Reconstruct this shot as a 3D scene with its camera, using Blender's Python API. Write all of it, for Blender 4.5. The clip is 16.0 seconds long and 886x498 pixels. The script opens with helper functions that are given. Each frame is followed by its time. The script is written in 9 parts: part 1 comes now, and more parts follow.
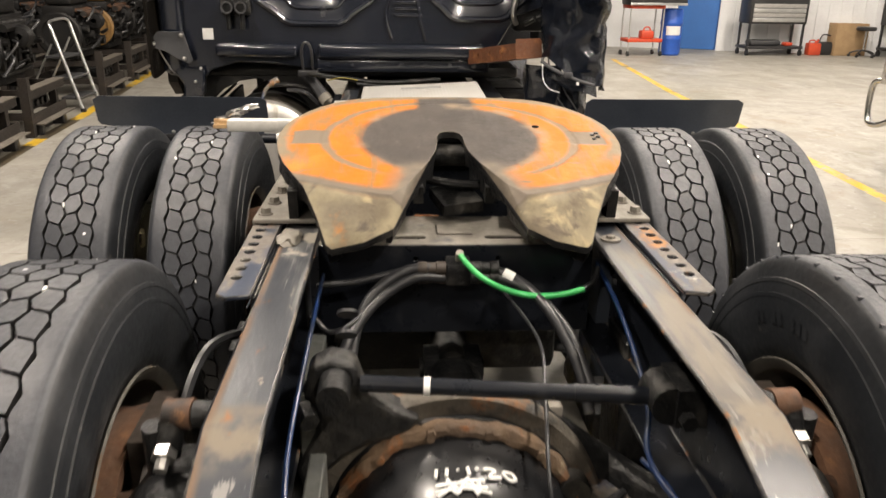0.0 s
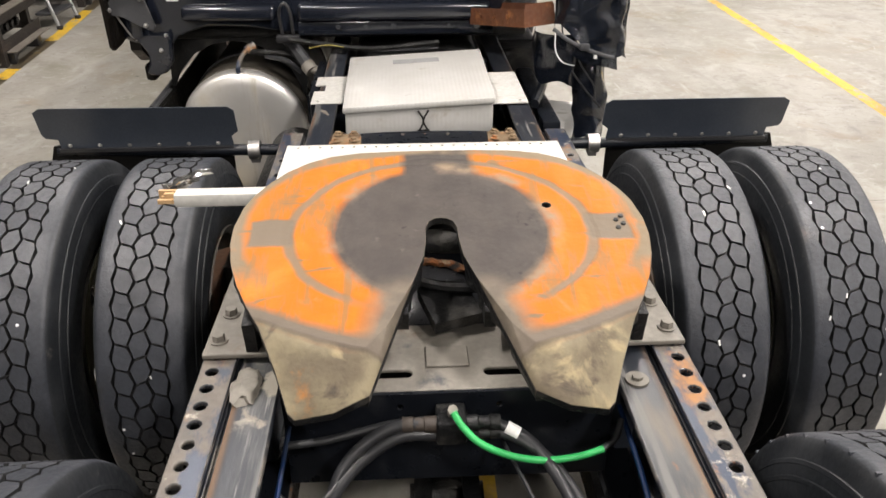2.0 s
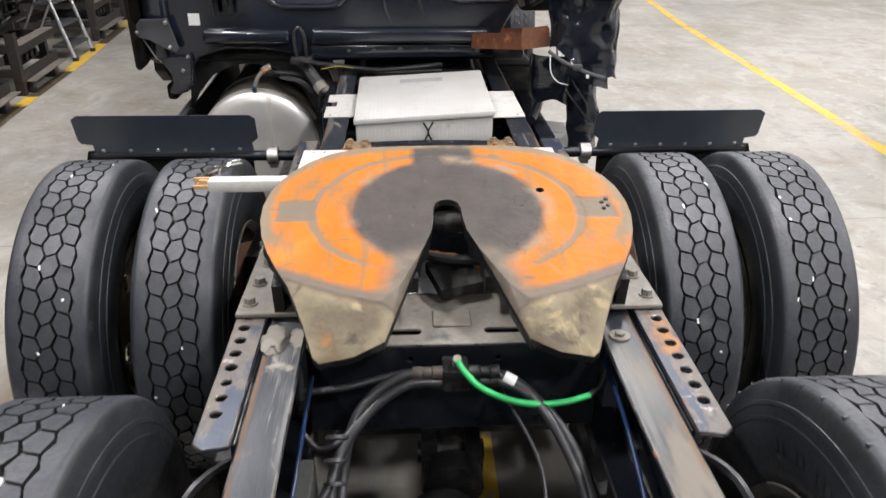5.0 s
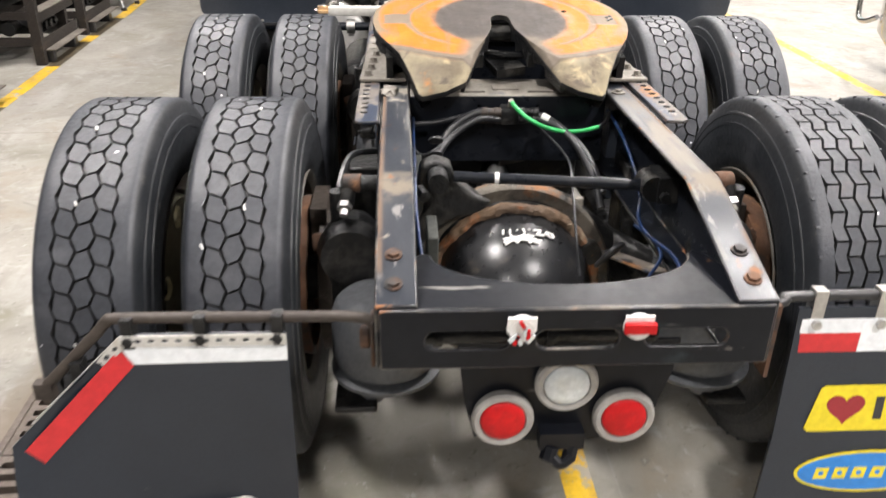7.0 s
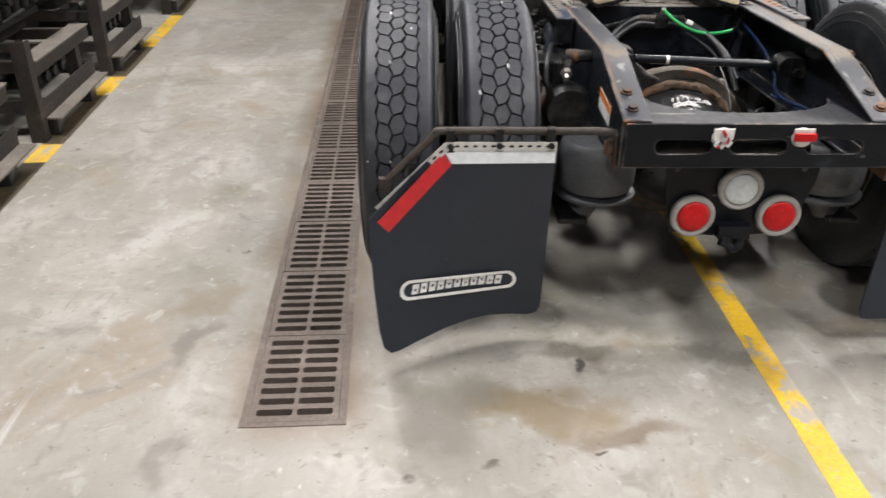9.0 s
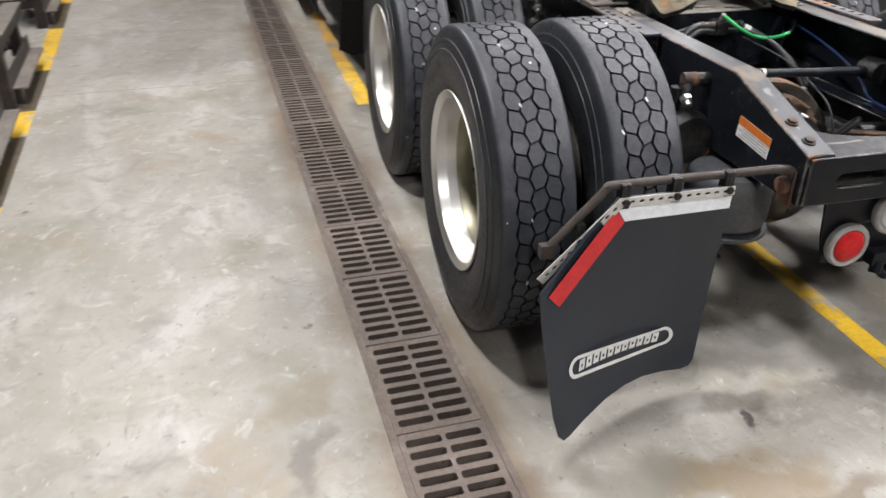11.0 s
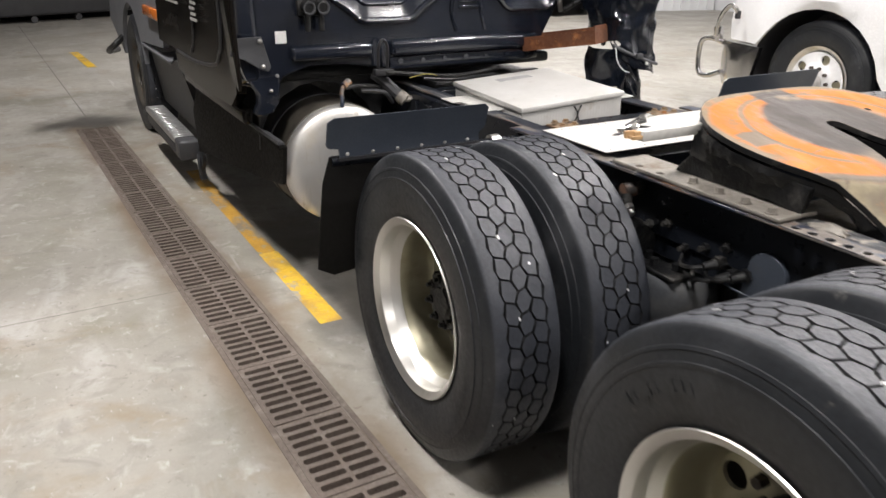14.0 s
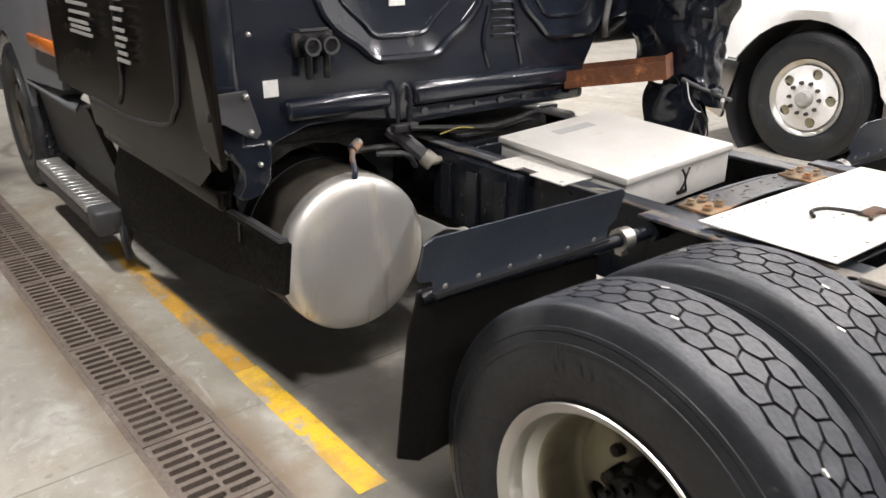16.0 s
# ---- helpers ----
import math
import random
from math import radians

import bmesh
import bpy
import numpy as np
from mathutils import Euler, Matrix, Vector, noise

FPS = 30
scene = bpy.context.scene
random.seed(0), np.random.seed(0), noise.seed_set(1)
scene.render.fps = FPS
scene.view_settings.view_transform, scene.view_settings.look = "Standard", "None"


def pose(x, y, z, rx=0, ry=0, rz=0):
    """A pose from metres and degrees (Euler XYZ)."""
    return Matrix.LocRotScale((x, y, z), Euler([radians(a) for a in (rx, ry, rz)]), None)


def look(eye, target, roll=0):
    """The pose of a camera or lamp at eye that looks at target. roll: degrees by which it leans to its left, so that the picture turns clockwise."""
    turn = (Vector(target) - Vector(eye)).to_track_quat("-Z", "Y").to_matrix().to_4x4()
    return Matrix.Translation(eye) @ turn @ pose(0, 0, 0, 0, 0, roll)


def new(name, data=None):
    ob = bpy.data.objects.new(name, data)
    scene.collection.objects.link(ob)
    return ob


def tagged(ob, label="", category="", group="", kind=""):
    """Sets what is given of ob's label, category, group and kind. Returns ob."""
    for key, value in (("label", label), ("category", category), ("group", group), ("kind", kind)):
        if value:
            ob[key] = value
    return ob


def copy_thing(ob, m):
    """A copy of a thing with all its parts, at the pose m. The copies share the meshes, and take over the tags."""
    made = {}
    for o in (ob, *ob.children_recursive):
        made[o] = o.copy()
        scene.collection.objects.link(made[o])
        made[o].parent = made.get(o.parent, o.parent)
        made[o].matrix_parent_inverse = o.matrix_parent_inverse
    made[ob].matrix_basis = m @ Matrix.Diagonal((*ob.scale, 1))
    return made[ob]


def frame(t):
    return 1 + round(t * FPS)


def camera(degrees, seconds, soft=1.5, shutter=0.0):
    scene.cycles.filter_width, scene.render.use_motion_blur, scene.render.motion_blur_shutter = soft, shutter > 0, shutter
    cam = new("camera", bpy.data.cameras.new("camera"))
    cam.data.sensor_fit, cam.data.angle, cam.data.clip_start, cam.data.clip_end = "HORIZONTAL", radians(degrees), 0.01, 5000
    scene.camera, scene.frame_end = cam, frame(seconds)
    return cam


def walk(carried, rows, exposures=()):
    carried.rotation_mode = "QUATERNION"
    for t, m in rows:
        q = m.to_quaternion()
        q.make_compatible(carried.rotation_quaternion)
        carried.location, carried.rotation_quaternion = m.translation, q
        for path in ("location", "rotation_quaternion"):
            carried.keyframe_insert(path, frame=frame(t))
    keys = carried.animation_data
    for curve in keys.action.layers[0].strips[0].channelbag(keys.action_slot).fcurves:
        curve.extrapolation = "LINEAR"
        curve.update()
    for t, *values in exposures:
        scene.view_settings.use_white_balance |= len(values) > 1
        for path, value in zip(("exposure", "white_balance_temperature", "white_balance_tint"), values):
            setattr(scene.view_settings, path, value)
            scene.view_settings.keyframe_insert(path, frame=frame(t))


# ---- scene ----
cam = camera(59.2, 16.0, shutter=0.4)
PATH = [
    (0, (-0.15, -1.218, 1.544), (-0.027, 0.664, 0.881), 0.9),
    (0.5, (-0.121, -0.993, 1.621), (-0.012, 0.885, 0.944), 0.4),
    (1, (-0.094, -0.813, 1.734), (0.004, 1.016, 0.931), 0.2),
    (1.5, (-0.07, -0.703, 1.854), (0.021, 1.046, 0.888), -0.2),
    (2, (-0.08, -0.668, 1.917), (0.015, 1.087, 0.961), 0.0),
    (2.5, (-0.081, -0.649, 1.966), (0.013, 1.121, 1.039), -0.0),
    (3, (-0.076, -0.642, 1.987), (0.02, 1.139, 1.081), -0.0),
    (3.2, (-0.068, -0.642, 1.994), (0.023, 1.141, 1.093), -0.1),
    (5.3, (-0.123, -1.044, 1.843), (-0.023, 0.757, 0.978), 0.3),
    (5.5, (-0.132, -1.135, 1.812), (-0.033, 0.664, 0.943), 0.3),
    (6, (-0.145, -1.436, 1.733), (-0.049, 0.36, 0.857), 0.5),
    (6.5, (-0.211, -1.74, 1.695), (-0.109, 0.055, 0.818), 0.6),
    (7, (-0.367, -2.022, 1.623), (-0.261, -0.23, 0.743), 0.8),
    (7.5, (-0.481, -2.29, 1.586), (-0.379, -0.502, 0.697), 0.8),
    (8, (-0.584, -2.57, 1.563), (-0.49, -0.788, 0.659), 0.7),
    (8.5, (-0.798, -2.746, 1.559), (-0.71, -0.973, 0.639), 0.6),
    (9, (-1.032, -2.876, 1.561), (-0.976, -1.107, 0.629), 0.6),
    (9.2, (-1.106, -2.878, 1.569), (-1.062, -1.113, 0.628), 0.6),
    (11.3, (-1.956, -2.15, 1.651), (-1.342, -0.525, 0.66), 0.4),
    (11.5, (-1.991, -2.041, 1.665), (-1.261, -0.467, 0.67), 0.4),
    (12, (-2.115, -1.817, 1.671), (-1.325, -0.274, 0.674), 0.4),
    (12.5, (-2.205, -1.597, 1.674), (-1.384, -0.044, 0.718), 0.4),
    (13, (-2.166, -1.277, 1.65), (-1.326, 0.304, 0.758), 0.0),
    (13.5, (-2.181, -0.99, 1.651), (-1.313, 0.637, 0.877), 0.1),
    (14, (-2.259, -0.681, 1.671), (-1.378, 0.957, 0.934), 0.2),
    (14.5, (-2.258, -0.339, 1.655), (-1.3, 1.259, 0.926), 0.1),
    (15, (-2.254, 0.004, 1.666), (-1.21, 1.547, 0.94), 0.0),
    (15.5, (-2.295, 0.322, 1.681), (-1.234, 1.855, 0.956), -0.0),
    (16, (-2.263, 0.62, 1.685), (-1.137, 2.105, 0.958), -0.2),
]
# the film's own brightness and tint: seconds, stops, kelvin
LOOK = [(0.0, -0.1, 7650), (1.0, -0.1, 7450), (2.0, -0.2, 6900), (3.0, -0.25, 6450), (5.5, -0.15, 6400), (6.0, 0.05, 6500), (7.0, 0.3, 6700), (7.5, 0.35, 6650), (8.5, 0.08, 6550), (9.0, -0.28, 6550), (11.5, -0.1, 6400), (12.5, 0.08, 6500), (13.0, -0.08, 6550), (14.0, -0.1, 6600), (15.0, 0.0, 6600), (16.0, 0.0, 6700)]
walk(cam, [(t, look(eye, target, roll)) for t, eye, target, roll in PATH], LOOK)

# ---- world, lights, exposure ----
world = bpy.data.worlds.new("hall_air")
world.use_nodes = True
world.node_tree.nodes["Background"].inputs[0].default_value = (0.9, 0.95, 1.0, 1)
world.node_tree.nodes["Background"].inputs[1].default_value = 0.02
scene.world = world

LAMP_WATTS = 360.0
LAMP_ROWS = [(-2.6, -7.4), (-2.6, 0.1), (-2.6, 5.2)] + [(x, y) for x in (2.5, 7.6) for y in (-3.4, 1.3, 6.2, 12.0)]


# ---- small tools ----
def nodes_of(m):
    m.use_nodes = True
    return m.node_tree.nodes, m.node_tree.links, m.node_tree.nodes["Principled BSDF"]


def noise_mask(nt, coord, scale, lo, hi, stretch=(1, 1, 1), detail=6.0, rough=0.6, distort=0.0, seed=0.0):
    nd, lk = nt.nodes, nt.links
    mp = nd.new("ShaderNodeMapping")
    mp.inputs["Scale"].default_value = stretch
    mp.inputs["Location"].default_value = (seed, seed * 1.7, -seed)
    lk.new(coord, mp.inputs["Vector"])
    no = nd.new("ShaderNodeTexNoise")
    no.inputs["Scale"].default_value = scale
    no.inputs["Detail"].default_value = detail
    no.inputs["Roughness"].default_value = rough
    no.inputs["Distortion"].default_value = distort
    lk.new(mp.outputs[0], no.inputs["Vector"])
    mr = nd.new("ShaderNodeMapRange")
    mr.interpolation_type = "SMOOTHSTEP"
    mr.inputs["From Min"].default_value = lo
    mr.inputs["From Max"].default_value = hi
    lk.new(no.outputs[0], mr.inputs["Value"])
    return mr.outputs[0]


def mix_col(nt, fac, a, b):
    mx = nt.nodes.new("ShaderNodeMix")
    mx.data_type = "RGBA"
    if fac is not None:
        nt.links.new(fac, mx.inputs[0])
    for sock, v in ((mx.inputs[6], a), (mx.inputs[7], b)):
        if isinstance(v, tuple):
            sock.default_value = (*v, 1)
        else:
            nt.links.new(v, sock)
    return mx.outputs[2]


def mix_val(nt, fac, a, b):
    mx = nt.nodes.new("ShaderNodeMix")
    mx.data_type = "FLOAT"
    nt.links.new(fac, mx.inputs[0])
    for sock, v in ((mx.inputs[2], a), (mx.inputs[3], b)):
        if isinstance(v, (int, float)):
            sock.default_value = v
        else:
            nt.links.new(v, sock)
    return mx.outputs[0]


def bump_from(nt, height, strength, distance, before=None):
    b = nt.nodes.new("ShaderNodeBump")
    b.inputs["Strength"].default_value = strength
    b.inputs["Distance"].default_value = distance
    nt.links.new(height, b.inputs["Height"])
    if before is not None:
        nt.links.new(before, b.inputs["Normal"])
    return b.outputs[0]


def pbr(name, c1, c2=None, rough=0.5, metal=0.0, scale=4.0, fine=60.0, bump=0.15, depth=0.002, layers=(), spec=0.5, coat=0.0, grit=0.45):
    """A surface: two tones blotched at one scale, grain at another, and layers of wear
    (colour, scale, low, high, roughness, metal, stretch)."""
    m = bpy.data.materials.new(name)
    nd, lk, bs = nodes_of(m)
    nt = m.node_tree
    co = nd.new("ShaderNodeTexCoord").outputs["Object"]
    c2 = c2 or tuple(v * 0.75 for v in c1)
    col = mix_col(nt, noise_mask(nt, co, scale, 0.3, 0.7), c1, c2)
    grain = noise_mask(nt, co, fine, 0.25, 0.75, detail=4.0, seed=3.1)
    dark = mix_col(nt, None, col, tuple(v * 0.6 for v in c1))
    dark.node.inputs[0].default_value = grit
    col = mix_col(nt, grain, dark, col)
    ro = mix_val(nt, grain, min(1.0, rough * (1 + 0.45 * grit)), rough * (1 - 0.33 * grit))
    me = metal
    for n, (lc, ls, lo, hi, lr, lm, st) in enumerate(layers):
        k = noise_mask(nt, co, ls, lo, hi, st, detail=8.0, rough=0.65, seed=7.3 * n + 1.9)
        col = mix_col(nt, k, col, lc)
        ro = mix_val(nt, k, ro, lr)
        if lm != metal or not isinstance(me, float):
            me = mix_val(nt, k, me, lm)
    lk.new(col, bs.inputs["Base Color"])
    lk.new(ro, bs.inputs["Roughness"])
    if isinstance(me, float):
        bs.inputs["Metallic"].default_value = me
    else:
        lk.new(me, bs.inputs["Metallic"])
    bs.inputs["Specular IOR Level"].default_value = spec
    bs.inputs["Coat Weight"].default_value = coat
    bs.inputs["Coat Roughness"].default_value = 0.12
    if bump:
        big = noise_mask(nt, co, scale * 2.5, 0.2, 0.8, seed=5.0)
        n1 = bump_from(nt, big, bump * 0.6, depth * 3)
        lk.new(bump_from(nt, grain, bump, depth, n1), bs.inputs["Normal"])
    return m


ONE = (1, 1, 1)
ALONG = (1, 0.12, 1)

black_frame = pbr("black_frame_paint", (0.0065, 0.0080, 0.0115), (0.011, 0.013, 0.0175), 0.30, scale=4, fine=30, bump=0.0, spec=0.28, layers=[
    ((0.040, 0.042, 0.046), 5, 0.60, 0.80, 0.5, 0.0, ONE), ((0.16, 0.155, 0.15), 16, 0.69, 0.75, 0.5, 0.0, (1, 0.25, 1)), ((0.13, 0.125, 0.12), 11, 0.70, 0.76, 0.5, 0.0, (0.15, 1, 1)), ((0.06, 0.032, 0.018), 12, 0.70, 0.78, 0.85, 0.0, ONE)])
rust_bracket = pbr("weathered_bracket", (0.17, 0.145, 0.120), (0.10, 0.092, 0.086), 0.62, metal=0.1, scale=8, layers=[
    ((0.024, 0.034, 0.058), 11, 0.46, 0.54, 0.4, 0.2, (1, 0.35, 1)), ((0.28, 0.14, 0.06), 10, 0.55, 0.66, 0.85, 0.0, (1, 0.5, 1)), ((0.36, 0.33, 0.28), 16, 0.60, 0.68, 0.5, 0.3, ONE)])
rusty = pbr("rusty_steel", (0.13, 0.060, 0.030), (0.06, 0.034, 0.022), 0.85, scale=9, bump=0.35, layers=[
    ((0.022, 0.020, 0.019), 7, 0.46, 0.60, 0.6, 0.2, ONE), ((0.27, 0.13, 0.055), 13, 0.62, 0.74, 0.9, 0.0, ONE)])
crusted = pbr("rust_and_mud_crust", (0.15, 0.095, 0.055), (0.08, 0.055, 0.040), 0.85, scale=8, bump=0.5, depth=0.004, layers=[
    ((0.26, 0.090, 0.026), 7, 0.48, 0.60, 0.9, 0.0, ONE), ((0.24, 0.19, 0.125), 11, 0.58, 0.68, 0.9, 0.0, ONE), ((0.02, 0.018, 0.016), 9, 0.58, 0.66, 0.6, 0.0, ONE)])
flange_crust = pbr("grimy_flange_crust", (0.105, 0.090, 0.070), (0.055, 0.048, 0.040), 0.7, scale=8, bump=0.4, depth=0.004, layers=[
    ((0.20, 0.085, 0.032), 7, 0.54, 0.66, 0.9, 0.0, ONE), ((0.18, 0.16, 0.125), 12, 0.58, 0.70, 0.9, 0.0, ONE), ((0.02, 0.019, 0.018), 9, 0.54, 0.64, 0.5, 0.0, ONE)])
beam_rust = pbr("bright_rusty_steel", (0.17, 0.058, 0.021), (0.075, 0.028, 0.013), 0.8, scale=6, bump=0.3, layers=[
    ((0.05, 0.035, 0.028), 7, 0.60, 0.72, 0.7, 0.1, ONE), ((0.30, 0.125, 0.045), 9, 0.56, 0.70, 0.9, 0.0, ONE), ((0.36, 0.30, 0.23), 20, 0.68, 0.74, 0.8, 0.0, ONE)])
greasy = pbr("greasy_black_iron", (0.006, 0.0065, 0.0072), (0.012, 0.0122, 0.0125), 0.36, scale=9, bump=0.4, depth=0.004, spec=0.35, layers=[
    ((0.052, 0.049, 0.044), 8, 0.50, 0.72, 0.60, 0.0, ONE), ((0.09, 0.085, 0.08), 26, 0.70, 0.78, 0.5, 0.3, ONE)])
gloss_black = pbr("gloss_black_bowl", (0.010, 0.011, 0.013), (0.016, 0.016, 0.017), 0.30, scale=5, bump=0.05, layers=[
    ((0.09, 0.07, 0.05), 6, 0.60, 0.76, 0.6, 0.0, ONE)])
spring_rubber = pbr("dusty_spring_rubber", (0.052, 0.056, 0.062), (0.075, 0.079, 0.085), 0.5, scale=6, fine=80, bump=0.05, layers=[
    ((0.085, 0.083, 0.08), 4, 0.52, 0.76, 0.6, 0.0, ONE)])
rubber_hose = pbr("black_hose_rubber", (0.019, 0.020, 0.022), (0.030, 0.031, 0.034), 0.38, scale=20, bump=0.05, layers=[
    ((0.075, 0.072, 0.066), 9, 0.58, 0.74, 0.6, 0.0, ONE)])
flap_rubber = pbr("mudflap_rubber", (0.0105, 0.0150, 0.0235), (0.0150, 0.0205, 0.0305), 0.42, scale=4, fine=120, bump=0.05, grit=0.2, layers=[
    ((0.027, 0.034, 0.044), 3, 0.56, 0.82, 0.50, 0.0, (1, 1, 0.4)), ((0.09, 0.09, 0.09), 24, 0.71, 0.78, 0.7, 0.0, (1, 1, 0.3)), ((0.06, 0.065, 0.07), 40, 0.68, 0.74, 0.6, 0.0, (0.2, 1, 1))])
guard_plastic = pbr("guard_plastic", (0.040, 0.049, 0.066), (0.056, 0.066, 0.083), 0.34, scale=6, fine=160, bump=0.06, layers=[
    ((0.055, 0.055, 0.058), 5, 0.6, 0.8, 0.55, 0.0, ONE)])
rim_metal = pbr("polished_wheel_metal", (0.72, 0.715, 0.69), (0.62, 0.61, 0.575), 0.36, metal=0.92, scale=2.5, grit=0.04, bump=0.0, layers=[
    ((0.42, 0.38, 0.28), 3, 0.54, 0.78, 0.42, 0.7, ONE), ((0.10, 0.085, 0.06), 9, 0.74, 0.80, 0.7, 0.1, ONE)])
barrel_metal = pbr("dusty_wheel_barrel", (0.40, 0.38, 0.28), (0.30, 0.28, 0.20), 0.42, metal=0.7, scale=3, grit=0.06, bump=0.0, layers=[
    ((0.20, 0.175, 0.115), 3, 0.48, 0.74, 0.6, 0.3, ONE), ((0.50, 0.48, 0.41), 6, 0.62, 0.78, 0.35, 0.8, ONE)])
inner_rim = pbr("dusty_inner_rim", (0.085, 0.078, 0.064), (0.050, 0.046, 0.040), 0.6, metal=0.2, scale=5, grit=0.2, bump=0.1, layers=[
    ((0.14, 0.075, 0.035), 5, 0.54, 0.70, 0.8, 0.0, ONE), ((0.02, 0.019, 0.018), 7, 0.56, 0.70, 0.6, 0.0, ONE)])
worn_edge = pbr("worn_paint_edge", (0.23, 0.215, 0.19), (0.10, 0.085, 0.07), 0.45, metal=0.5, scale=7, layers=[
    ((0.010, 0.011, 0.014), 6, 0.36, 0.50, 0.3, 0.0, ONE), ((0.26, 0.11, 0.045), 9, 0.60, 0.68, 0.8, 0.0, ONE)])
plate_rim = pbr("worn_plate_edge", (0.13, 0.105, 0.075), (0.06, 0.05, 0.04), 0.6, scale=9, bump=0.3, layers=[
    ((0.26, 0.20, 0.12), 14, 0.58, 0.68, 0.6, 0.0, ONE), ((0.02, 0.018, 0.016), 8, 0.55, 0.65, 0.5, 0.0, ONE)])
rear_paint = pbr("scuffed_gloss_black_paint", (0.0045, 0.0055, 0.0085), (0.008, 0.009, 0.012), 0.40, scale=4, fine=30, bump=0.0, spec=0.20, layers=[
    ((0.030, 0.042, 0.046), 5, 0.58, 0.78, 0.45, 0.0, ONE), ((0.17, 0.165, 0.155), 20, 0.64, 0.70, 0.5, 0.2, (0.12, 1, 1)), ((0.14, 0.13, 0.12), 18, 0.66, 0.72, 0.5, 0.2, (0.3, 0.3, 1)), ((0.11, 0.055, 0.028), 10, 0.67, 0.74, 0.85, 0.0, ONE)])
# upright pale and grey streaks are reflections put into the colour; browns are stains
tank_metal = pbr("brushed_aluminium", (0.78, 0.77, 0.745), (0.72, 0.71, 0.685), 0.38, metal=0.80, scale=1.6, fine=90, grit=0.03, bump=0.01, layers=[
    ((0.58, 0.53, 0.44), 2.2, 0.54, 0.80, 0.5, 0.5, ONE), ((0.30, 0.25, 0.17), 3.5, 0.68, 0.84, 0.6, 0.2, (1, 1, 0.5)), ((0.86, 0.86, 0.85), 6, 0.60, 0.78, 0.4, 0.7, (1, 1, 0.12)), ((0.40, 0.37, 0.31), 9, 0.56, 0.74, 0.5, 0.5, (1, 1, 0.10)), ((0.13, 0.095, 0.060), 2.4, 0.62, 0.78, 0.7, 0.1, (1, 1, 0.45))])
tank_dark = pbr("dark_tank_metal", (0.11, 0.098, 0.080), (0.065, 0.056, 0.045), 0.55, metal=0.3, scale=3, grit=0.1, bump=0.03, layers=[
    ((0.030, 0.026, 0.021), 4, 0.48, 0.68, 0.6, 0.0, ONE), ((0.26, 0.25, 0.23), 5, 0.64, 0.78, 0.45, 0.5, (1, 0.4, 1))])
cab_paint = pbr("dark_cab_paint", (0.0085, 0.0108, 0.0172), (0.013, 0.016, 0.024), 0.20, scale=3, bump=0.0, grit=0.10, layers=[
    ((0.03, 0.03, 0.032), 5, 0.60, 0.80, 0.42, 0.0, ONE), ((0.10, 0.10, 0.10), 40, 0.71, 0.76, 0.6, 0.0, (1, 1, 0.4))], coat=0.5)
fender_grey = pbr("grey_fender_plastic", (0.165, 0.170, 0.182), (0.125, 0.130, 0.140), 0.45, scale=4, fine=140, bump=0.03)
yellow_wire = pbr("dirty_yellow_wire", (0.30, 0.24, 0.03), (0.2, 0.16, 0.02), 0.5, bump=0.0)
cab_plastic = pbr("grey_cab_plastic", (0.052, 0.053, 0.057), (0.038, 0.039, 0.042), 0.5, scale=4, fine=140, layers=[
    ((0.10, 0.092, 0.08), 5, 0.6, 0.8, 0.6, 0.0, ONE)])
brown_black = pbr("dusty_side_paint", (0.005, 0.0044, 0.0038), (0.008, 0.0068, 0.0055), 0.24, scale=3, bump=0.0, grit=0.10, layers=[
    ((0.014, 0.012, 0.009), 2.5, 0.55, 0.8, 0.38, 0.0, (1, 0.3, 1))], spec=0.18)
torn_gloss = pbr("torn_glossy_panel", (0.010, 0.014, 0.024), (0.015, 0.019, 0.030), 0.14, scale=4, bump=0.0, coat=1.0)
skirt_black = pbr("matt_black_fairing", (0.005, 0.0047, 0.0043), (0.008, 0.0075, 0.0065), 0.6, scale=4, bump=0.06, layers=[
    ((0.016, 0.0135, 0.0105), 4, 0.58, 0.8, 0.6, 0.0, (1, 0.3, 1))], spec=0.12)
white_paint = pbr("white_sheet_paint", (0.62, 0.61, 0.58), (0.54, 0.53, 0.49), 0.45, scale=4, bump=0.05, layers=[
    ((0.36, 0.30, 0.22), 7, 0.62, 0.76, 0.6, 0.0, ONE), ((0.42, 0.40, 0.37), 14, 0.60, 0.70, 0.55, 0.0, (0.25, 1, 1)), ((0.38, 0.36, 0.33), 3.0, 0.55, 0.75, 0.5, 0.0, ONE), ((0.22, 0.15, 0.09), 25, 0.68, 0.76, 0.8, 0.0, ONE)])
ribbed_white = pbr("ribbed_white_sheet", (0.60, 0.59, 0.57), (0.53, 0.52, 0.49), 0.38, metal=0.15, scale=4, bump=0.0, grit=0.1, layers=[
    ((0.40, 0.36, 0.30), 6, 0.60, 0.76, 0.6, 0.0, ONE), ((0.30, 0.27, 0.23), 22, 0.66, 0.74, 0.6, 0.0, ONE)])
_nt = ribbed_white.node_tree
_wave = _nt.nodes.new("ShaderNodeTexWave")
_wave.inputs["Scale"].default_value = 19.0
_wave.inputs["Distortion"].default_value = 0.2
_nt.links.new(_nt.nodes.new("ShaderNodeTexCoord").outputs["Object"], _wave.inputs["Vector"])
_nt.links.new(bump_from(_nt, _wave.outputs["Fac"], 0.20, 0.002), _nt.nodes["Principled BSDF"].inputs["Normal"])
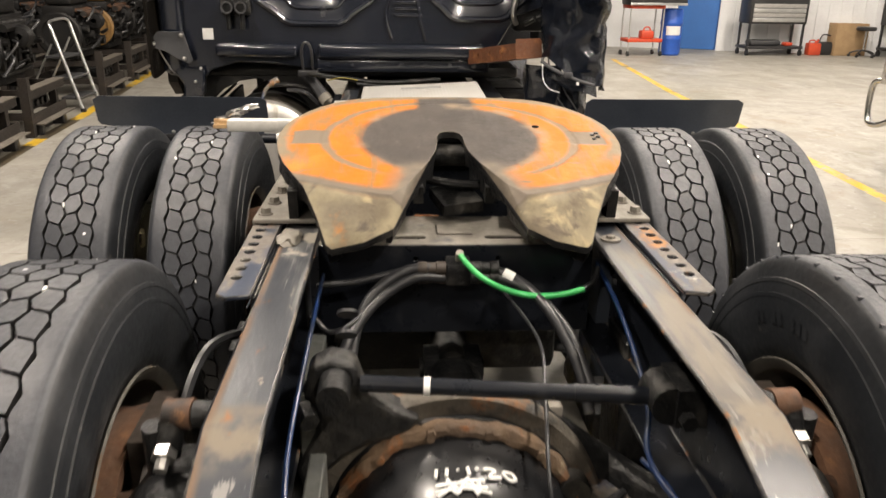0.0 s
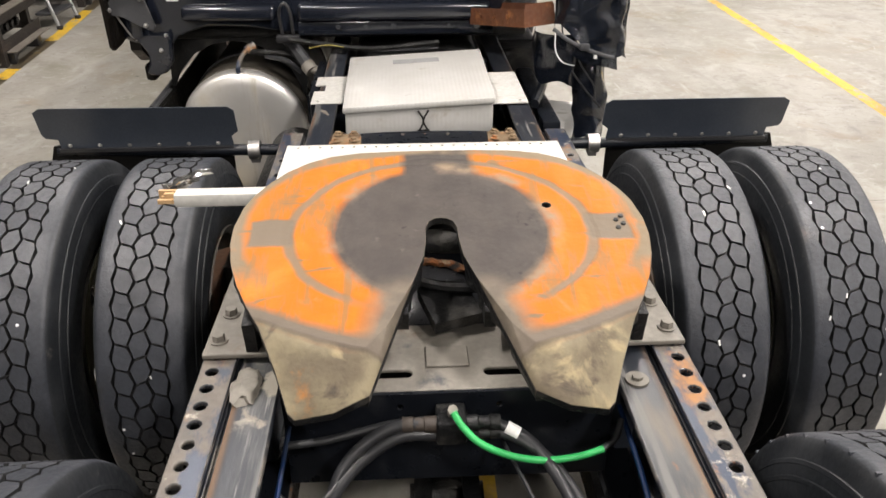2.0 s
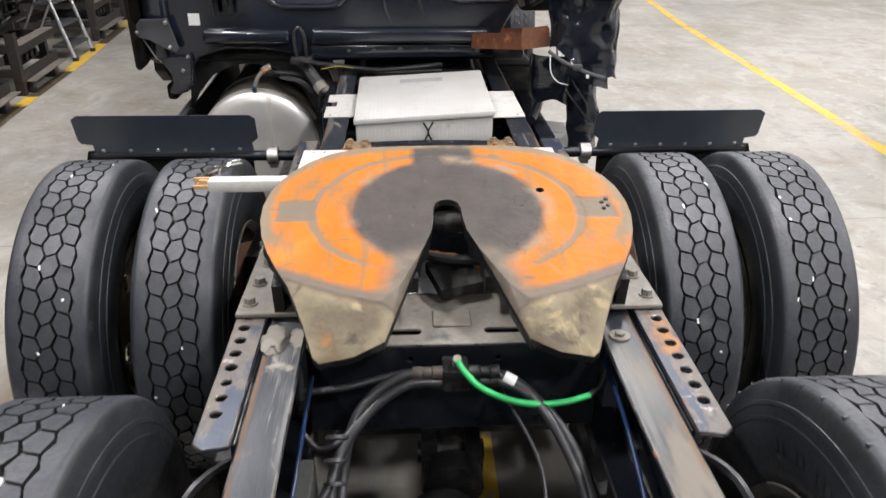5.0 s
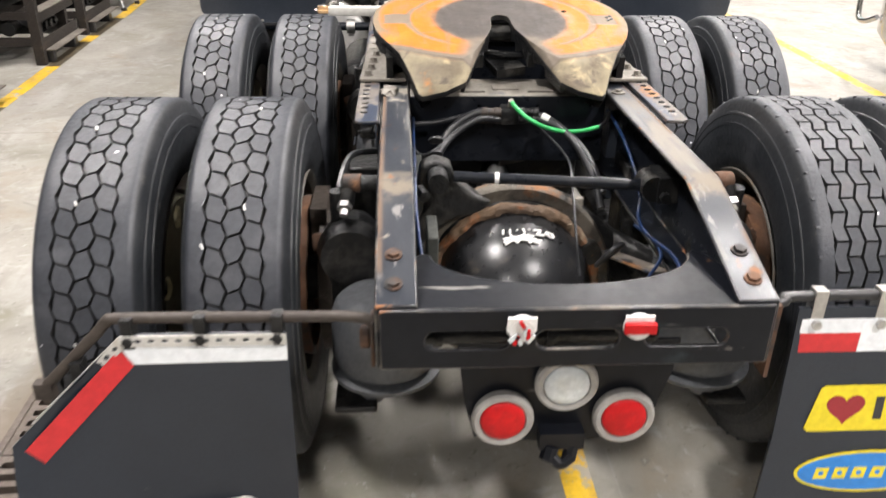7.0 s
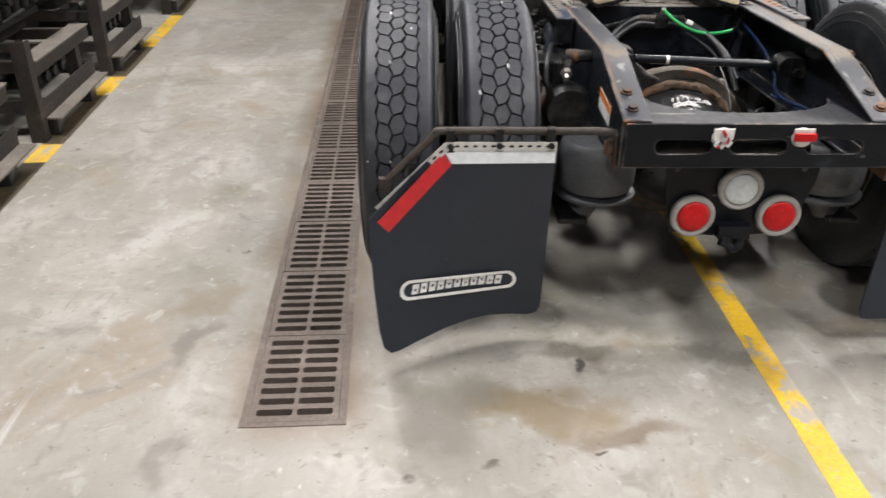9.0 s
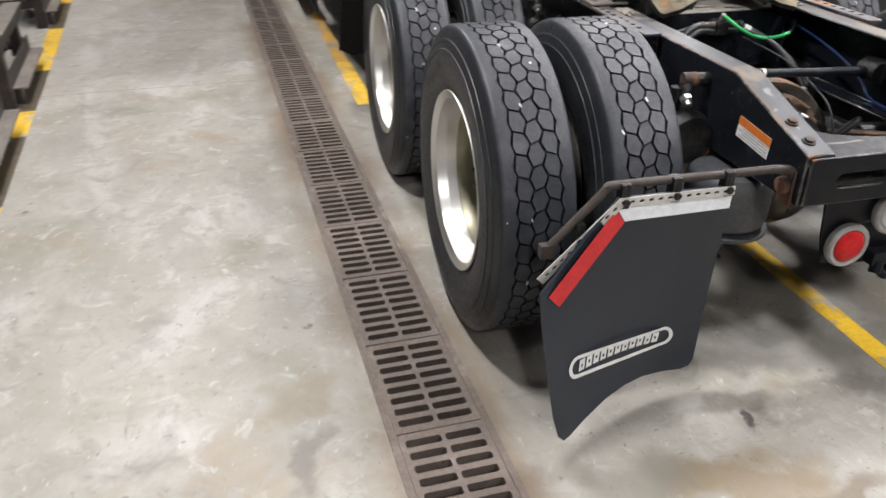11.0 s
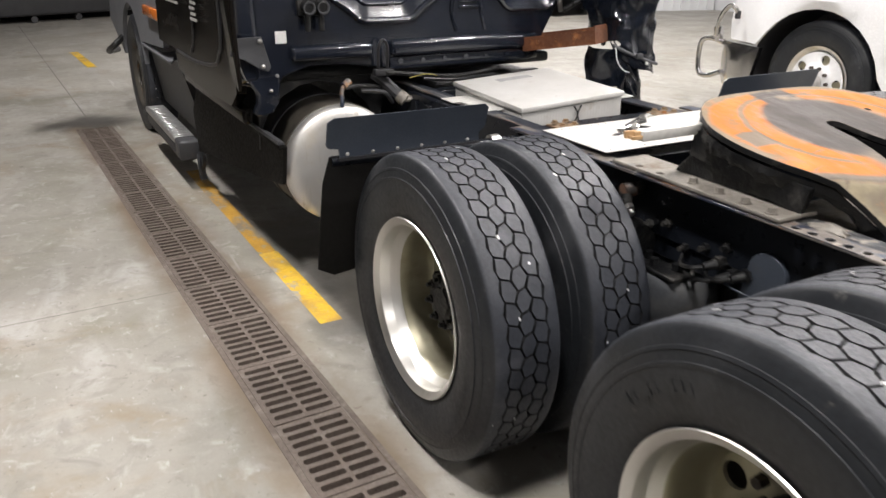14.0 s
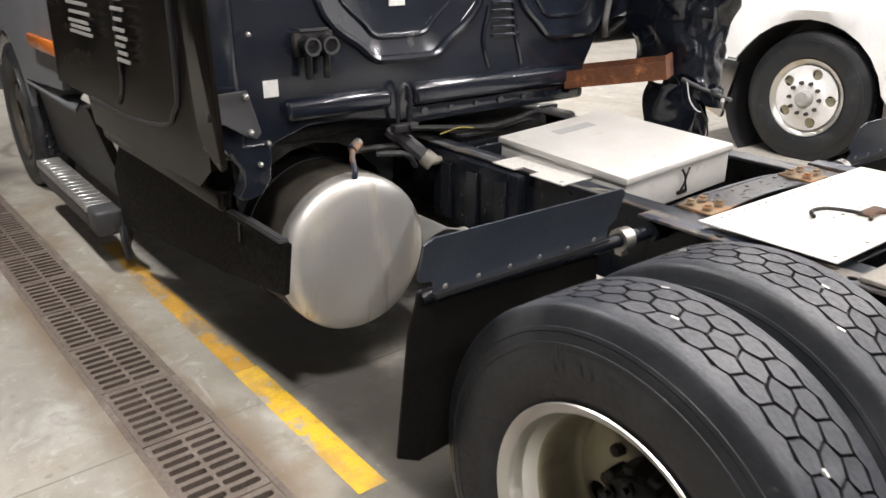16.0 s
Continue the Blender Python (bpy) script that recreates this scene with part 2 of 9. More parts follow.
white_truck_paint = pbr("white_truck_paint", (0.80, 0.80, 0.80), (0.74, 0.74, 0.74), 0.25, scale=2, bump=0.02, coat=0.5)
chrome = pbr("dull_chrome", (0.62, 0.61, 0.60), (0.5, 0.49, 0.47), 0.2, metal=1.0, scale=5, bump=0.03, layers=[
    ((0.3, 0.26, 0.2), 8, 0.6, 0.75, 0.5, 0.5, ONE)])
bolt_steel = pbr("zinc_bolt", (0.55, 0.54, 0.52), (0.4, 0.39, 0.37), 0.35, metal=0.9, scale=30, bump=0.05)
red_lens = pbr("red_lens", (0.58, 0.009, 0.012), (0.40, 0.006, 0.009), 0.38, scale=40, bump=0.05, spec=0.25)
clear_lens = pbr("clear_lens", (0.66, 0.70, 0.71), (0.5, 0.55, 0.57), 0.12, scale=40, bump=0.2, depth=0.003, coat=0.6)
amber_lens = pbr("amber_lens", (0.75, 0.20, 0.03), (0.6, 0.15, 0.02), 0.2, scale=30, bump=0.1, coat=0.4)
grey_ring = pbr("grey_grommet", (0.36, 0.35, 0.33), (0.28, 0.27, 0.26), 0.6, scale=20)
red_tape = pbr("red_reflective_tape", (0.62, 0.025, 0.03), (0.5, 0.02, 0.025), 0.35, scale=30, bump=0.03)
white_tape = pbr("white_reflective_tape", (0.84, 0.87, 0.90), (0.76, 0.80, 0.83), 0.35, scale=30, bump=0.03)
orange_sticker = pbr("orange_sticker", (0.72, 0.20, 0.03), (0.62, 0.17, 0.03), 0.4, scale=20, bump=0.0)
white_sticker = pbr("white_sticker", (0.78, 0.78, 0.76), (0.7, 0.7, 0.68), 0.45, scale=20, bump=0.0)
grey_print = pbr("grey_print", (0.35, 0.35, 0.35), None, 0.5, bump=0.0)
yellow_sticker = pbr("yellow_sticker", (0.80, 0.66, 0.02), (0.72, 0.58, 0.02), 0.4, scale=10, bump=0.0)
blue_sticker = pbr("blue_sticker", (0.02, 0.22, 0.62), (0.02, 0.18, 0.52), 0.4, scale=10, bump=0.0)
dark_red = pbr("dark_red_print", (0.35, 0.02, 0.03), None, 0.4, bump=0.0)
green_hose = pbr("green_air_hose", (0.035, 0.47, 0.13), (0.03, 0.37, 0.10), 0.35, scale=30, bump=0.0)
blue_hose = pbr("blue_air_hose", (0.005, 0.025, 0.095), (0.005, 0.020, 0.065), 0.38, scale=20, bump=0.0, layers=[((0.012, 0.018, 0.03), 6, 0.5, 0.7, 0.5, 0.0, ONE)])
chalk = pbr("white_chalk", (0.85, 0.85, 0.83), (0.6, 0.6, 0.58), 0.9, scale=60, bump=0.0)
raw_wood = pbr("raw_wood", (0.55, 0.36, 0.18), (0.42, 0.26, 0.13), 0.7, scale=9, layers=[((0.3, 0.1, 0.04), 9, 0.6, 0.7, 0.8, 0.0, ONE)])
pad_steel = pbr("weathered_mount_plate", (0.26, 0.240, 0.208), (0.165, 0.150, 0.128), 0.62, metal=0.1, scale=9, layers=[
    ((0.14, 0.10, 0.07), 8, 0.56, 0.7, 0.8, 0.0, ONE), ((0.05, 0.055, 0.065), 5, 0.6, 0.7, 0.5, 0.0, ONE)])
dusty_plate = pbr("dusty_grey_plate", (0.060, 0.064, 0.056), (0.036, 0.039, 0.037), 0.6, scale=7, layers=[
    ((0.11, 0.105, 0.09), 8, 0.56, 0.70, 0.7, 0.0, ONE), ((0.012, 0.012, 0.012), 6, 0.58, 0.70, 0.5, 0.0, ONE)])
cleat_steel = pbr("rust_tan_steel", (0.27, 0.195, 0.115), (0.15, 0.095, 0.055), 0.75, scale=10, layers=[
    ((0.30, 0.125, 0.045), 9, 0.54, 0.66, 0.85, 0.0, ONE), ((0.045, 0.038, 0.032), 12, 0.60, 0.70, 0.6, 0.0, ONE)])
rack_steel = pbr("brown_rack_steel", (0.035, 0.026, 0.021), (0.055, 0.043, 0.034), 0.6, scale=6, layers=[
    ((0.17, 0.15, 0.125), 8, 0.60, 0.74, 0.6, 0.2, ALONG)])
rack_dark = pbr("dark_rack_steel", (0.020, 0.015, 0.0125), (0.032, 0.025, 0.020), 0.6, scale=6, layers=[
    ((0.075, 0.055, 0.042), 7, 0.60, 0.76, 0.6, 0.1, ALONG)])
rack_ledge = pbr("pale_rack_ledge", (0.175, 0.155, 0.130), (0.11, 0.095, 0.080), 0.65, scale=5, layers=[
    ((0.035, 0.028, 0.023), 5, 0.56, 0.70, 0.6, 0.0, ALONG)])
engine_iron = pbr("engine_iron", (0.006, 0.006, 0.0065), (0.013, 0.012, 0.011), 0.5, scale=8, bump=0.3, layers=[
    ((0.05, 0.047, 0.043), 9, 0.64, 0.76, 0.5, 0.3, ONE)], spec=0.3)
engine_blue = pbr("blue_engine_paint", (0.018, 0.030, 0.040), (0.012, 0.020, 0.028), 0.45, scale=6)
engine_gold = pbr("tan_engine_paint", (0.30, 0.17, 0.055), (0.2, 0.11, 0.04), 0.5, scale=6)
alu = pbr("ladder_aluminium", (0.68, 0.68, 0.67), (0.55, 0.55, 0.54), 0.35, metal=0.9, scale=8)
grate_iron = pbr("cast_iron_grate", (0.135, 0.106, 0.088), (0.172, 0.142, 0.120), 0.6, metal=0.15, scale=7, bump=0.3, layers=[
    ((0.27, 0.235, 0.205), 5, 0.52, 0.74, 0.55, 0.2, ONE), ((0.085, 0.062, 0.050), 3, 0.56, 0.72, 0.6, 0.0, ONE), ((0.07, 0.045, 0.032), 18, 0.62, 0.72, 0.8, 0.0, ONE)])
# near-black: the shade below the drain slots is put into this colour
trench_dark = pbr("trench_shaded_concrete", (0.008, 0.007, 0.006), (0.005, 0.0045, 0.004), 0.9, scale=8)
yellow_paint = pbr("yellow_floor_paint", (0.74, 0.47, 0.03), (0.64, 0.40, 0.03), 0.45, scale=5, bump=0.05, layers=[((0.40, 0.34, 0.22), 22, 0.60, 0.68, 0.6, 0.0, ONE), ((0.33, 0.22, 0.05), 5, 0.56, 0.70, 0.6, 0.0, ONE), ((0.42, 0.26, 0.06), 3, 0.48, 0.68, 0.5, 0.0, ONE), ((0.34, 0.31, 0.26), 11, 0.55, 0.62, 0.5, 0.0, (1, 0.6, 1)), ((0.34, 0.31, 0.26), 30, 0.60, 0.66, 0.5, 0.0, ONE), ((0.09, 0.075, 0.05), 3.5, 0.58, 0.72, 0.5, 0.0, (1, 0.5, 1))])
# worn paint of the far stretch, also darkened in colour for shade there
shaded_worn_yellow = pbr("shaded_worn_yellow_paint", (0.52, 0.29, 0.035), (0.40, 0.22, 0.035), 0.5, scale=6, bump=0.05, layers=[
    ((0.20, 0.165, 0.12), 7, 0.44, 0.60, 0.5, 0.0, (1, 0.4, 1)), ((0.27, 0.25, 0.21), 16, 0.56, 0.66, 0.5, 0.0, ONE)])
# line paint with the racks' shade put into its brown colour
shaded_line_paint = pbr("rack_shade_line_paint", (0.085, 0.066, 0.038), (0.055, 0.045, 0.030), 0.5, scale=5, bump=0.05, layers=[
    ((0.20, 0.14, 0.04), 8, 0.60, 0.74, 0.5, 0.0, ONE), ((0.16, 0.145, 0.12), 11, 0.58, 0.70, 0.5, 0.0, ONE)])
wall_white = pbr("white_wall_sheet", (0.78, 0.79, 0.80), (0.70, 0.71, 0.72), 0.45, scale=1.5, bump=0.03)
wall_grey = pbr("grey_wall_sheet", (0.16, 0.16, 0.16), (0.12, 0.12, 0.12), 0.6, scale=1.5)
wall_dark = pbr("dark_roller_door", (0.008, 0.008, 0.009), (0.012, 0.012, 0.012), 0.75, scale=2, spec=0.15)
door_blue = pbr("blue_door_paint", (0.03, 0.16, 0.48), (0.03, 0.14, 0.42), 0.4, scale=2, bump=0.03)
plastic_blue = pbr("blue_plastic", (0.02, 0.12, 0.55), (0.02, 0.09, 0.42), 0.4, scale=5)
cart_red = pbr("orange_red_steel", (0.65, 0.08, 0.03), (0.55, 0.06, 0.03), 0.4, scale=5)
chest_black = pbr("black_tool_steel", (0.02, 0.02, 0.022), (0.03, 0.03, 0.032), 0.35, scale=5)
cardboard = pbr("cardboard", (0.42, 0.28, 0.15), (0.34, 0.22, 0.12), 0.85, scale=5)
ceiling_white = pbr("ceiling_sheet", (0.26, 0.26, 0.26), (0.20, 0.20, 0.20), 0.7, scale=1)


def tyre_surface(name="tyre_rubber", dust=(0.15, 0.118, 0.105), much=0.60):
    """Worn tread rubber: dusty tops, dark sides, a few pale flecks."""
    m = pbr(name, (0.023, 0.026, 0.033), (0.034, 0.038, 0.047), 0.46, scale=6, fine=90, bump=0.22, depth=0.003, layers=[
        ((0.062, 0.064, 0.072), 4, 0.52, 0.76, 0.48, 0.0, ONE), ((0.020, 0.021, 0.024), 9, 0.60, 0.74, 0.42, 0.0, ONE), (dust, 2.5, much, much + 0.20, 0.6, 0.0, ONE)])
    nt = m.node_tree
    nd, lk = nt.nodes, nt.links
    bs = nd["Principled BSDF"]
    co = nd.new("ShaderNodeTexCoord").outputs["Object"]
    vo = nd.new("ShaderNodeTexVoronoi")
    vo.inputs["Scale"].default_value = 13.0
    lk.new(co, vo.inputs["Vector"])
    k = nd.new("ShaderNodeMapRange")
    k.inputs["From Min"].default_value, k.inputs["From Max"].default_value = 0.062, 0.048
    lk.new(vo.outputs["Distance"], k.inputs["Value"])
    sp = nd.new("ShaderNodeSeparateColor")
    lk.new(vo.outputs["Color"], sp.inputs[0])
    few = nd.new("ShaderNodeMath")
    few.operation = "GREATER_THAN"
    few.inputs[1].default_value = 0.58
    lk.new(sp.outputs[0], few.inputs[0])
    mul = nd.new("ShaderNodeMath")
    mul.operation = "MULTIPLY"
    lk.new(k.outputs[0], mul.inputs[0])
    lk.new(few.outputs[0], mul.inputs[1])
    was = bs.inputs["Base Color"].links[0].from_socket
    lk.new(mix_col(nt, mul.outputs[0], was, (0.72, 0.72, 0.74)), bs.inputs["Base Color"])
    return m


def groove_surface():
    """Blacker rubber for the grooves and block sides, with caked dirt."""
    return pbr("groove_rubber", (0.010, 0.010, 0.011), (0.015, 0.015, 0.016), 0.6, scale=14, fine=80, bump=0.1, layers=[((0.050, 0.045, 0.040), 14, 0.56, 0.72, 0.8, 0.0, ONE)])


def math_op(nt, kind, a, b=None):
    n = nt.nodes.new("ShaderNodeMath")
    n.operation = kind
    for i, v in enumerate((a, b)):
        if isinstance(v, (int, float)):
            n.inputs[i].default_value = v
        elif v is not None:
            nt.links.new(v, n.inputs[i])
    return n.outputs[0]


def ramp_of(nt, v, lo, hi):
    a = nt.nodes.new("ShaderNodeMapRange")
    a.interpolation_type = "SMOOTHSTEP"
    a.inputs["From Min"].default_value, a.inputs["From Max"].default_value = lo, hi
    nt.links.new(v, a.inputs["Value"])
    return a.outputs[0]


def flange_surface():
    """Top of the frame rails: blue-black paint, scratched lengthwise, rubbed bare at the bend and along one rail."""
    m = bpy.data.materials.new("rubbed_rail_top")
    nd, lk, bs = nodes_of(m)
    nt = m.node_tree
    co = nd.new("ShaderNodeTexCoord").outputs["Object"]
    sx = nd.new("ShaderNodeSeparateXYZ")
    lk.new(co, sx.inputs[0])
    x, y = sx.outputs[0], sx.outputs[1]
    col = mix_col(nt, noise_mask(nt, co, 5, 0.3, 0.7, (1, 0.3, 1)), (0.011, 0.014, 0.021), (0.026, 0.030, 0.037))
    ro = mix_val(nt, noise_mask(nt, co, 7, 0.3, 0.7, (1, 0.3, 1), seed=2.0), 0.32, 0.50)

    def layer(k, tone, rough):
        nonlocal col, ro
        col = mix_col(nt, k, col, tone)
        ro = mix_val(nt, k, ro, rough)

    layer(noise_mask(nt, co, 16, 0.54, 0.66, (1, 0.07, 1), seed=4.0, distort=0.3), (0.105, 0.105, 0.102), 0.5)
    layer(noise_mask(nt, co, 30, 0.60, 0.66, (1, 0.05, 1), seed=5.0), (0.165, 0.16, 0.155), 0.45)
    layer(noise_mask(nt, co, 14, 0.64, 0.70, (1, 0.5, 1), seed=6.0, distort=1.0), (0.20, 0.175, 0.145), 0.6)
    # the rubbed stretch of one rail, the bend of both, the grease-splashed stretch of the other
    stretch = math_op(nt, "MULTIPLY", ramp_of(nt, x, 0.0, 0.02), math_op(nt, "MULTIPLY", ramp_of(nt, y, -0.26, -0.10), ramp_of(nt, y, 0.62, 0.34)))
    layer(math_op(nt, "MULTIPLY", stretch, noise_mask(nt, co, 5, 0.38, 0.64, (1, 0.16, 1), seed=9.0)), (0.098, 0.095, 0.088), 0.42)
    layer(math_op(nt, "MULTIPLY", stretch, noise_mask(nt, co, 9, 0.50, 0.66, (1, 0.22, 1), seed=10.0)), (0.120, 0.102, 0.080), 0.5)
    bend = math_op(nt, "MULTIPLY", ramp_of(nt, y, -0.345, -0.285), ramp_of(nt, y, -0.165, -0.235))
    layer(math_op(nt, "MULTIPLY", bend, noise_mask(nt, co, 14, 0.36, 0.58, seed=12.0)), (0.135, 0.112, 0.084), 0.62)
    splash = math_op(nt, "MULTIPLY", ramp_of(nt, x, 0.0, -0.02), math_op(nt, "MULTIPLY", ramp_of(nt, y, 0.42, 0.52), ramp_of(nt, y, 0.72, 0.62)))
    layer(math_op(nt, "MULTIPLY", splash, noise_mask(nt, co, 13, 0.50, 0.58, seed=14.0)), (0.34, 0.31, 0.26), 0.7)
    # rust and bare tan along the outer edge
    outer = ramp_of(nt, math_op(nt, "ABSOLUTE", x), 0.404, 0.418)
    layer(math_op(nt, "MULTIPLY", outer, noise_mask(nt, co, 6, 0.44, 0.58, (1, 0.4, 1), seed=16.0)), (0.11, 0.068, 0.042), 0.7)
    layer(noise_mask(nt, co, 10, 0.66, 0.74, (1, 0.6, 1), seed=18.0), (0.22, 0.095, 0.04), 0.8)
    lk.new(col, bs.inputs["Base Color"])
    lk.new(ro, bs.inputs["Roughness"])
    bs.inputs["Specular IOR Level"].default_value = 0.4
    lk.new(bump_from(nt, noise_mask(nt, co, 60, 0.3, 0.7, (1, 0.3, 1), seed=20.0), 0.12, 0.002), bs.inputs["Normal"])
    return m


def sidewall_surface():
    m = pbr("tyre_sidewall", (0.0115, 0.0135, 0.0165), (0.018, 0.0205, 0.024), 0.44, scale=6, fine=70, bump=0.16, layers=[
        ((0.038, 0.040, 0.044), 4, 0.50, 0.78, 0.55, 0.0, ONE), ((0.075, 0.072, 0.068), 18, 0.62, 0.72, 0.6, 0.0, ONE)])
    return m


def floor_surface():
    """Worn power-trowelled concrete: stains, scuffs, oil spots, saw joints, painted shade under the truck."""
    m = bpy.data.materials.new("shop_concrete")
    nd, lk, bs = nodes_of(m)
    nt = m.node_tree
    co = nd.new("ShaderNodeTexCoord").outputs["Object"]
    col = mix_col(nt, noise_mask(nt, co, 0.7, 0.3, 0.7), (0.320, 0.302, 0.266), (0.262, 0.248, 0.218))
    # pale scuffs, grey-green and brown stains, each with a soft edge
    col = mix_col(nt, noise_mask(nt, co, 1.5, 0.45, 0.75, (1, 0.45, 1), distort=1.2, seed=2), col, (0.372, 0.356, 0.322))
    col = mix_col(nt, noise_mask(nt, co, 1.1, 0.48, 0.74, distort=1.0, seed=11), col, (0.205, 0.195, 0.150))
    col = mix_col(nt, noise_mask(nt, co, 3.4, 0.50, 0.74, (1, 0.4, 1), distort=0.8, seed=5), col, (0.395, 0.384, 0.358))
    col = mix_col(nt, noise_mask(nt, co, 1.3, 0.53, 0.78, seed=23, distort=1.4), col, (0.245, 0.200, 0.142))
    col = mix_col(nt, noise_mask(nt, co, 4.2, 0.54, 0.76, seed=41, distort=0.8), col, (0.20, 0.188, 0.165))
    col = mix_col(nt, noise_mask(nt, co, 5.0, 0.68, 0.80, (1, 0.25, 1), seed=47, distort=0.5), col, (0.15, 0.138, 0.12))
    col = mix_col(nt, noise_mask(nt, co, 0.55, 0.60, 0.78, seed=61, distort=1.5), col, (0.19, 0.178, 0.15))
    col = mix_col(nt, noise_mask(nt, co, 7.5, 0.50, 0.72, distort=1.0, seed=81), col, (0.255, 0.240, 0.208))
    col = mix_col(nt, noise_mask(nt, co, 10.0, 0.54, 0.74, distort=0.8, seed=87), col, (0.385, 0.373, 0.348))
    col = mix_col(nt, noise_mask(nt, co, 16.0, 0.60, 0.74, distort=0.6, seed=93), col, (0.21, 0.198, 0.17))
    col = mix_col(nt, noise_mask(nt, co, 28.0, 0.62, 0.70, distort=0.6, seed=97), col, (0.19, 0.175, 0.148))
    col = mix_col(nt, noise_mask(nt, co, 34.0, 0.62, 0.70, (1, 0.5, 1), seed=99), col, (0.40, 0.39, 0.365))
    # thin scratches both ways
    col = mix_col(nt, noise_mask(nt, co, 9.0, 0.66, 0.74, (1, 0.06, 1), seed=71, detail=3.0), col, (0.44, 0.43, 0.41))
    col = mix_col(nt, noise_mask(nt, co, 7.0, 0.68, 0.76, (0.08, 1, 1), seed=77, detail=3.0), col, (0.22, 0.205, 0.18))
    grain = noise_mask(nt, co, 70, 0.2, 0.8, seed=8)
    dk = mix_col(nt, None, col, (0.17, 0.16, 0.14))
    dk.node.inputs[0].default_value = 0.16
    col = mix_col(nt, grain, dk, col)
    # stains, and shade under the truck put into dark patches: place, half sizes, colour
    sx = nd.new("ShaderNodeSeparateXYZ")
    warp = nd.new("ShaderNodeTexNoise")
    warp.inputs["Scale"].default_value, warp.inputs["Detail"].default_value = 3.5, 6.0
    lk.new(co, warp.inputs["Vector"])
    wv = nd.new("ShaderNodeVectorMath")
    wv.operation = "MULTIPLY_ADD"
    wv.inputs[1].default_value = (0.5, 0.5, 0.0)
    lk.new(warp.outputs["Color"], wv.inputs[0])
    lk.new(co, wv.inputs[2])
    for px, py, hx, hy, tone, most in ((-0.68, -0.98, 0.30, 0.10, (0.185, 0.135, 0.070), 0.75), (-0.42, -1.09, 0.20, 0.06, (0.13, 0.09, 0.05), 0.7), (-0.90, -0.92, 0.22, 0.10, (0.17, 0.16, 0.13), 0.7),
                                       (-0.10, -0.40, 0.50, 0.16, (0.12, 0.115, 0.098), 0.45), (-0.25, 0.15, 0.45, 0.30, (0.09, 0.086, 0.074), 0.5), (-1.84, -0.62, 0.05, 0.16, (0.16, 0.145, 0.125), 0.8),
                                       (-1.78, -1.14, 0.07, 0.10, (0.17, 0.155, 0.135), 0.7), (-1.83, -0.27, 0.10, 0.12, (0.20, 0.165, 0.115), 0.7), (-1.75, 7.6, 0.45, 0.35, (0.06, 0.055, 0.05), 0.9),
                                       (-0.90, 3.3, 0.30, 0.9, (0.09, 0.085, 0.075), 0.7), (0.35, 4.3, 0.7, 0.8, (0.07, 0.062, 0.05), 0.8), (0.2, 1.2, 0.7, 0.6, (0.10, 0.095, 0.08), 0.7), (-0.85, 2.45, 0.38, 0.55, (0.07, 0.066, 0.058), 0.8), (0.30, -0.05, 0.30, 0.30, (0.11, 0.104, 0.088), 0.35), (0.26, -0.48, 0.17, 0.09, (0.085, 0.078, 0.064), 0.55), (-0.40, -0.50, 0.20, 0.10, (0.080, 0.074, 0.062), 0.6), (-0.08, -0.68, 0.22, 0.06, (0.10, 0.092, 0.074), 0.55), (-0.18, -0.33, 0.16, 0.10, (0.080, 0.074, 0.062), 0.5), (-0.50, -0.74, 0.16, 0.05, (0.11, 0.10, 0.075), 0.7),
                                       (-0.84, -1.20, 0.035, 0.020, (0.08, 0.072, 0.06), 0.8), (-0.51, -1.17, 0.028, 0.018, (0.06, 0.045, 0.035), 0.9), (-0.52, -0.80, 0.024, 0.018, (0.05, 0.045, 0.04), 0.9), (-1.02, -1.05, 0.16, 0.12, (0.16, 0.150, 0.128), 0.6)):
        mp = nd.new("ShaderNodeMapping")
        mp.vector_type = "TEXTURE"
        mp.inputs["Location"].default_value = (px + 0.25, py + 0.25, 0)
        mp.inputs["Scale"].default_value = (hx, hy, 1)
        lk.new(wv.outputs[0], mp.inputs["Vector"])
        ln = nd.new("ShaderNodeVectorMath")
        ln.operation = "LENGTH"
        lk.new(mp.outputs[0], ln.inputs[0])
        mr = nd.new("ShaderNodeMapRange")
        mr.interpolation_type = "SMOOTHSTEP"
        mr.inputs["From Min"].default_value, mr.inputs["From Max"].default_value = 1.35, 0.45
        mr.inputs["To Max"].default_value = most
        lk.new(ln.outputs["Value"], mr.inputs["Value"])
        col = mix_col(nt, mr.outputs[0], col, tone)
    # rust-brown margins of the drain, and saw joints
    mp = nd.new("ShaderNodeMapping")
    mp.vector_type = "TEXTURE"
    mp.inputs["Location"].default_value = (-1.420, -1.042, 0)
    mp.inputs["Rotation"].default_value = (0, 0, radians(2.05))
    lk.new(co, mp.inputs["Vector"])
    lk.new(mp.outputs[0], sx.inputs[0])

    def near(socket, at, half, soft):
        d = nd.new("ShaderNodeMath")
        d.operation = "SUBTRACT"
        lk.new(socket, d.inputs[0])
        d.inputs[1].default_value = at
        e = nd.new("ShaderNodeMath")
        e.operation = "ABSOLUTE"
        lk.new(d.outputs[0], e.inputs[0])
        r = nd.new("ShaderNodeMapRange")
        r.inputs["From Min"].default_value, r.inputs["From Max"].default_value = half + soft, half
        lk.new(e.outputs[0], r.inputs["Value"])
        return r.outputs[0]

    def times(a, b):
        n = nd.new("ShaderNodeMath")
        n.operation = "MULTIPLY"
        lk.new(a, n.inputs[0])
        lk.new(b, n.inputs[1])
        return n.outputs[0]

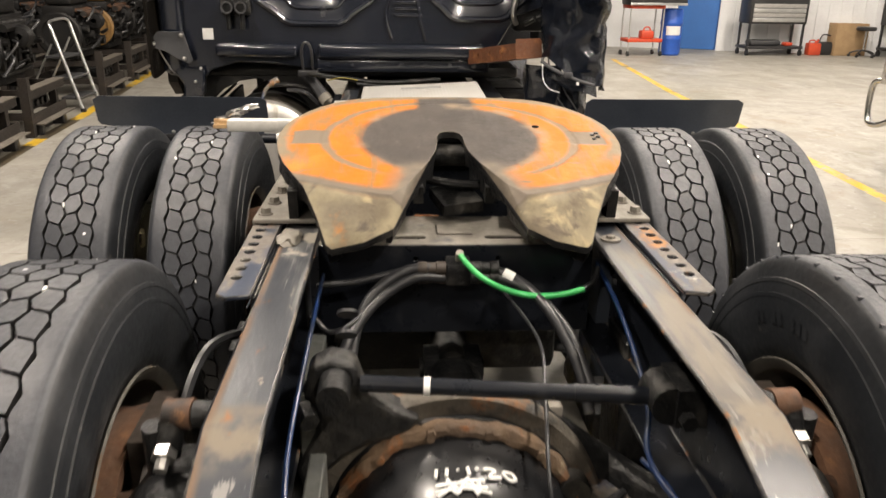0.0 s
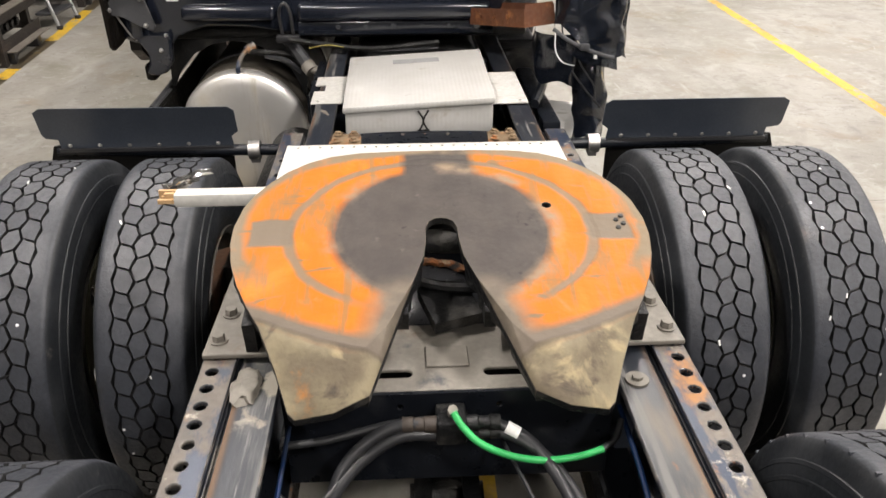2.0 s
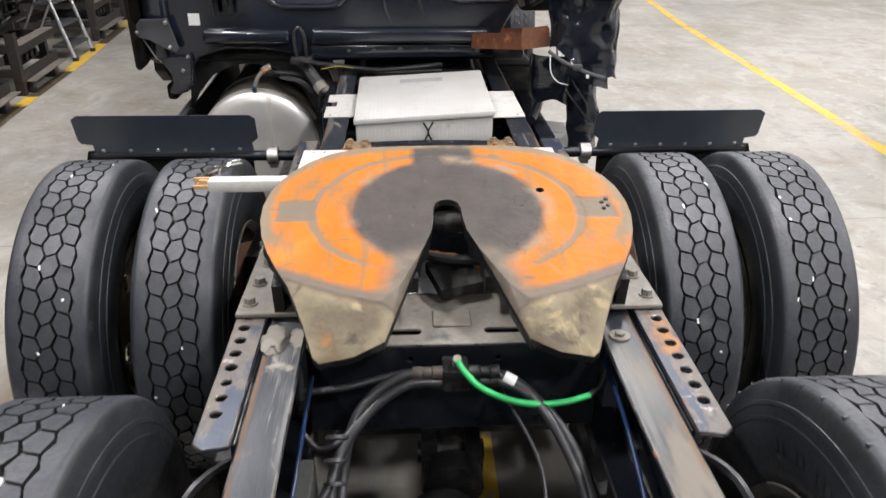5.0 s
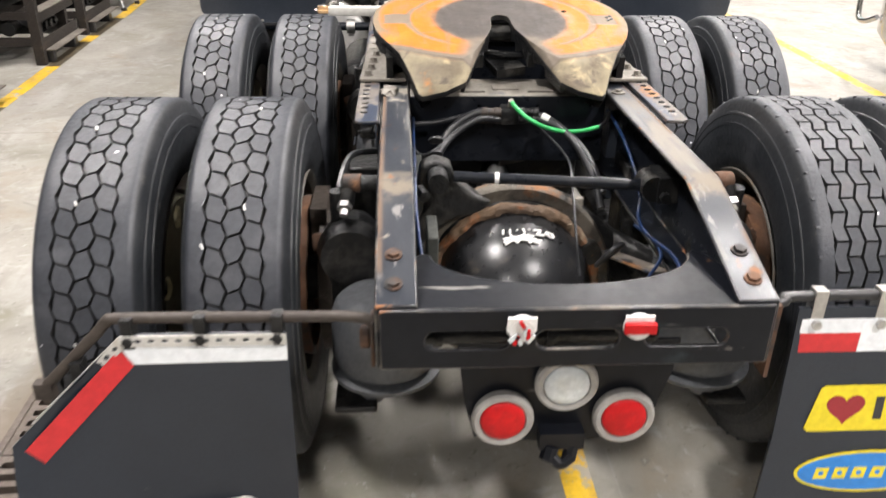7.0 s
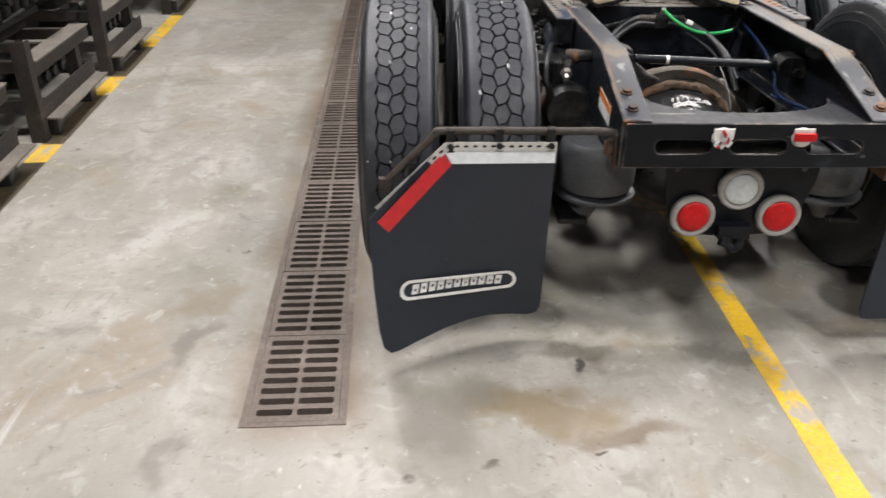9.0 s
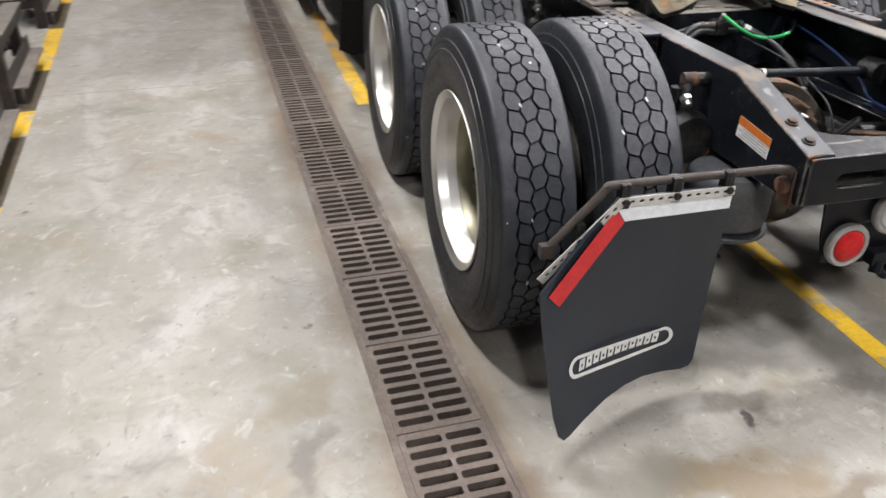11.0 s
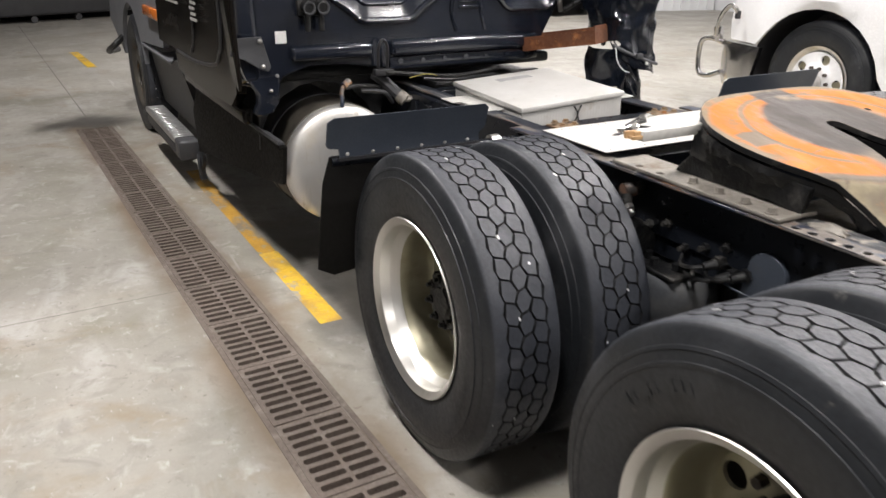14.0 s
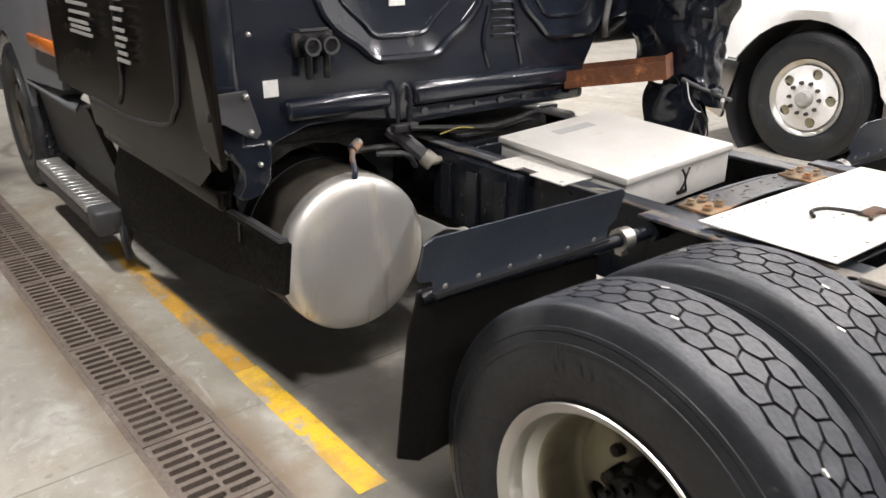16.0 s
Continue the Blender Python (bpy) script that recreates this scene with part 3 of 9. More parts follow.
    beside = times(near(sx.outputs[0], 0.0, 0.17, 0.12), near(sx.outputs[1], 4.2, 4.15, 0.2))
    col = mix_col(nt, times(beside, noise_mask(nt, co, 2.6, 0.32, 0.62, (1, 0.5, 1), seed=101)), col, (0.165, 0.125, 0.085))
    col = mix_col(nt, times(near(sx.outputs[0], 0.0, 0.003, 0.002), times(near(sx.outputs[1], -4.0, 4.0, 0.01), noise_mask(nt, co, 1.6, 0.40, 0.66, seed=120))), col, (0.15, 0.138, 0.12))
    col = mix_col(nt, times(near(sx.outputs[0], 0.0, 0.005, 0.004), times(near(sx.outputs[1], 14.0, 5.2, 0.01), noise_mask(nt, co, 1.6, 0.25, 0.5, seed=124))), col, (0.11, 0.10, 0.085))
    for jy in (4.2, 9.75, -4.6):
        col = mix_col(nt, times(near(sx.outputs[1], jy, 0.002, 0.003), noise_mask(nt, co, 1.2, 0.25, 0.5, seed=110 + jy)), col, (0.13, 0.12, 0.10))
    # oil drips
    vo = nd.new("ShaderNodeTexVoronoi")
    vo.inputs["Scale"].default_value = 3.4
    lk.new(co, vo.inputs["Vector"])
    k = nd.new("ShaderNodeMapRange")
    k.inputs["From Min"].default_value, k.inputs["From Max"].default_value = 0.085, 0.05
    lk.new(vo.outputs["Distance"], k.inputs["Value"])
    br = mix_val(nt, noise_mask(nt, co, 6, 0.5, 0.62, seed=14), 0.0, 1.0)
    mul = nd.new("ShaderNodeMath")
    mul.operation = "MULTIPLY"
    lk.new(k.outputs[0], mul.inputs[0])
    lk.new(br, mul.inputs[1])
    col = mix_col(nt, mul.outputs[0], col, (0.09, 0.08, 0.07))
    lk.new(col, bs.inputs["Base Color"])
    lk.new(mix_val(nt, noise_mask(nt, co, 1.6, 0.30, 0.7, seed=17), 0.40, 0.62), bs.inputs["Roughness"])
    n1 = bump_from(nt, noise_mask(nt, co, 4.0, 0.2, 0.8, seed=9), 0.12, 0.01)
    lk.new(bump_from(nt, grain, 0.10, 0.002, n1), bs.inputs["Normal"])
    return m


def fifth_wheel_surface():
    """Plate paint: orange, worn to bare grey in the middle, along two arcs, a tongue and two pads; bare tan ramps."""
    m = bpy.data.materials.new("fifth_wheel_plate_wear")
    nd, lk, bs = nodes_of(m)
    nt = m.node_tree
    co = nd.new("ShaderNodeTexCoord").outputs["Object"]
    warp = nd.new("ShaderNodeTexNoise")
    warp.inputs["Scale"].default_value = 9.0
    warp.inputs["Detail"].default_value = 5.0
    lk.new(co, warp.inputs["Vector"])
    wv = nd.new("ShaderNodeVectorMath")
    wv.operation = "MULTIPLY_ADD"
    wv.inputs[1].default_value = (0.026, 0.026, 0.0)
    lk.new(warp.outputs["Color"], wv.inputs[0])
    off = nd.new("ShaderNodeVectorMath")
    off.operation = "ADD"
    off.inputs[1].default_value = (-0.013, -0.013, 0.0)
    lk.new(co, off.inputs[0])
    lk.new(off.outputs[0], wv.inputs[2])
    sx = nd.new("ShaderNodeSeparateXYZ")
    lk.new(wv.outputs[0], sx.inputs[0])

    def op(kind, a, b=None):
        n = nd.new("ShaderNodeMath")
        n.operation = kind
        for i, v in enumerate((a, b)):
            if v is None:
                continue
            if isinstance(v, (int, float)):
                n.inputs[i].default_value = v
            else:
                lk.new(v, n.inputs[i])
        return n.outputs[0]

    def band(v, lo, hi, edge):
        a = nd.new("ShaderNodeMapRange")
        a.inputs["From Min"].default_value, a.inputs["From Max"].default_value = lo - edge, lo + edge
        lk.new(v, a.inputs["Value"])
        b = nd.new("ShaderNodeMapRange")
        b.inputs["From Min"].default_value, b.inputs["From Max"].default_value = hi + edge, hi - edge
        lk.new(v, b.inputs["Value"])
        return op("MULTIPLY", a.outputs[0], b.outputs[0])

    u, v = op("ABSOLUTE", sx.outputs[0]), sx.outputs[1]
    dv = op("ADD", v, 0.063)
    rad = op("SQRT", op("ADD", op("MULTIPLY", u, u), op("MULTIPLY", dv, dv)))
    oval = op("SQRT", op("ADD", op("MULTIPLY", u, u), op("MULTIPLY", dv, op("MULTIPLY", dv, 1.457))))
    streak = noise_mask(nt, co, 14, 0.35, 0.65, (1, 0.25, 1), seed=4)
    orange = mix_col(nt, streak, (0.47, 0.118, 0.0015), (0.37, 0.112, 0.004))
    orange = mix_col(nt, noise_mask(nt, co, 5, 0.50, 0.68, seed=1.3, distort=0.7), orange, (0.43, 0.150, 0.014))
    orange = mix_col(nt, noise_mask(nt, co, 32, 0.50, 0.64, (1, 0.16, 1), seed=8.1, distort=0.5), orange, (0.25, 0.115, 0.036))
    orange = mix_col(nt, noise_mask(nt, co, 34, 0.60, 0.70, (0.22, 1, 1), seed=28.1, distort=0.5), orange, (0.165, 0.112, 0.062))
    orange = mix_col(nt, noise_mask(nt, co, 4.5, 0.62, 0.72, seed=18.1, distort=1.0), orange, (0.25, 0.145, 0.055))
    grey = mix_col(nt, noise_mask(nt, co, 12, 0.3, 0.7, seed=6), (0.046, 0.0395, 0.036), (0.062, 0.053, 0.047))
    grey = mix_col(nt, noise_mask(nt, co, 30, 0.64, 0.74, seed=2.2), grey, (0.085, 0.074, 0.064))
    grey = mix_col(nt, op("MULTIPLY", noise_mask(nt, co, 55, 0.56, 0.62, seed=62), noise_mask(nt, co, 6, 0.56, 0.66, seed=63)), grey, (0.014, 0.013, 0.013))
    score = op("MULTIPLY", op("ABSOLUTE", op("SINE", op("MULTIPLY", oval, 210.0))), op("MULTIPLY", noise_mask(nt, co, 6, 0.52, 0.72, seed=64), 0.5))
    grey = mix_col(nt, score, grey, (0.036, 0.031, 0.029))
    tan = mix_col(nt, noise_mask(nt, co, 7, 0.35, 0.65, seed=9), (0.225, 0.190, 0.122), (0.120, 0.097, 0.066))
    tan = mix_col(nt, noise_mask(nt, co, 8, 0.54, 0.66, seed=12, distort=0.6), tan, (0.070, 0.056, 0.044))
    tan = mix_col(nt, noise_mask(nt, co, 7, 0.56, 0.68, seed=27, distort=0.8), tan, (0.30, 0.245, 0.145))
    tan = mix_col(nt, noise_mask(nt, co, 5, 0.60, 0.72, seed=21), tan, (0.42, 0.16, 0.03))
    col = orange
    arc = op("MULTIPLY", band(oval, 0.325, 0.347, 0.005), op("MULTIPLY", band(v, -0.290, 0.40, 0.02), noise_mask(nt, co, 6, 0.12, 0.30, seed=51)))
    duller = mix_col(nt, None, col, (0.155, 0.118, 0.080))
    duller.node.inputs[0].default_value = 0.92
    col = mix_col(nt, arc, col, duller)
    col = mix_col(nt, band(rad, -1.0, 0.243, 0.012), col, grey)
    col = mix_col(nt, op("MULTIPLY", band(u, -1.0, 0.084, 0.010), band(v, -0.1, 1.0, 0.01)), col, grey)
    pads = op("MULTIPLY", band(u, 0.328, 0.422, 0.005), band(v, -0.106, -0.012, 0.005))
    col = mix_col(nt, pads, col, (0.14, 0.11, 0.08))
    halo = op("MULTIPLY", band(rad, 0.232, 0.268, 0.014), noise_mask(nt, co, 7, 0.42, 0.62, seed=33))
    col = mix_col(nt, halo, col, (0.21, 0.155, 0.105))
    over = op("ADD", op("POWER", op("DIVIDE", u, 0.462), 2.4), op("POWER", op("ABSOLUTE", op("DIVIDE", op("ADD", v, 0.035), 0.303)), 2.4))
    rim = op("MULTIPLY", op("MULTIPLY", band(over, 0.86, 90.0, 0.05), band(v, -0.20, 1.0, 0.04)), noise_mask(nt, co, 8, 0.28, 0.50, seed=71))
    col = mix_col(nt, rim, col, (0.165, 0.125, 0.080))
    rub = op("MULTIPLY", op("MULTIPLY", band(v, -1.0, -0.235, 0.03), band(op("ADD", u, op("MULTIPLY", v, 0.30)), -1.0, 0.055, 0.030)), noise_mask(nt, co, 6, 0.10, 0.42, seed=82))
    col = mix_col(nt, rub, col, mix_col(nt, noise_mask(nt, co, 16, 0.35, 0.65, seed=83), (0.150, 0.122, 0.092), (0.105, 0.088, 0.070)))
    # the flat ends in an arc; below it the bare ramps
    edge = op("SUBTRACT", v, op("SUBTRACT", op("MULTIPLY", op("MULTIPLY", u, u), 0.78), 0.435))
    col = mix_col(nt, op("MULTIPLY", band(edge, -0.01, 0.034, 0.012), noise_mask(nt, co, 5, 0.15, 0.45, seed=84)), col, (0.120, 0.098, 0.076))
    col = mix_col(nt, band(edge, -0.006, 0.002, 0.004), col, (0.062, 0.050, 0.040))
    col = mix_col(nt, band(edge, -3.0, -0.004, 0.008), col, tan)
    lk.new(col, bs.inputs["Base Color"])
    lk.new(mix_val(nt, streak, 0.50, 0.66), bs.inputs["Roughness"])
    bs.inputs["Specular IOR Level"].default_value = 0.22
    fine = noise_mask(nt, co, 50, 0.3, 0.7, seed=3)
    n1 = bump_from(nt, noise_mask(nt, co, 8, 0.3, 0.7, seed=15), 0.25, 0.006)
    n2 = bump_from(nt, op("SUBTRACT", 1.0, op("ADD", arc, pads)), 0.5, 0.004, n1)
    lk.new(bump_from(nt, fine, 0.15, 0.002, n2), bs.inputs["Normal"])
    return m


worn_flange = flange_surface()
tyre_rubber, sidewall_rubber, groove_rubber = tyre_surface(), sidewall_surface(), groove_surface()
red_dust_rubber = tyre_surface("red_dusted_rubber", (0.125, 0.080, 0.066), 0.54)
concrete, plate_wear = floor_surface(), fifth_wheel_surface()

lamp_glow = bpy.data.materials.new("lamp_tube")
_n, _l, _b = nodes_of(lamp_glow)
_b.inputs["Base Color"].default_value = (0.9, 0.9, 0.9, 1)
_b.inputs["Emission Color"].default_value = (1.0, 0.97, 0.9, 1)
_b.inputs["Emission Strength"].default_value = 8.0


# ---- mesh tools ----
from mathutils import geometry

V = Vector


def add_box(bm, lo, hi, mat=0, m=None):
    """A box between two corners, turned by m."""
    lo, hi = V(lo), V(hi)
    vs = []
    for x in (lo.x, hi.x):
        for y in (lo.y, hi.y):
            for z in (lo.z, hi.z):
                p = V((x, y, z))
                vs.append(bm.verts.new(m @ p if m else p))
    for q in ((0, 1, 3, 2), (4, 6, 7, 5), (0, 4, 5, 1), (2, 3, 7, 6), (0, 2, 6, 4), (1, 5, 7, 3)):
        bm.faces.new([vs[i] for i in q]).material_index = mat


def soft_box(bm, lo, hi, r=0.008, seg=2, mat=0, m=None):
    """A box with rounded edges."""
    b = bmesh.new()
    add_box(b, lo, hi, mat)
    bmesh.ops.bevel(b, geom=list(b.edges), offset=r, segments=seg, profile=0.5, affect="EDGES")
    join(bm, b, m)


def join(bm, other, m=None):
    """Moves another bmesh's geometry into bm."""
    table = {}
    for v in other.verts:
        table[v] = bm.verts.new(m @ v.co if m else v.co)
    for f in other.faces:
        try:
            g = bm.faces.new([table[v] for v in f.verts])
            g.material_index = f.material_index
        except ValueError:
            pass
    other.free()


def frame_of(d):
    d = V(d).normalized()
    a = V((0, 0, 1)) if abs(d.z) < 0.9 else V((1, 0, 0))
    s = d.cross(a).normalized()
    return s, d.cross(s).normalized()


def add_cyl(bm, p0, p1, r0, r1=None, seg=16, caps=True, mat=0):
    p0, p1 = V(p0), V(p1)
    r1 = r0 if r1 is None else r1
    s, t = frame_of(p1 - p0)
    rings = []
    for p, r in ((p0, r0), (p1, r1)):
        rings.append([bm.verts.new(p + r * (math.cos(a) * s + math.sin(a) * t)) for a in (2 * math.pi * i / seg for i in range(seg))])
    for i in range(seg):
        j = (i + 1) % seg
        bm.faces.new((rings[0][i], rings[0][j], rings[1][j], rings[1][i])).material_index = mat
    if caps:
        bm.faces.new(rings[0][::-1]).material_index = mat
        bm.faces.new(rings[1]).material_index = mat


def smooth_line(points, steps=8):
    """A Catmull-Rom line through points."""
    pts = [V(p) for p in points]
    pts = [2 * pts[0] - pts[1]] + pts + [2 * pts[-1] - pts[-2]]
    out = []
    for i in range(1, len(pts) - 2):
        a, b, c, d = pts[i - 1:i + 3]
        for k in range(steps):
            t = k / steps
            out.append(0.5 * (2 * b + (c - a) * t + (2 * a - 5 * b + 4 * c - d) * t * t + (3 * b - a - 3 * c + d) * t ** 3))
    out.append(pts[-2])
    return out


def add_tube(bm, points, r, seg=8, smooth=True, steps=8, mat=0):
    pts = smooth_line(points, steps) if smooth and len(points) > 2 else [V(p) for p in points]
    rings, s = [], None
    for i, p in enumerate(pts):
        d = (pts[min(i + 1, len(pts) - 1)] - pts[max(i - 1, 0)]).normalized()
        if s is None:
            s, t = frame_of(d)
        s = (s - d * s.dot(d)).normalized()
        t = d.cross(s)
        rings.append([bm.verts.new(p + r * (math.cos(a) * s + math.sin(a) * t)) for a in (2 * math.pi * k / seg for k in range(seg))])
    for a, b in zip(rings, rings[1:]):
        for i in range(seg):
            j = (i + 1) % seg
            bm.faces.new((a[i], a[j], b[j], b[i])).material_index = mat
    bm.faces.new(rings[0][::-1]).material_index = mat
    bm.faces.new(rings[-1]).material_index = mat


def add_lathe(bm, profile, seg=48, axis="x", centre=(0, 0, 0), mat=0, closed=False):
    """Turns (along, radius) points round an axis."""
    c = V(centre)
    rings = []
    for a, r in profile:
        ring = []
        for k in range(seg):
            w = 2 * math.pi * k / seg
            co, si = r * math.cos(w), r * math.sin(w)
            ring.append(bm.verts.new(c + V({"x": (a, co, si), "y": (si, a, co), "z": (co, si, a)}[axis])))
        rings.append(ring)
    pairs = list(zip(rings, rings[1:])) + ([(rings[-1], rings[0])] if closed else [])
    for a, b in pairs:
        for i in range(seg):
            j = (i + 1) % seg
            bm.faces.new((a[i], a[j], b[j], b[i])).material_index = mat


def circle(cx, cy, rx, ry=None, n=20, a0=0.0):
    ry = rx if ry is None else ry
    return [(cx + rx * math.cos(a0 + 2 * math.pi * i / n), cy + ry * math.sin(a0 + 2 * math.pi * i / n)) for i in range(n)]


def slot(cx, cy, hx, hy, n=5):
    """An oblong hole with round ends, long side along the larger half size."""
    out = []
    if hx >= hy:
        for s, o in ((1, -0.5), (-1, 0.5)):
            out += [(cx + s * (hx - hy) + hy * math.cos(math.pi * (o + i / n)), cy + hy * math.sin(math.pi * (o + i / n))) for i in range(n + 1)]
    else:
        out = [(cx + (q - cy), cy + (p - cx)) for p, q in slot(cx, cy, hy, hx, n)][::-1]
    return out


def inside(p, poly):
    hit = False
    for (x0, y0), (x1, y1) in zip(poly, poly[1:] + poly[:1]):
        if (y0 > p[1]) != (y1 > p[1]) and p[0] < (x1 - x0) * (p[1] - y0) / (y1 - y0) + x0:
            hit = not hit
    return hit


def add_sheet(bm, outer, holes=(), thick=0.006, shape=None, extra=(), mat=0, side=None):
    """A plate from a flat outline with holes; shape(u, v, w) lays it in space."""
    shape = shape or (lambda u, v, w: (u, v, w))
    side = mat if side is None else side
    pts, edges = [], []
    for loop in (outer, *holes):
        n = len(pts)
        pts += loop
        edges += [(n + i, n + (i + 1) % len(loop)) for i in range(len(loop))]
    pts = pts + list(extra)
    res = geometry.delaunay_2d_cdt([V(p) for p in pts], edges, [], 1, 1e-6)
    co, faces = [tuple(p) for p in res[0]], res[2]
    keep = []
    for f in faces:
        c = (sum(co[i][0] for i in f) / len(f), sum(co[i][1] for i in f) / len(f))
        if inside(c, outer) and not any(inside(c, h) for h in holes):
            keep.append(f)
    top = {i: bm.verts.new(V(shape(*co[i], 0.0))) for f in keep for i in f}
    low = {i: bm.verts.new(V(shape(*co[i], -thick))) for f in keep for i in f}
    rim = {}
    for f in keep:
        bm.faces.new([top[i] for i in f]).material_index = mat
        bm.faces.new([low[i] for i in reversed(f)]).material_index = mat
        for a, b in zip(f, f[1:] + f[:1]):
            if (b, a) in rim:
                del rim[(b, a)]
            else:
                rim[(a, b)] = True
    for a, b in rim:
        bm.faces.new((top[b], top[a], low[a], low[b])).material_index = side


def mesh_of(name, bm, mats, sharp=38.0):
    """Turns a bmesh into a mesh with smooth faces and sharp edges where it bends."""
    bmesh.ops.recalc_face_normals(bm, faces=list(bm.faces))
    lim = math.radians(sharp)
    for e in bm.edges:
        e.smooth = len(e.link_faces) == 2 and e.calc_face_angle(4.0) < lim
    for f in bm.faces:
        f.smooth = True
    me = bpy.data.meshes.new(name)
    bm.to_mesh(me)
    bm.free()
    for mt in mats if isinstance(mats, (list, tuple)) else [mats]:
        me.materials.append(mt)
    return me


def part(name, bm, mats, parent=None, label="", at=None, sharp=38.0):
    """Links a bmesh, or a mesh that others share, as one mesh object under a thing or a part."""
    me = bm if isinstance(bm, bpy.types.Mesh) else mesh_of(name, bm, mats, sharp)
    ob = new(name, me)
    if parent is not None:
        ob.parent = parent
    if at is not None:
        ob.matrix_basis = at if isinstance(at, Matrix) else Matrix.Translation(at)
    if label:
        ob["label"] = label
    return ob


def thing(name, at, label, category, group="", kind="", turn=0.0):
    e = new(name)
    e.empty_display_size = 0.2
    e.matrix_basis = Matrix.Translation(at) @ Matrix.Rotation(radians(turn), 4, "Z")
    return tagged(e, label, category, group, kind)


def structure(name, bm, mats, label, category):
    return tagged(part(name, bm, mats), label, category, "", "structure")


def bevelled(ob, width=0.004, segments=2, angle=35.0, worn=-1):
    b = ob.modifiers.new("edge", "BEVEL")
    b.width, b.segments, b.limit_method, b.angle_limit = width, segments, "ANGLE", radians(angle)
    b.material = worn
    return ob


# ---- the hall ----
GX0, GX1, GY0 = -1.568, -1.272, -1.042    # floor drain: sides at its near end, near end
GRATE, GRATES = 0.465, 18                   # length of a grate, how many
DRAIN_TURN = 2.05                            # degrees to the left
HX0, HX1, HY0, HY1, HZ = -6.2, 14.0, -10.0, 20.0, 6.2

_dm = Matrix.Translation((GX0, GY0, 0)) @ Matrix.Rotation(radians(DRAIN_TURN), 4, "Z")
_gw, _gl = GX1 - GX0, GRATE * GRATES


def drain_xy(u, v):
    p = _dm @ V((u, v, 0))
    return (p.x, p.y)


bm = bmesh.new()
add_sheet(bm, [(HX0, HY0), (HX1, HY0), (HX1, HY1), (HX0, HY1)],
          [[drain_xy(0.012, 0.012), drain_xy(_gw - 0.012, 0.012), drain_xy(_gw - 0.012, _gl - 0.012), drain_xy(0.012, _gl - 0.012)]], 0.25)
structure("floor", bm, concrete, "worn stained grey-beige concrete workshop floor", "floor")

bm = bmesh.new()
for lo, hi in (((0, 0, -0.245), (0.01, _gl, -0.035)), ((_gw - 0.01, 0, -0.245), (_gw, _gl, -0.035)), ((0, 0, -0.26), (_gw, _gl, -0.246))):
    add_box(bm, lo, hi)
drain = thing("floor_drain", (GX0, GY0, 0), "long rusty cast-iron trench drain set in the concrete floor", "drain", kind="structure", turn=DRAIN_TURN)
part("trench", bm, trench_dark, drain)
bm = bmesh.new()
for lo, hi in (((-0.012, -0.012, -0.05), (0.010, _gl, 0.003)), ((_gw - 0.010, -0.012, -0.05), (_gw + 0.012, _gl, 0.003)), ((0.0101, -0.012, -0.05), (_gw - 0.0101, 0.008, 0.0028))):
    add_box(bm, lo, hi)
part("drain_frame", bm, grate_iron, drain)
bm = bmesh.new()
gl, gw = GRATE - 0.006, _gw - 0.026
holes = []
for k in range(8):
    for c in (0.272, 0.728):
        cx, cy, hx, hy, q = gw * c, 0.043 + k * (gl - 0.086) / 7, gw * 0.204, 0.0150, 0.006
        holes.append([(cx - hx + q, cy - hy), (cx + hx - q, cy - hy), (cx + hx, cy - hy + q), (cx + hx, cy + hy - q), (cx + hx - q, cy + hy), (cx - hx + q, cy + hy), (cx - hx, cy + hy - q), (cx - hx, cy - hy + q)])
add_sheet(bm, [(0, 0), (gw, 0), (gw, gl), (0, gl)], holes, 0.03)
grate_mesh = mesh_of("grate", bm, grate_iron)
for k in range(GRATES):
    part("grate", grate_mesh, None, drain, at=(0.013, 0.011 + k * GRATE, 0.0 if k % 3 else 0.0012))


def floor_line(name, pts, width, label, paint=None):
    """Painted line along points, following the floor."""
    bm = bmesh.new()
    for (x0, y0), (x1, y1) in zip(pts, pts[1:]):
        d = V((x1 - x0, y1 - y0, 0)).normalized() * 1.0
        n = V((-d.y, d.x, 0)) * width / 2
        a, b = V((x0, y0, 0.0015)), V((x1, y1, 0.0015))
        steps = max(1, int((b - a).length / 0.35))
        rnd = random.Random(len(pts) + int(x0 * 10))
        prev = None
        for i in range(steps + 1):
            p = a.lerp(b, i / steps)
            row = [bm.verts.new(p + n * (1 + rnd.uniform(-0.05, 0.05))), bm.verts.new(p - n * (1 + rnd.uniform(-0.05, 0.05)))]
            if prev:
                bm.faces.new((prev[0], prev[1], row[1], row[0]))
            prev = row
    return structure(name, bm, paint or yellow_paint, label, "floor marking")


floor_line("floor_line_1", [(0.112, -2.6), (0.135, -1.1), (0.158, 2.2)], 0.092, "worn yellow painted floor line under the truck")
floor_line("floor_line_2", [(-1.163, 2.46), (-1.178, 3.45)], 0.112, "yellow painted floor line beside the drain")
floor_line("floor_line_20", [(-1.180, 3.4505), (-1.204, 5.4)], 0.100, "worn orange-brown stretch of the line beside the drain, shade in its colour", shaded_worn_yellow)
RACK_LINE = [(-2.90, -1.5), (-3.22, 2.6), (-3.36, 4.4), (-3.53, 6.3), (-3.62, 7.7), (-3.88, 10.3), (-4.38, 16.0)]


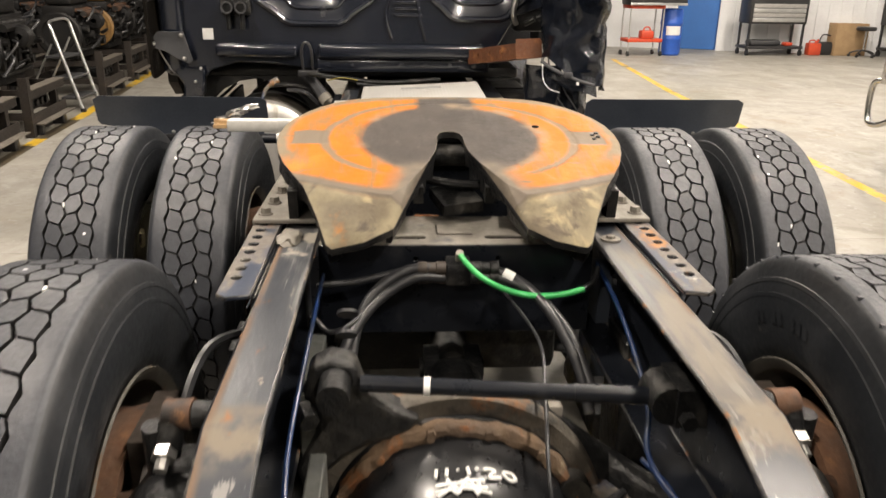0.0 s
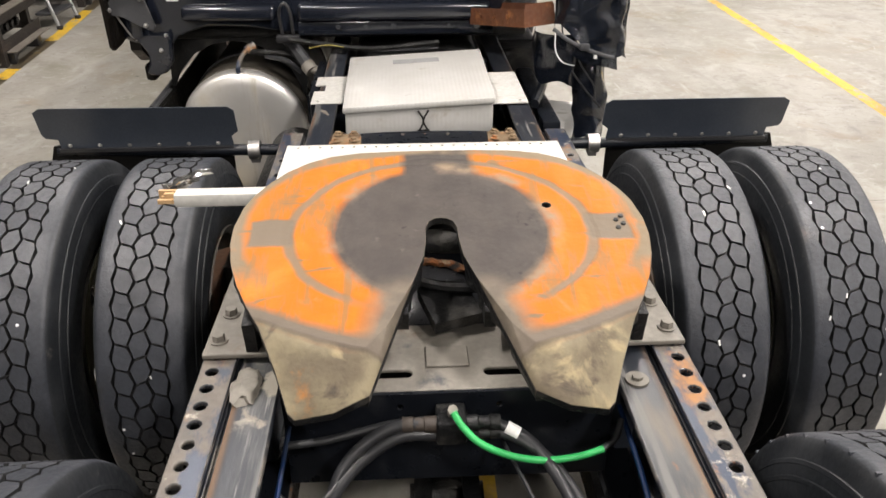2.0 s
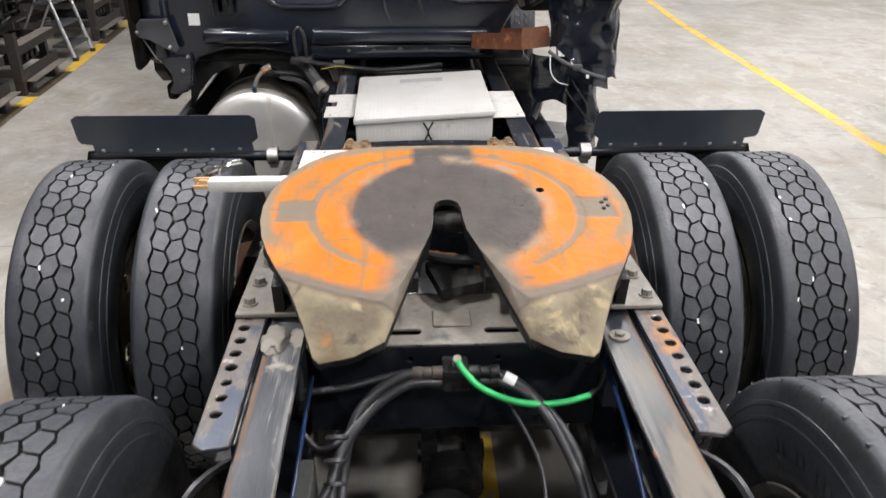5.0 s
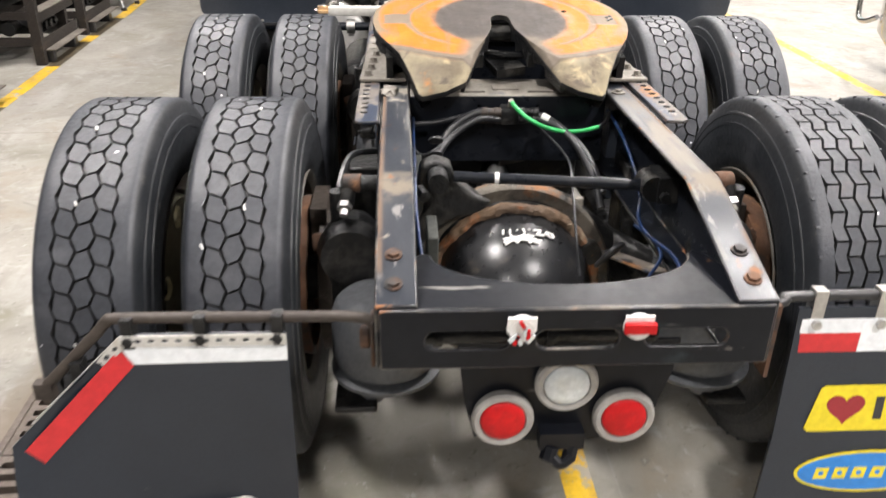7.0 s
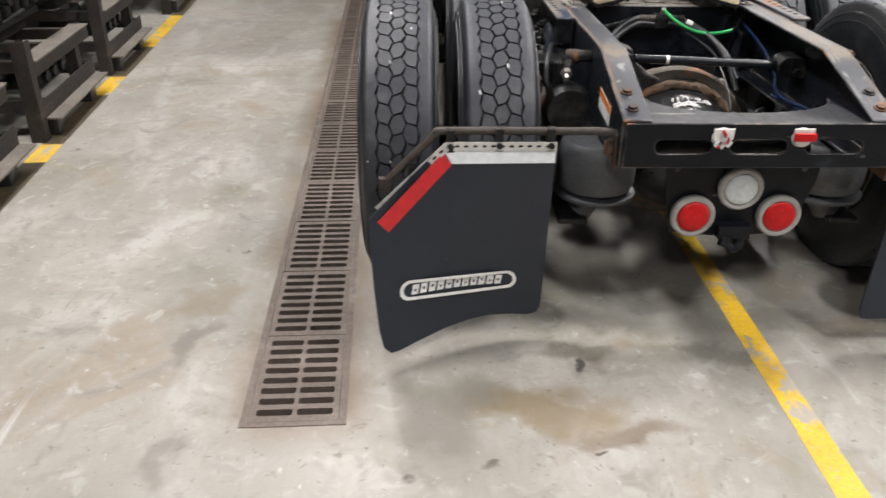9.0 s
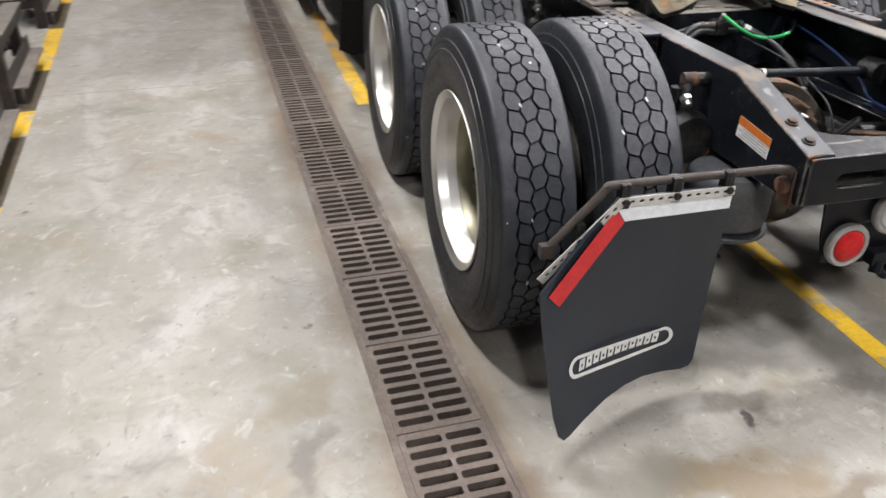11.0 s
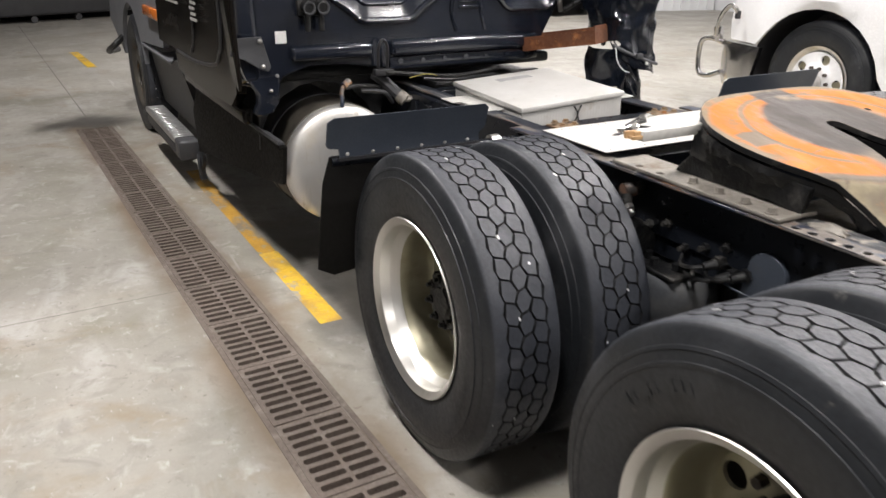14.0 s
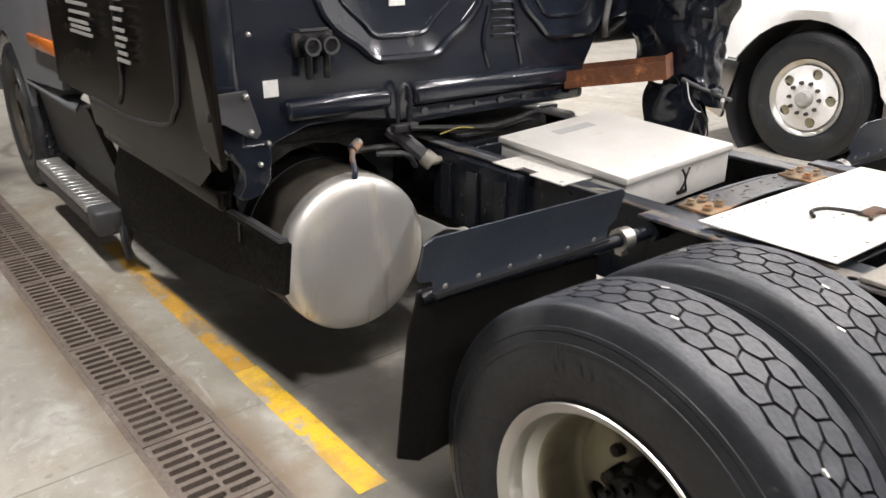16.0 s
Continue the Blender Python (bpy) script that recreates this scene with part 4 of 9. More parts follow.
def rack_line(y0, y1):
    """The stretch of the line along the racks between two places."""
    def at(y):
        for (xa, ya), (xb, yb) in zip(RACK_LINE, RACK_LINE[1:]):
            if ya <= y <= yb:
                return (xa + (xb - xa) * (y - ya) / (yb - ya), y)
    return [at(y0)] + [p for p in RACK_LINE if y0 < p[1] < y1] + [at(y1)]


# yellow in the gaps; before each rack the shade is painted in brown
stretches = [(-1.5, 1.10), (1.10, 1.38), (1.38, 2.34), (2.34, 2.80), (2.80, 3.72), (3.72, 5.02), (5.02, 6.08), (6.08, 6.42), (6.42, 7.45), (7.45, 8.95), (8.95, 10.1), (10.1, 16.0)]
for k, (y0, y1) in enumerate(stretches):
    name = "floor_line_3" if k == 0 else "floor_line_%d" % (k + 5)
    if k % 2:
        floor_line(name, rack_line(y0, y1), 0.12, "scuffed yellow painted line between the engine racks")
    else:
        floor_line(name, rack_line(y0, y1), 0.12, "brown stretch of the painted line, a rack's shade put into its colour", shaded_line_paint)
floor_line("floor_line_4", [(3.48, 3.2), (3.62, 5.5), (3.84, 10.0), (4.24, 14.6)], 0.11, "yellow painted floor line in the open bay")
floor_line("floor_line_5", [(-1.34, 11.4), (-1.44, 13.2)], 0.12, "short yellow painted floor dash")

bm = bmesh.new()
add_box(bm, (HX0 - 0.2, HY0, 0), (HX0, HY1, HZ))
structure("wall_west", bm, wall_grey, "grey sheet-metal workshop wall", "wall")
bm = bmesh.new()
add_box(bm, (HX1, HY0, 0), (HX1 + 0.2, HY1, HZ))
structure("wall_east", bm, wall_white, "white sheet-metal workshop wall", "wall")
bm = bmesh.new()
add_box(bm, (HX0 - 0.2, HY0 - 0.2, 0), (HX1 + 0.2, HY0, HZ))
structure("wall_south", bm, wall_grey, "grey sheet-metal workshop wall behind the walkway", "wall")
bm = bmesh.new()
add_box(bm, (HX0 - 0.2, 19.6, 0), (3.55, 19.8, HZ))
add_box(bm, (3.35, 18.1, 0), (3.55, 19.599, HZ))
structure("wall_north_1", bm, wall_dark, "dark roller-door wall at the far end", "wall")
bm = bmesh.new()
add_box(bm, (HX0 - 0.2, HY0 - 0.2, HZ), (HX1 + 0.2, HY1 + 0.2, HZ + 0.2))
structure("ceiling", bm, ceiling_white, "pale metal workshop ceiling", "ceiling")

for n, (x, y) in enumerate(LAMP_ROWS):
    lamp_t = thing("ceiling_light", (x, y, HZ), "white three-tube high-bay light hung under the ceiling", "ceiling light", "hall ceiling lights")
    bm = bmesh.new()
    soft_box(bm, (-0.21, -0.62, -0.43), (0.21, 0.62, -0.36), 0.01)
    part("housing", bm, white_paint, lamp_t)
    for sy in (-0.5, 0.5):
        bm = bmesh.new()
        add_cyl(bm, (0, sy, -0.37), (0, sy, 0.0), 0.008, seg=6)
        part("rod", bm, alu, lamp_t)
    for sx in (-0.14, 0.0, 0.14):
        bm = bmesh.new()
        add_cyl(bm, (sx, -0.59, -0.455), (sx, 0.59, -0.455), 0.018, seg=8)
        part("tube", bm, lamp_glow, lamp_t)
    ld = bpy.data.lights.new("tube_light", "AREA")
    ld.shape, ld.size, ld.size_y, ld.energy, ld.color = "RECTANGLE", 0.34, 0.9, LAMP_WATTS, (1.0, 0.965, 0.965)
    lo = new("tube_light", ld)
    lo.matrix_basis = Matrix.Translation((x, y, HZ - 0.48))


# ---- the truck ----
truck = thing("semi_truck", (0, 0, 0), "dark tractor truck under repair, standing on the concrete floor", "truck")
AY0, AY1, AZ = 0.075, 1.455, 0.515          # rear axle, front drive axle, axle height
RAIL_OUT, RAIL_IN, RAIL_TOP, RAIL_LOW = 0.425, 0.335, 0.940, 0.665
KINK_Y, END_Y, END_Z = -0.250, -0.645, 0.818


def rail_top(y):
    return RAIL_TOP if y > KINK_Y else RAIL_TOP + (END_Z - RAIL_TOP) * (KINK_Y - y) / (KINK_Y - END_Y)


for s in (-1, 1):
    bm = bmesh.new()
    ys = [END_Y, -0.45, KINK_Y, 0.6, 1.5, 2.6, 5.6]
    sec = lambda y: [(RAIL_OUT, RAIL_LOW), (RAIL_OUT, rail_top(y)), (RAIL_IN, rail_top(y)), (RAIL_IN, rail_top(y) - 0.011),
                     (RAIL_OUT - 0.011, rail_top(y) - 0.011), (RAIL_OUT - 0.011, RAIL_LOW + 0.011), (RAIL_IN, RAIL_LOW + 0.011), (RAIL_IN, RAIL_LOW)]
    rows = [[bm.verts.new((s * x, y, z)) for x, z in sec(y)] for y in ys]
    for a, b in zip(rows, rows[1:]):
        for i in range(8):
            j = (i + 1) % 8
            bm.faces.new((a[i], a[j], b[j], b[i])).material_index = 1 if i == 1 else 0
    bm.faces.new(rows[0])
    bm.faces.new(rows[-1])
    rail = bevelled(part("frame_rail", bm, [black_frame, worn_flange, worn_edge], truck, "black steel frame rail with scuffed bare top"), 0.005, worn=2)
    # bolts through the rear end of the flange
    for by in (-0.50, -0.585):
        bm = bmesh.new()
        add_cyl(bm, (s * 0.385, by, rail_top(by) - 0.002), (s * 0.385, by - 0.003, rail_top(by) + 0.010), 0.014, seg=6)
        add_cyl(bm, (s * 0.385, by, rail_top(by) - 0.001), (s * 0.385, by - 0.001, rail_top(by) + 0.003), 0.020, seg=12)
        part("bolt", bm, rusty, rail, "rusty bolt head")
    # mounting angle of the fifth wheel
    bm = bmesh.new()
    hs = [circle(0.476, 0.300 + 0.0525 * k, 0.0115, n=10) for k in range(8)] + [circle(0.476, 0.9 + 0.12 * k, 0.011, n=10) for k in range(8)]
    add_sheet(bm, [(0.432, 0.205), (0.480, 0.195), (0.502, 0.215), (0.506, 2.0), (0.432, 2.0)], hs, 0.010, lambda u, v, w: (s * u, v, 0.950 + w))
    add_box(bm, (s * 0.4265, 0.225, 0.74), (s * 0.437, 2.0, 0.938), 1)
    bevelled(part("mounting_angle", bm, [rust_bracket, black_frame, worn_edge], truck, "weathered drilled steel angle"), 0.003, worn=2)
    # base plate over the angle
    bm = bmesh.new()
    add_sheet(bm, [(0.345, 0.652), (0.503, 0.652), (0.492, 1.36), (0.345, 1.36)], [circle(0.470, 1.15, 0.014, n=10), circle(0.470, 1.25, 0.014, n=10)], 0.012,
              lambda u, v, w: (s * u, v, 0.9655 + w))
    plate = bevelled(part("base_plate", bm, pad_steel, truck, "tan weathered slider base plate"), 0.003)
    for bx, by in ((0.476, 0.700), (0.468, 0.800), (0.462, 0.905), (0.455, 1.02)):
        bm = bmesh.new()
        add_cyl(bm, (s * bx, by, 0.966), (s * bx, by, 0.969), 0.019, seg=14)
        add_cyl(bm, (s * bx, by, 0.969), (s * bx, by, 0.983), 0.014, 0.0125, seg=6)
        part("bolt", bm, pad_steel, plate)
    # rust-stained bolt where the angle ends; dried grease on the other rail
    bm = bmesh.new()
    if s < 0:
        bmesh.ops.create_icosphere(bm, subdivisions=3, radius=1.0)
        for v in bm.verts:
            p = v.co.copy()
            k = 1 + 0.35 * noise.noise(p * 1.7) + 0.2 * noise.noise(p * 4.0)
            v.co = V((s * 0.40 + 0.030 * p.x * k, 0.57 + 0.055 * p.y * k, 0.941 + 0.020 * max(-0.1, p.z) * k))
        part("grease_lump", bm, pad_steel, truck, "dried grease on the frame rail")
    else:
        add_cyl(bm, (0.375, 0.555, 0.940), (0.375, 0.555, 0.945), 0.024, seg=16)
        add_cyl(bm, (0.375, 0.555, 0.945), (0.375, 0.555, 0.952), 0.011, seg=6)
        part("bolt", bm, pad_steel, rail, "rust-stained bolt with washer")

# rear crossmember with oblong openings
bm = bmesh.new()
holes = [slot(x, 0.737, 0.088, 0.022, 6) for x in (-0.232, 0.0, 0.232)]
add_sheet(bm, [(-0.415, 0.668), (0.415, 0.668), (0.415, 0.812), (-0.415, 0.812)], holes, 0.010, lambda u, v, w: (u, -0.655 - w, v))
top = [(-0.415, -0.642), (0.415, -0.642), (0.415, -0.60), (0.345, -0.43), (0.32, -0.405)]
top += [(0.30 * math.cos(math.pi * k / 14), -0.415 - 0.135 * math.sin(math.pi * k / 14)) for k in range(15)]
top += [(-0.32, -0.405), (-0.345, -0.43), (-0.415, -0.60)]
rear_z = lambda v: 0.808 + max(0.0, v + 0.645) * 0.05
add_sheet(bm, top, [], 0.008, lambda u, v, w: (u, v, rear_z(v) + w))
add_box(bm, (-0.41, -0.642, 0.668), (0.41, -0.60, 0.676))
rear_beam = bevelled(part("rear_crossmember", bm, [rear_paint, worn_edge], truck, "scuffed glossy black rear crossmember with three oblong openings"), 0.005, worn=1)

bm = bmesh.new()
add_tube(bm, [(-0.40, -0.545, 0.700), (-0.20, -0.550, 0.705), (0.02, -0.548, 0.702), (0.20, -0.545, 0.700)], 0.036, 12)
for x in (-0.30, -0.05, 0.17):
    add_cyl(bm, (x, -0.548, 0.7025), (x + 0.02, -0.548, 0.7025), 0.041, seg=14)
part("conduit", bm, greasy, truck, "dirty black conduit behind the rear crossmember")

for x, broken in ((-0.122, True), (0.122, False)):
    bm = bmesh.new()
    add_lathe(bm, [(-0.0, 0.0), (-0.004, 0.026), (0.006, 0.030), (0.012, 0.031)], 20, "y", (x, -0.669, 0.770))
    add_box(bm, (x - 0.030, -0.672, 0.768), (x + 0.030, -0.6655, 0.800))
    mk = part("marker_light", bm, white_sticker, rear_beam, "broken red and white marker light" if broken else "small red marker light with white base")
    if not broken:
        bm = bmesh.new()
        soft_box(bm, (x - 0.034, -0.686, 0.764), (x + 0.034, -0.6722, 0.789), 0.004)
        part("lens", bm, red_lens, mk)
    else:
        rnd = random.Random(8)
        for k in range(7):
            bm = bmesh.new()
            q = Matrix.Translation((x - 0.018 + 0.006 * k, -0.676, 0.765 + rnd.uniform(-0.018, 0.022))) @ Matrix.Rotation(rnd.uniform(-0.9, 0.9), 4, "Y")
            add_box(bm, (-0.004, -0.004, -0.011), (0.004, 0.002, 0.011), 0, q)
            part("lens_shard", bm, red_lens if k % 2 else clear_lens, mk)

# lamp bracket under the rear crossmember
bm = bmesh.new()
br = [(-0.245, 0.667), (0.265, 0.667), (0.258, 0.58), (0.235, 0.50), (0.215, 0.40), (0.06, 0.385), (-0.06, 0.385), (-0.20, 0.40), (-0.225, 0.50)]
add_sheet(bm, br, [circle(-0.20, 0.625, 0.012, n=10), circle(0.215, 0.625, 0.012, n=10)], 0.008, lambda u, v, w: (u, -0.552 - w, v))
add_box(bm, (-0.05, -0.60, 0.395), (0.055, -0.5605, 0.44))
add_cyl(bm, (-0.02, -0.59, 0.40), (-0.03, -0.60, 0.368), 0.020, seg=8)
add_cyl(bm, (0.03, -0.585, 0.40), (0.025, -0.59, 0.365), 0.018, seg=8)
add_tube(bm, [(-0.02, -0.60, 0.378), (0.0, -0.61, 0.362), (0.03, -0.60, 0.375)], 0.014)
lamp_bracket = bevelled(part("lamp_bracket", bm, [rear_paint, worn_edge], truck, "dirty black steel lamp bracket"), 0.003, worn=1)
for x, z, lens, lab in ((-0.136, 0.466, red_lens, "round red tail lamp in a grey grommet"), (0.150, 0.466, red_lens, "round red tail lamp in a grey grommet"), (0.007, 0.563, clear_lens, "round clear reversing lamp in a grey grommet")):
    bm = bmesh.new()
    add_lathe(bm, [(-0.553, 0.0), (-0.553, 0.070), (-0.566, 0.074), (-0.576, 0.073), (-0.582, 0.067), (-0.580, 0.056), (-0.572, 0.053)], 40, "y", (x, 0, z))
    ring = part("tail_lamp", bm, grey_ring, lamp_bracket, lab)
    bm = bmesh.new()
    add_lathe(bm, [(-0.570, 0.0535), (-0.580, 0.052), (-0.586, 0.045), (-0.588, 0.03), (-0.589, 0.0005)], 40, "y", (x, 0, z))
    for k in range(6):
        a = math.pi * k / 3
        add_cyl(bm, (x + 0.026 * math.cos(a), -0.585, z + 0.026 * math.sin(a)), (x + 0.026 * math.cos(a), -0.5885, z + 0.026 * math.sin(a)), 0.010, 0.004, seg=10)
    part("lens", bm, lens, ring)

# inner crossmember behind the fifth wheel
bm = bmesh.new()
add_sheet(bm, [(-0.333, 0.560), (0.333, 0.560), (0.333, 0.79), (-0.333, 0.79)], [slot(-0.125, 0.615, 0.052, 0.013), slot(0.125, 0.615, 0.052, 0.013)], 0.008, lambda u, v, w: (u, v, 0.930 + w), mat=1)
add_sheet(bm, [(-0.333, 0.70), (0.333, 0.70), (0.333, 0.929), (-0.333, 0.929)], [circle(x, 0.895, 0.006, n=8) for x in (-0.29, -0.10, 0.10, 0.29)], 0.008, lambda u, v, w: (u, 0.552 - w, v))
add_box(bm, (-0.333, 0.79, 0.70), (0.333, 0.798, 0.929))
add_box(bm, (-0.045, 0.63, 0.9305), (0.045, 0.70, 0.936), 1)
bevelled(part("crossmember", bm, [black_frame, pad_steel], truck, "black crossmember with bare top and two slots"), 0.006)
for y in (1.45, 1.78, 2.02, 3.0, 4.2):
    bm = bmesh.new()
    up = 0.012 if y == 2.02 else 0.0
    ou = [(-0.333, 0.70), (0.333, 0.70), (0.333, 0.925)] + [(0.28 * math.cos(math.pi * k / 10), 0.925 + up * math.sin(math.pi * k / 10)) for k in range(11)] + [(-0.333, 0.925)]
    add_sheet(bm, ou, [], 0.09 if y != 2.02 else 0.02, lambda u, v, w: (u, y - w, v))
    bevelled(part("crossmember", bm, black_frame, truck), 0.006)

# fifth wheel, tipped back
FW = Matrix.Translation((0, 0.930, 1.140)) @ Matrix.Rotation(radians(10.6), 4, "X")
bm = bmesh.new()
right = [(0.0, 0.268), (0.10, 0.267), (0.19, 0.262), (0.26, 0.248), (0.315, 0.222), (0.362, 0.185), (0.400, 0.140), (0.430, 0.090), (0.450, 0.040), (0.461, -0.030), (0.460, -0.090),
         (0.448, -0.160), (0.427, -0.225), (0.398, -0.290), (0.367, -0.345), (0.331, -0.425), (0.307, -0.490), (0.293, -0.503), (0.220, -0.505), (0.153, -0.488)]
throat = [(0.064, -0.223), (0.042, -0.150), (0.036, -0.095), (0.035, -0.055), (0.027, -0.030), (0.013, -0.019), (0.0, -0.017)]
half = right + throat
outline = half + [(-u, v) for u, v in reversed(half[1:-1])]


def ramp_v(u):
    return -0.435 + 0.78 * u * u


def fw_shape(u, v, w):
    d = max(0.0, ramp_v(u) - v)
    r = math.hypot(u, v + 0.055)
    return (u, v, w - 0.69 * d - 0.005 * max(0.0, (r - 0.38) / 0.1) ** 2 * (d == 0.0))


grid = []
for i in range(-11, 12):
    u = i * 0.04
    for j in range(-12, 7):
        v = j * 0.042 + (0.02 if i % 2 else 0)
        near = min((u - a) ** 2 + (v - b) ** 2 for a, b in outline)
        if inside((u, v), outline) and near > 0.0003:
            grid.append((u, v))
    if inside((u, ramp_v(u)), outline):
        grid += [(u, ramp_v(u)), (u, ramp_v(u) + 0.004)]
hole_l = circle(0.247, 0.022, 0.011, n=10)
add_sheet(bm, outline, [hole_l], 0.018, fw_shape, grid, 0, 1)
fifth = bevelled(part("fifth_wheel", bm, [plate_wear, greasy, plate_rim], truck, "orange-painted fifth wheel plate, worn grey in the middle, tipped back", FW, sharp=50), 0.008, 2, 50, 2)
# ragged old grease and casting edge under the rim
for s in (-1, 1):
    bm = bmesh.new()
    edge = smooth_line([(s * u * 0.985, v * 0.985, 0) for u, v in right[4:17]], 6)
    rows = []
    for p in edge:
        n0, n1 = noise.noise(p * 22), noise.noise(p * 47 + V((3, 1, 0)))
        drop = fw_shape(p.x, p.y, 0)[2]
        out = V((p.x, p.y, 0)).normalized()
        rows.append([bm.verts.new(V((p.x, p.y, drop - 0.029)) + out * 0.002), bm.verts.new(V((p.x, p.y, drop - 0.050 - 0.012 * n1)) + out * (0.002 + 0.010 * n0)),
                     bm.verts.new(V((p.x, p.y, drop - 0.072 - 0.022 * n0)) + out * (-0.008 + 0.012 * n1)), bm.verts.new(V((p.x * 0.86, p.y * 0.86, drop - 0.075)))])
    for a, b in zip(rows, rows[1:]):
        for i in range(3):
            bm.faces.new((a[i], a[i + 1], b[i + 1], b[i]))
    part("caked_rim", bm, greasy, fifth, "ragged caked grease under the plate rim")
for s in (-1, 1):
    bm = bmesh.new()
    for u, v0, v1, dz in ((0.40, -0.30, 0.14, 0.13), (0.22, -0.38, 0.22, 0.10), (0.09, -0.28, 0.25, 0.09)):
        add_box(bm, (s * u - 0.012, v0, -dz), (s * u + 0.012, v1, -0.046))
    part("rib", bm, greasy, fifth, "greasy rib under the plate")
    bm = bmesh.new()
    # lip along the throat
    for (u0, v0, z0), (u1, v1, z1) in zip(((0.152, -0.480, -0.040), (0.118, -0.365, 0.0), (0.066, -0.225, 0.0), (0.044, -0.150, 0.0)), ((0.118, -0.365, 0.0), (0.066, -0.225, 0.0), (0.044, -0.150, 0.0), (0.040, -0.06, 0.0))):
        q = [bm.verts.new((s * u, v, z)) for u, v, z in ((u0, v0, z0 - 0.022), (u1, v1, z1 - 0.022), (u1 + 0.006, v1, z1 - 0.085), (u0 + 0.006, v0, z0 - 0.050), (u0 + 0.016, v0, z0 - 0.022), (u1 + 0.016, v1, z1 - 0.022), (u1 + 0.018, v1, z1 - 0.085), (u0 + 0.018, v0, z0 - 0.050))]
        for f in ((0, 1, 2, 3), (7, 6, 5, 4), (3, 2, 6, 7), (0, 3, 7, 4), (1, 5, 6, 2), (0, 4, 5, 1)):
            bm.faces.new([q[i] for i in f])
    part("throat_lip", bm, greasy, fifth)
bm = bmesh.new()
add_box(bm, (-0.12, 0.03, -0.14), (0.12, 0.2, -0.05))
add_cyl(bm, (-0.10, -0.01, -0.07), (0.10, -0.02, -0.06), 0.025, seg=10)
add_box(bm, (-0.09, -0.22, -0.15), (0.02, -0.10, -0.12), m=Matrix.Rotation(0.3, 4, "Z"))
add_tube(bm, [(-0.25, 0.05, -0.11), (-0.05, -0.12, -0.10), (0.12, -0.14, -0.11)], 0.012)
part("locking_jaw", bm, greasy, fifth, "greasy locking jaw")
bm = bmesh.new()
for k in range(4):
    add_cyl(bm, (0.395 + 0.014 * (k % 2), -0.07 + 0.014 * k, -0.001), (0.395 + 0.014 * (k % 2), -0.07 + 0.014 * k, 0.003), 0.006, seg=8)
part("grease_fitting", bm, greasy, fifth)
for s in (-1, 1):
    bm = bmesh.new()
    ou = [(0.74, 0.967), (1.16, 0.967), (1.10, 1.03), (1.02, 1.085), (0.97, 1.105), (0.92, 1.105), (0.86, 1.075), (0.80, 1.02)]
    add_sheet(bm, ou, [], 0.05, lambda u, v, w: (s * (0.40 + w), u, v))
    bevelled(part("pivot_bracket", bm, greasy, truck, "greasy pivot bracket"), 0.006)
bm = bmesh.new()
add_cyl(bm, (-0.43, 0.93, 1.065), (0.43, 0.93, 1.065), 0.028, seg=14)
part("pivot_pin", bm, greasy, truck)

# white deck plate and the bar lying on it
bm = bmesh.new()
add_sheet(bm, [(-0.468, 1.425), (0.445, 1.425), (0.445, 1.818), (-0.468, 1.818)], [circle(-0.15 + 0.05 * k, 1.60, 0.006, n=8) for k in range(5)] + [circle(-0.43 + 0.037 * k, 1.795, 0.006, n=8) for k in range(23)] + [circle(-0.43 + 0.16 * k, 1.45, 0.007, n=8) for k in range(6)], 0.004, lambda u, v, w: (u, v, 0.972 + w))
bevelled(part("deck_plate", bm, white_paint, truck, "white painted deck plate between the rails"), 0.001, 1)

# white box, sitting askew on its tray
def box_tilt(bm):
    for v in bm.verts:
        v.co.z += 0.054 * (v.co.x + 0.016) + 0.039 * (v.co.y - 2.525) + 0.005
    return bm


bm = bmesh.new()
tray = [(-0.445, 2.36), (-0.445, 2.52), (-0.40, 2.52), (-0.40, 2.60), (-0.445, 2.60), (-0.445, 2.72), (0.42, 2.72), (0.42, 2.30), (-0.30, 2.30), (-0.30, 2.36)]
add_sheet(bm, tray, [circle(-0.42, 2.39, 0.008, n=8), circle(0.39, 2.33, 0.008, n=8)], 0.004, lambda u, v, w: (u, v, 0.9485 + 0.014 * u + 0.010 * (v - 2.5) + w))
part("box_tray", bm, white_paint, truck, "white mounting tray with drilled flanges")
bm = bmesh.new()
soft_box(bm, (-0.300, 2.215, 0.850), (0.270, 2.835, 0.9695), 0.006)
wbox = part("equipment_box", box_tilt(bm), ribbed_white, truck, "white ribbed sheet-metal equipment box behind the cab")
bm = bmesh.new()
soft_box(bm, (-0.308, 2.205, 0.970), (0.278, 2.845, 0.996), 0.006)
lid = part("lid", box_tilt(bm), ribbed_white, wbox, "finely ribbed white lid")
bm = bmesh.new()
add_box(bm, (-0.115, 2.70, 0.9965), (0.085, 2.755, 0.9972))
part("label_strip", box_tilt(bm), grey_print, lid, "pale blue-grey printed strip")
bm = bmesh.new()
add_tube(bm, [(-0.020, 2.202, 0.965), (0.0, 2.200, 0.925), (-0.018, 2.206, 0.880)], 0.004, 6)
add_tube(bm, [(0.020, 2.202, 0.965), (0.0, 2.200, 0.925), (0.018, 2.206, 0.880)], 0.004, 6)
add_box(bm, (-0.024, 2.206, 0.872), (0.024, 2.2148, 0.884))
part("latch", box_tilt(bm), greasy, wbox, "small wire latch")


# ---- wheels ----
NB, R_TOP, R_BASE = 50, 0.525, 0.509


def on_tyre(x, a, r):
    return (x, r * math.sin(a), r * math.cos(a))


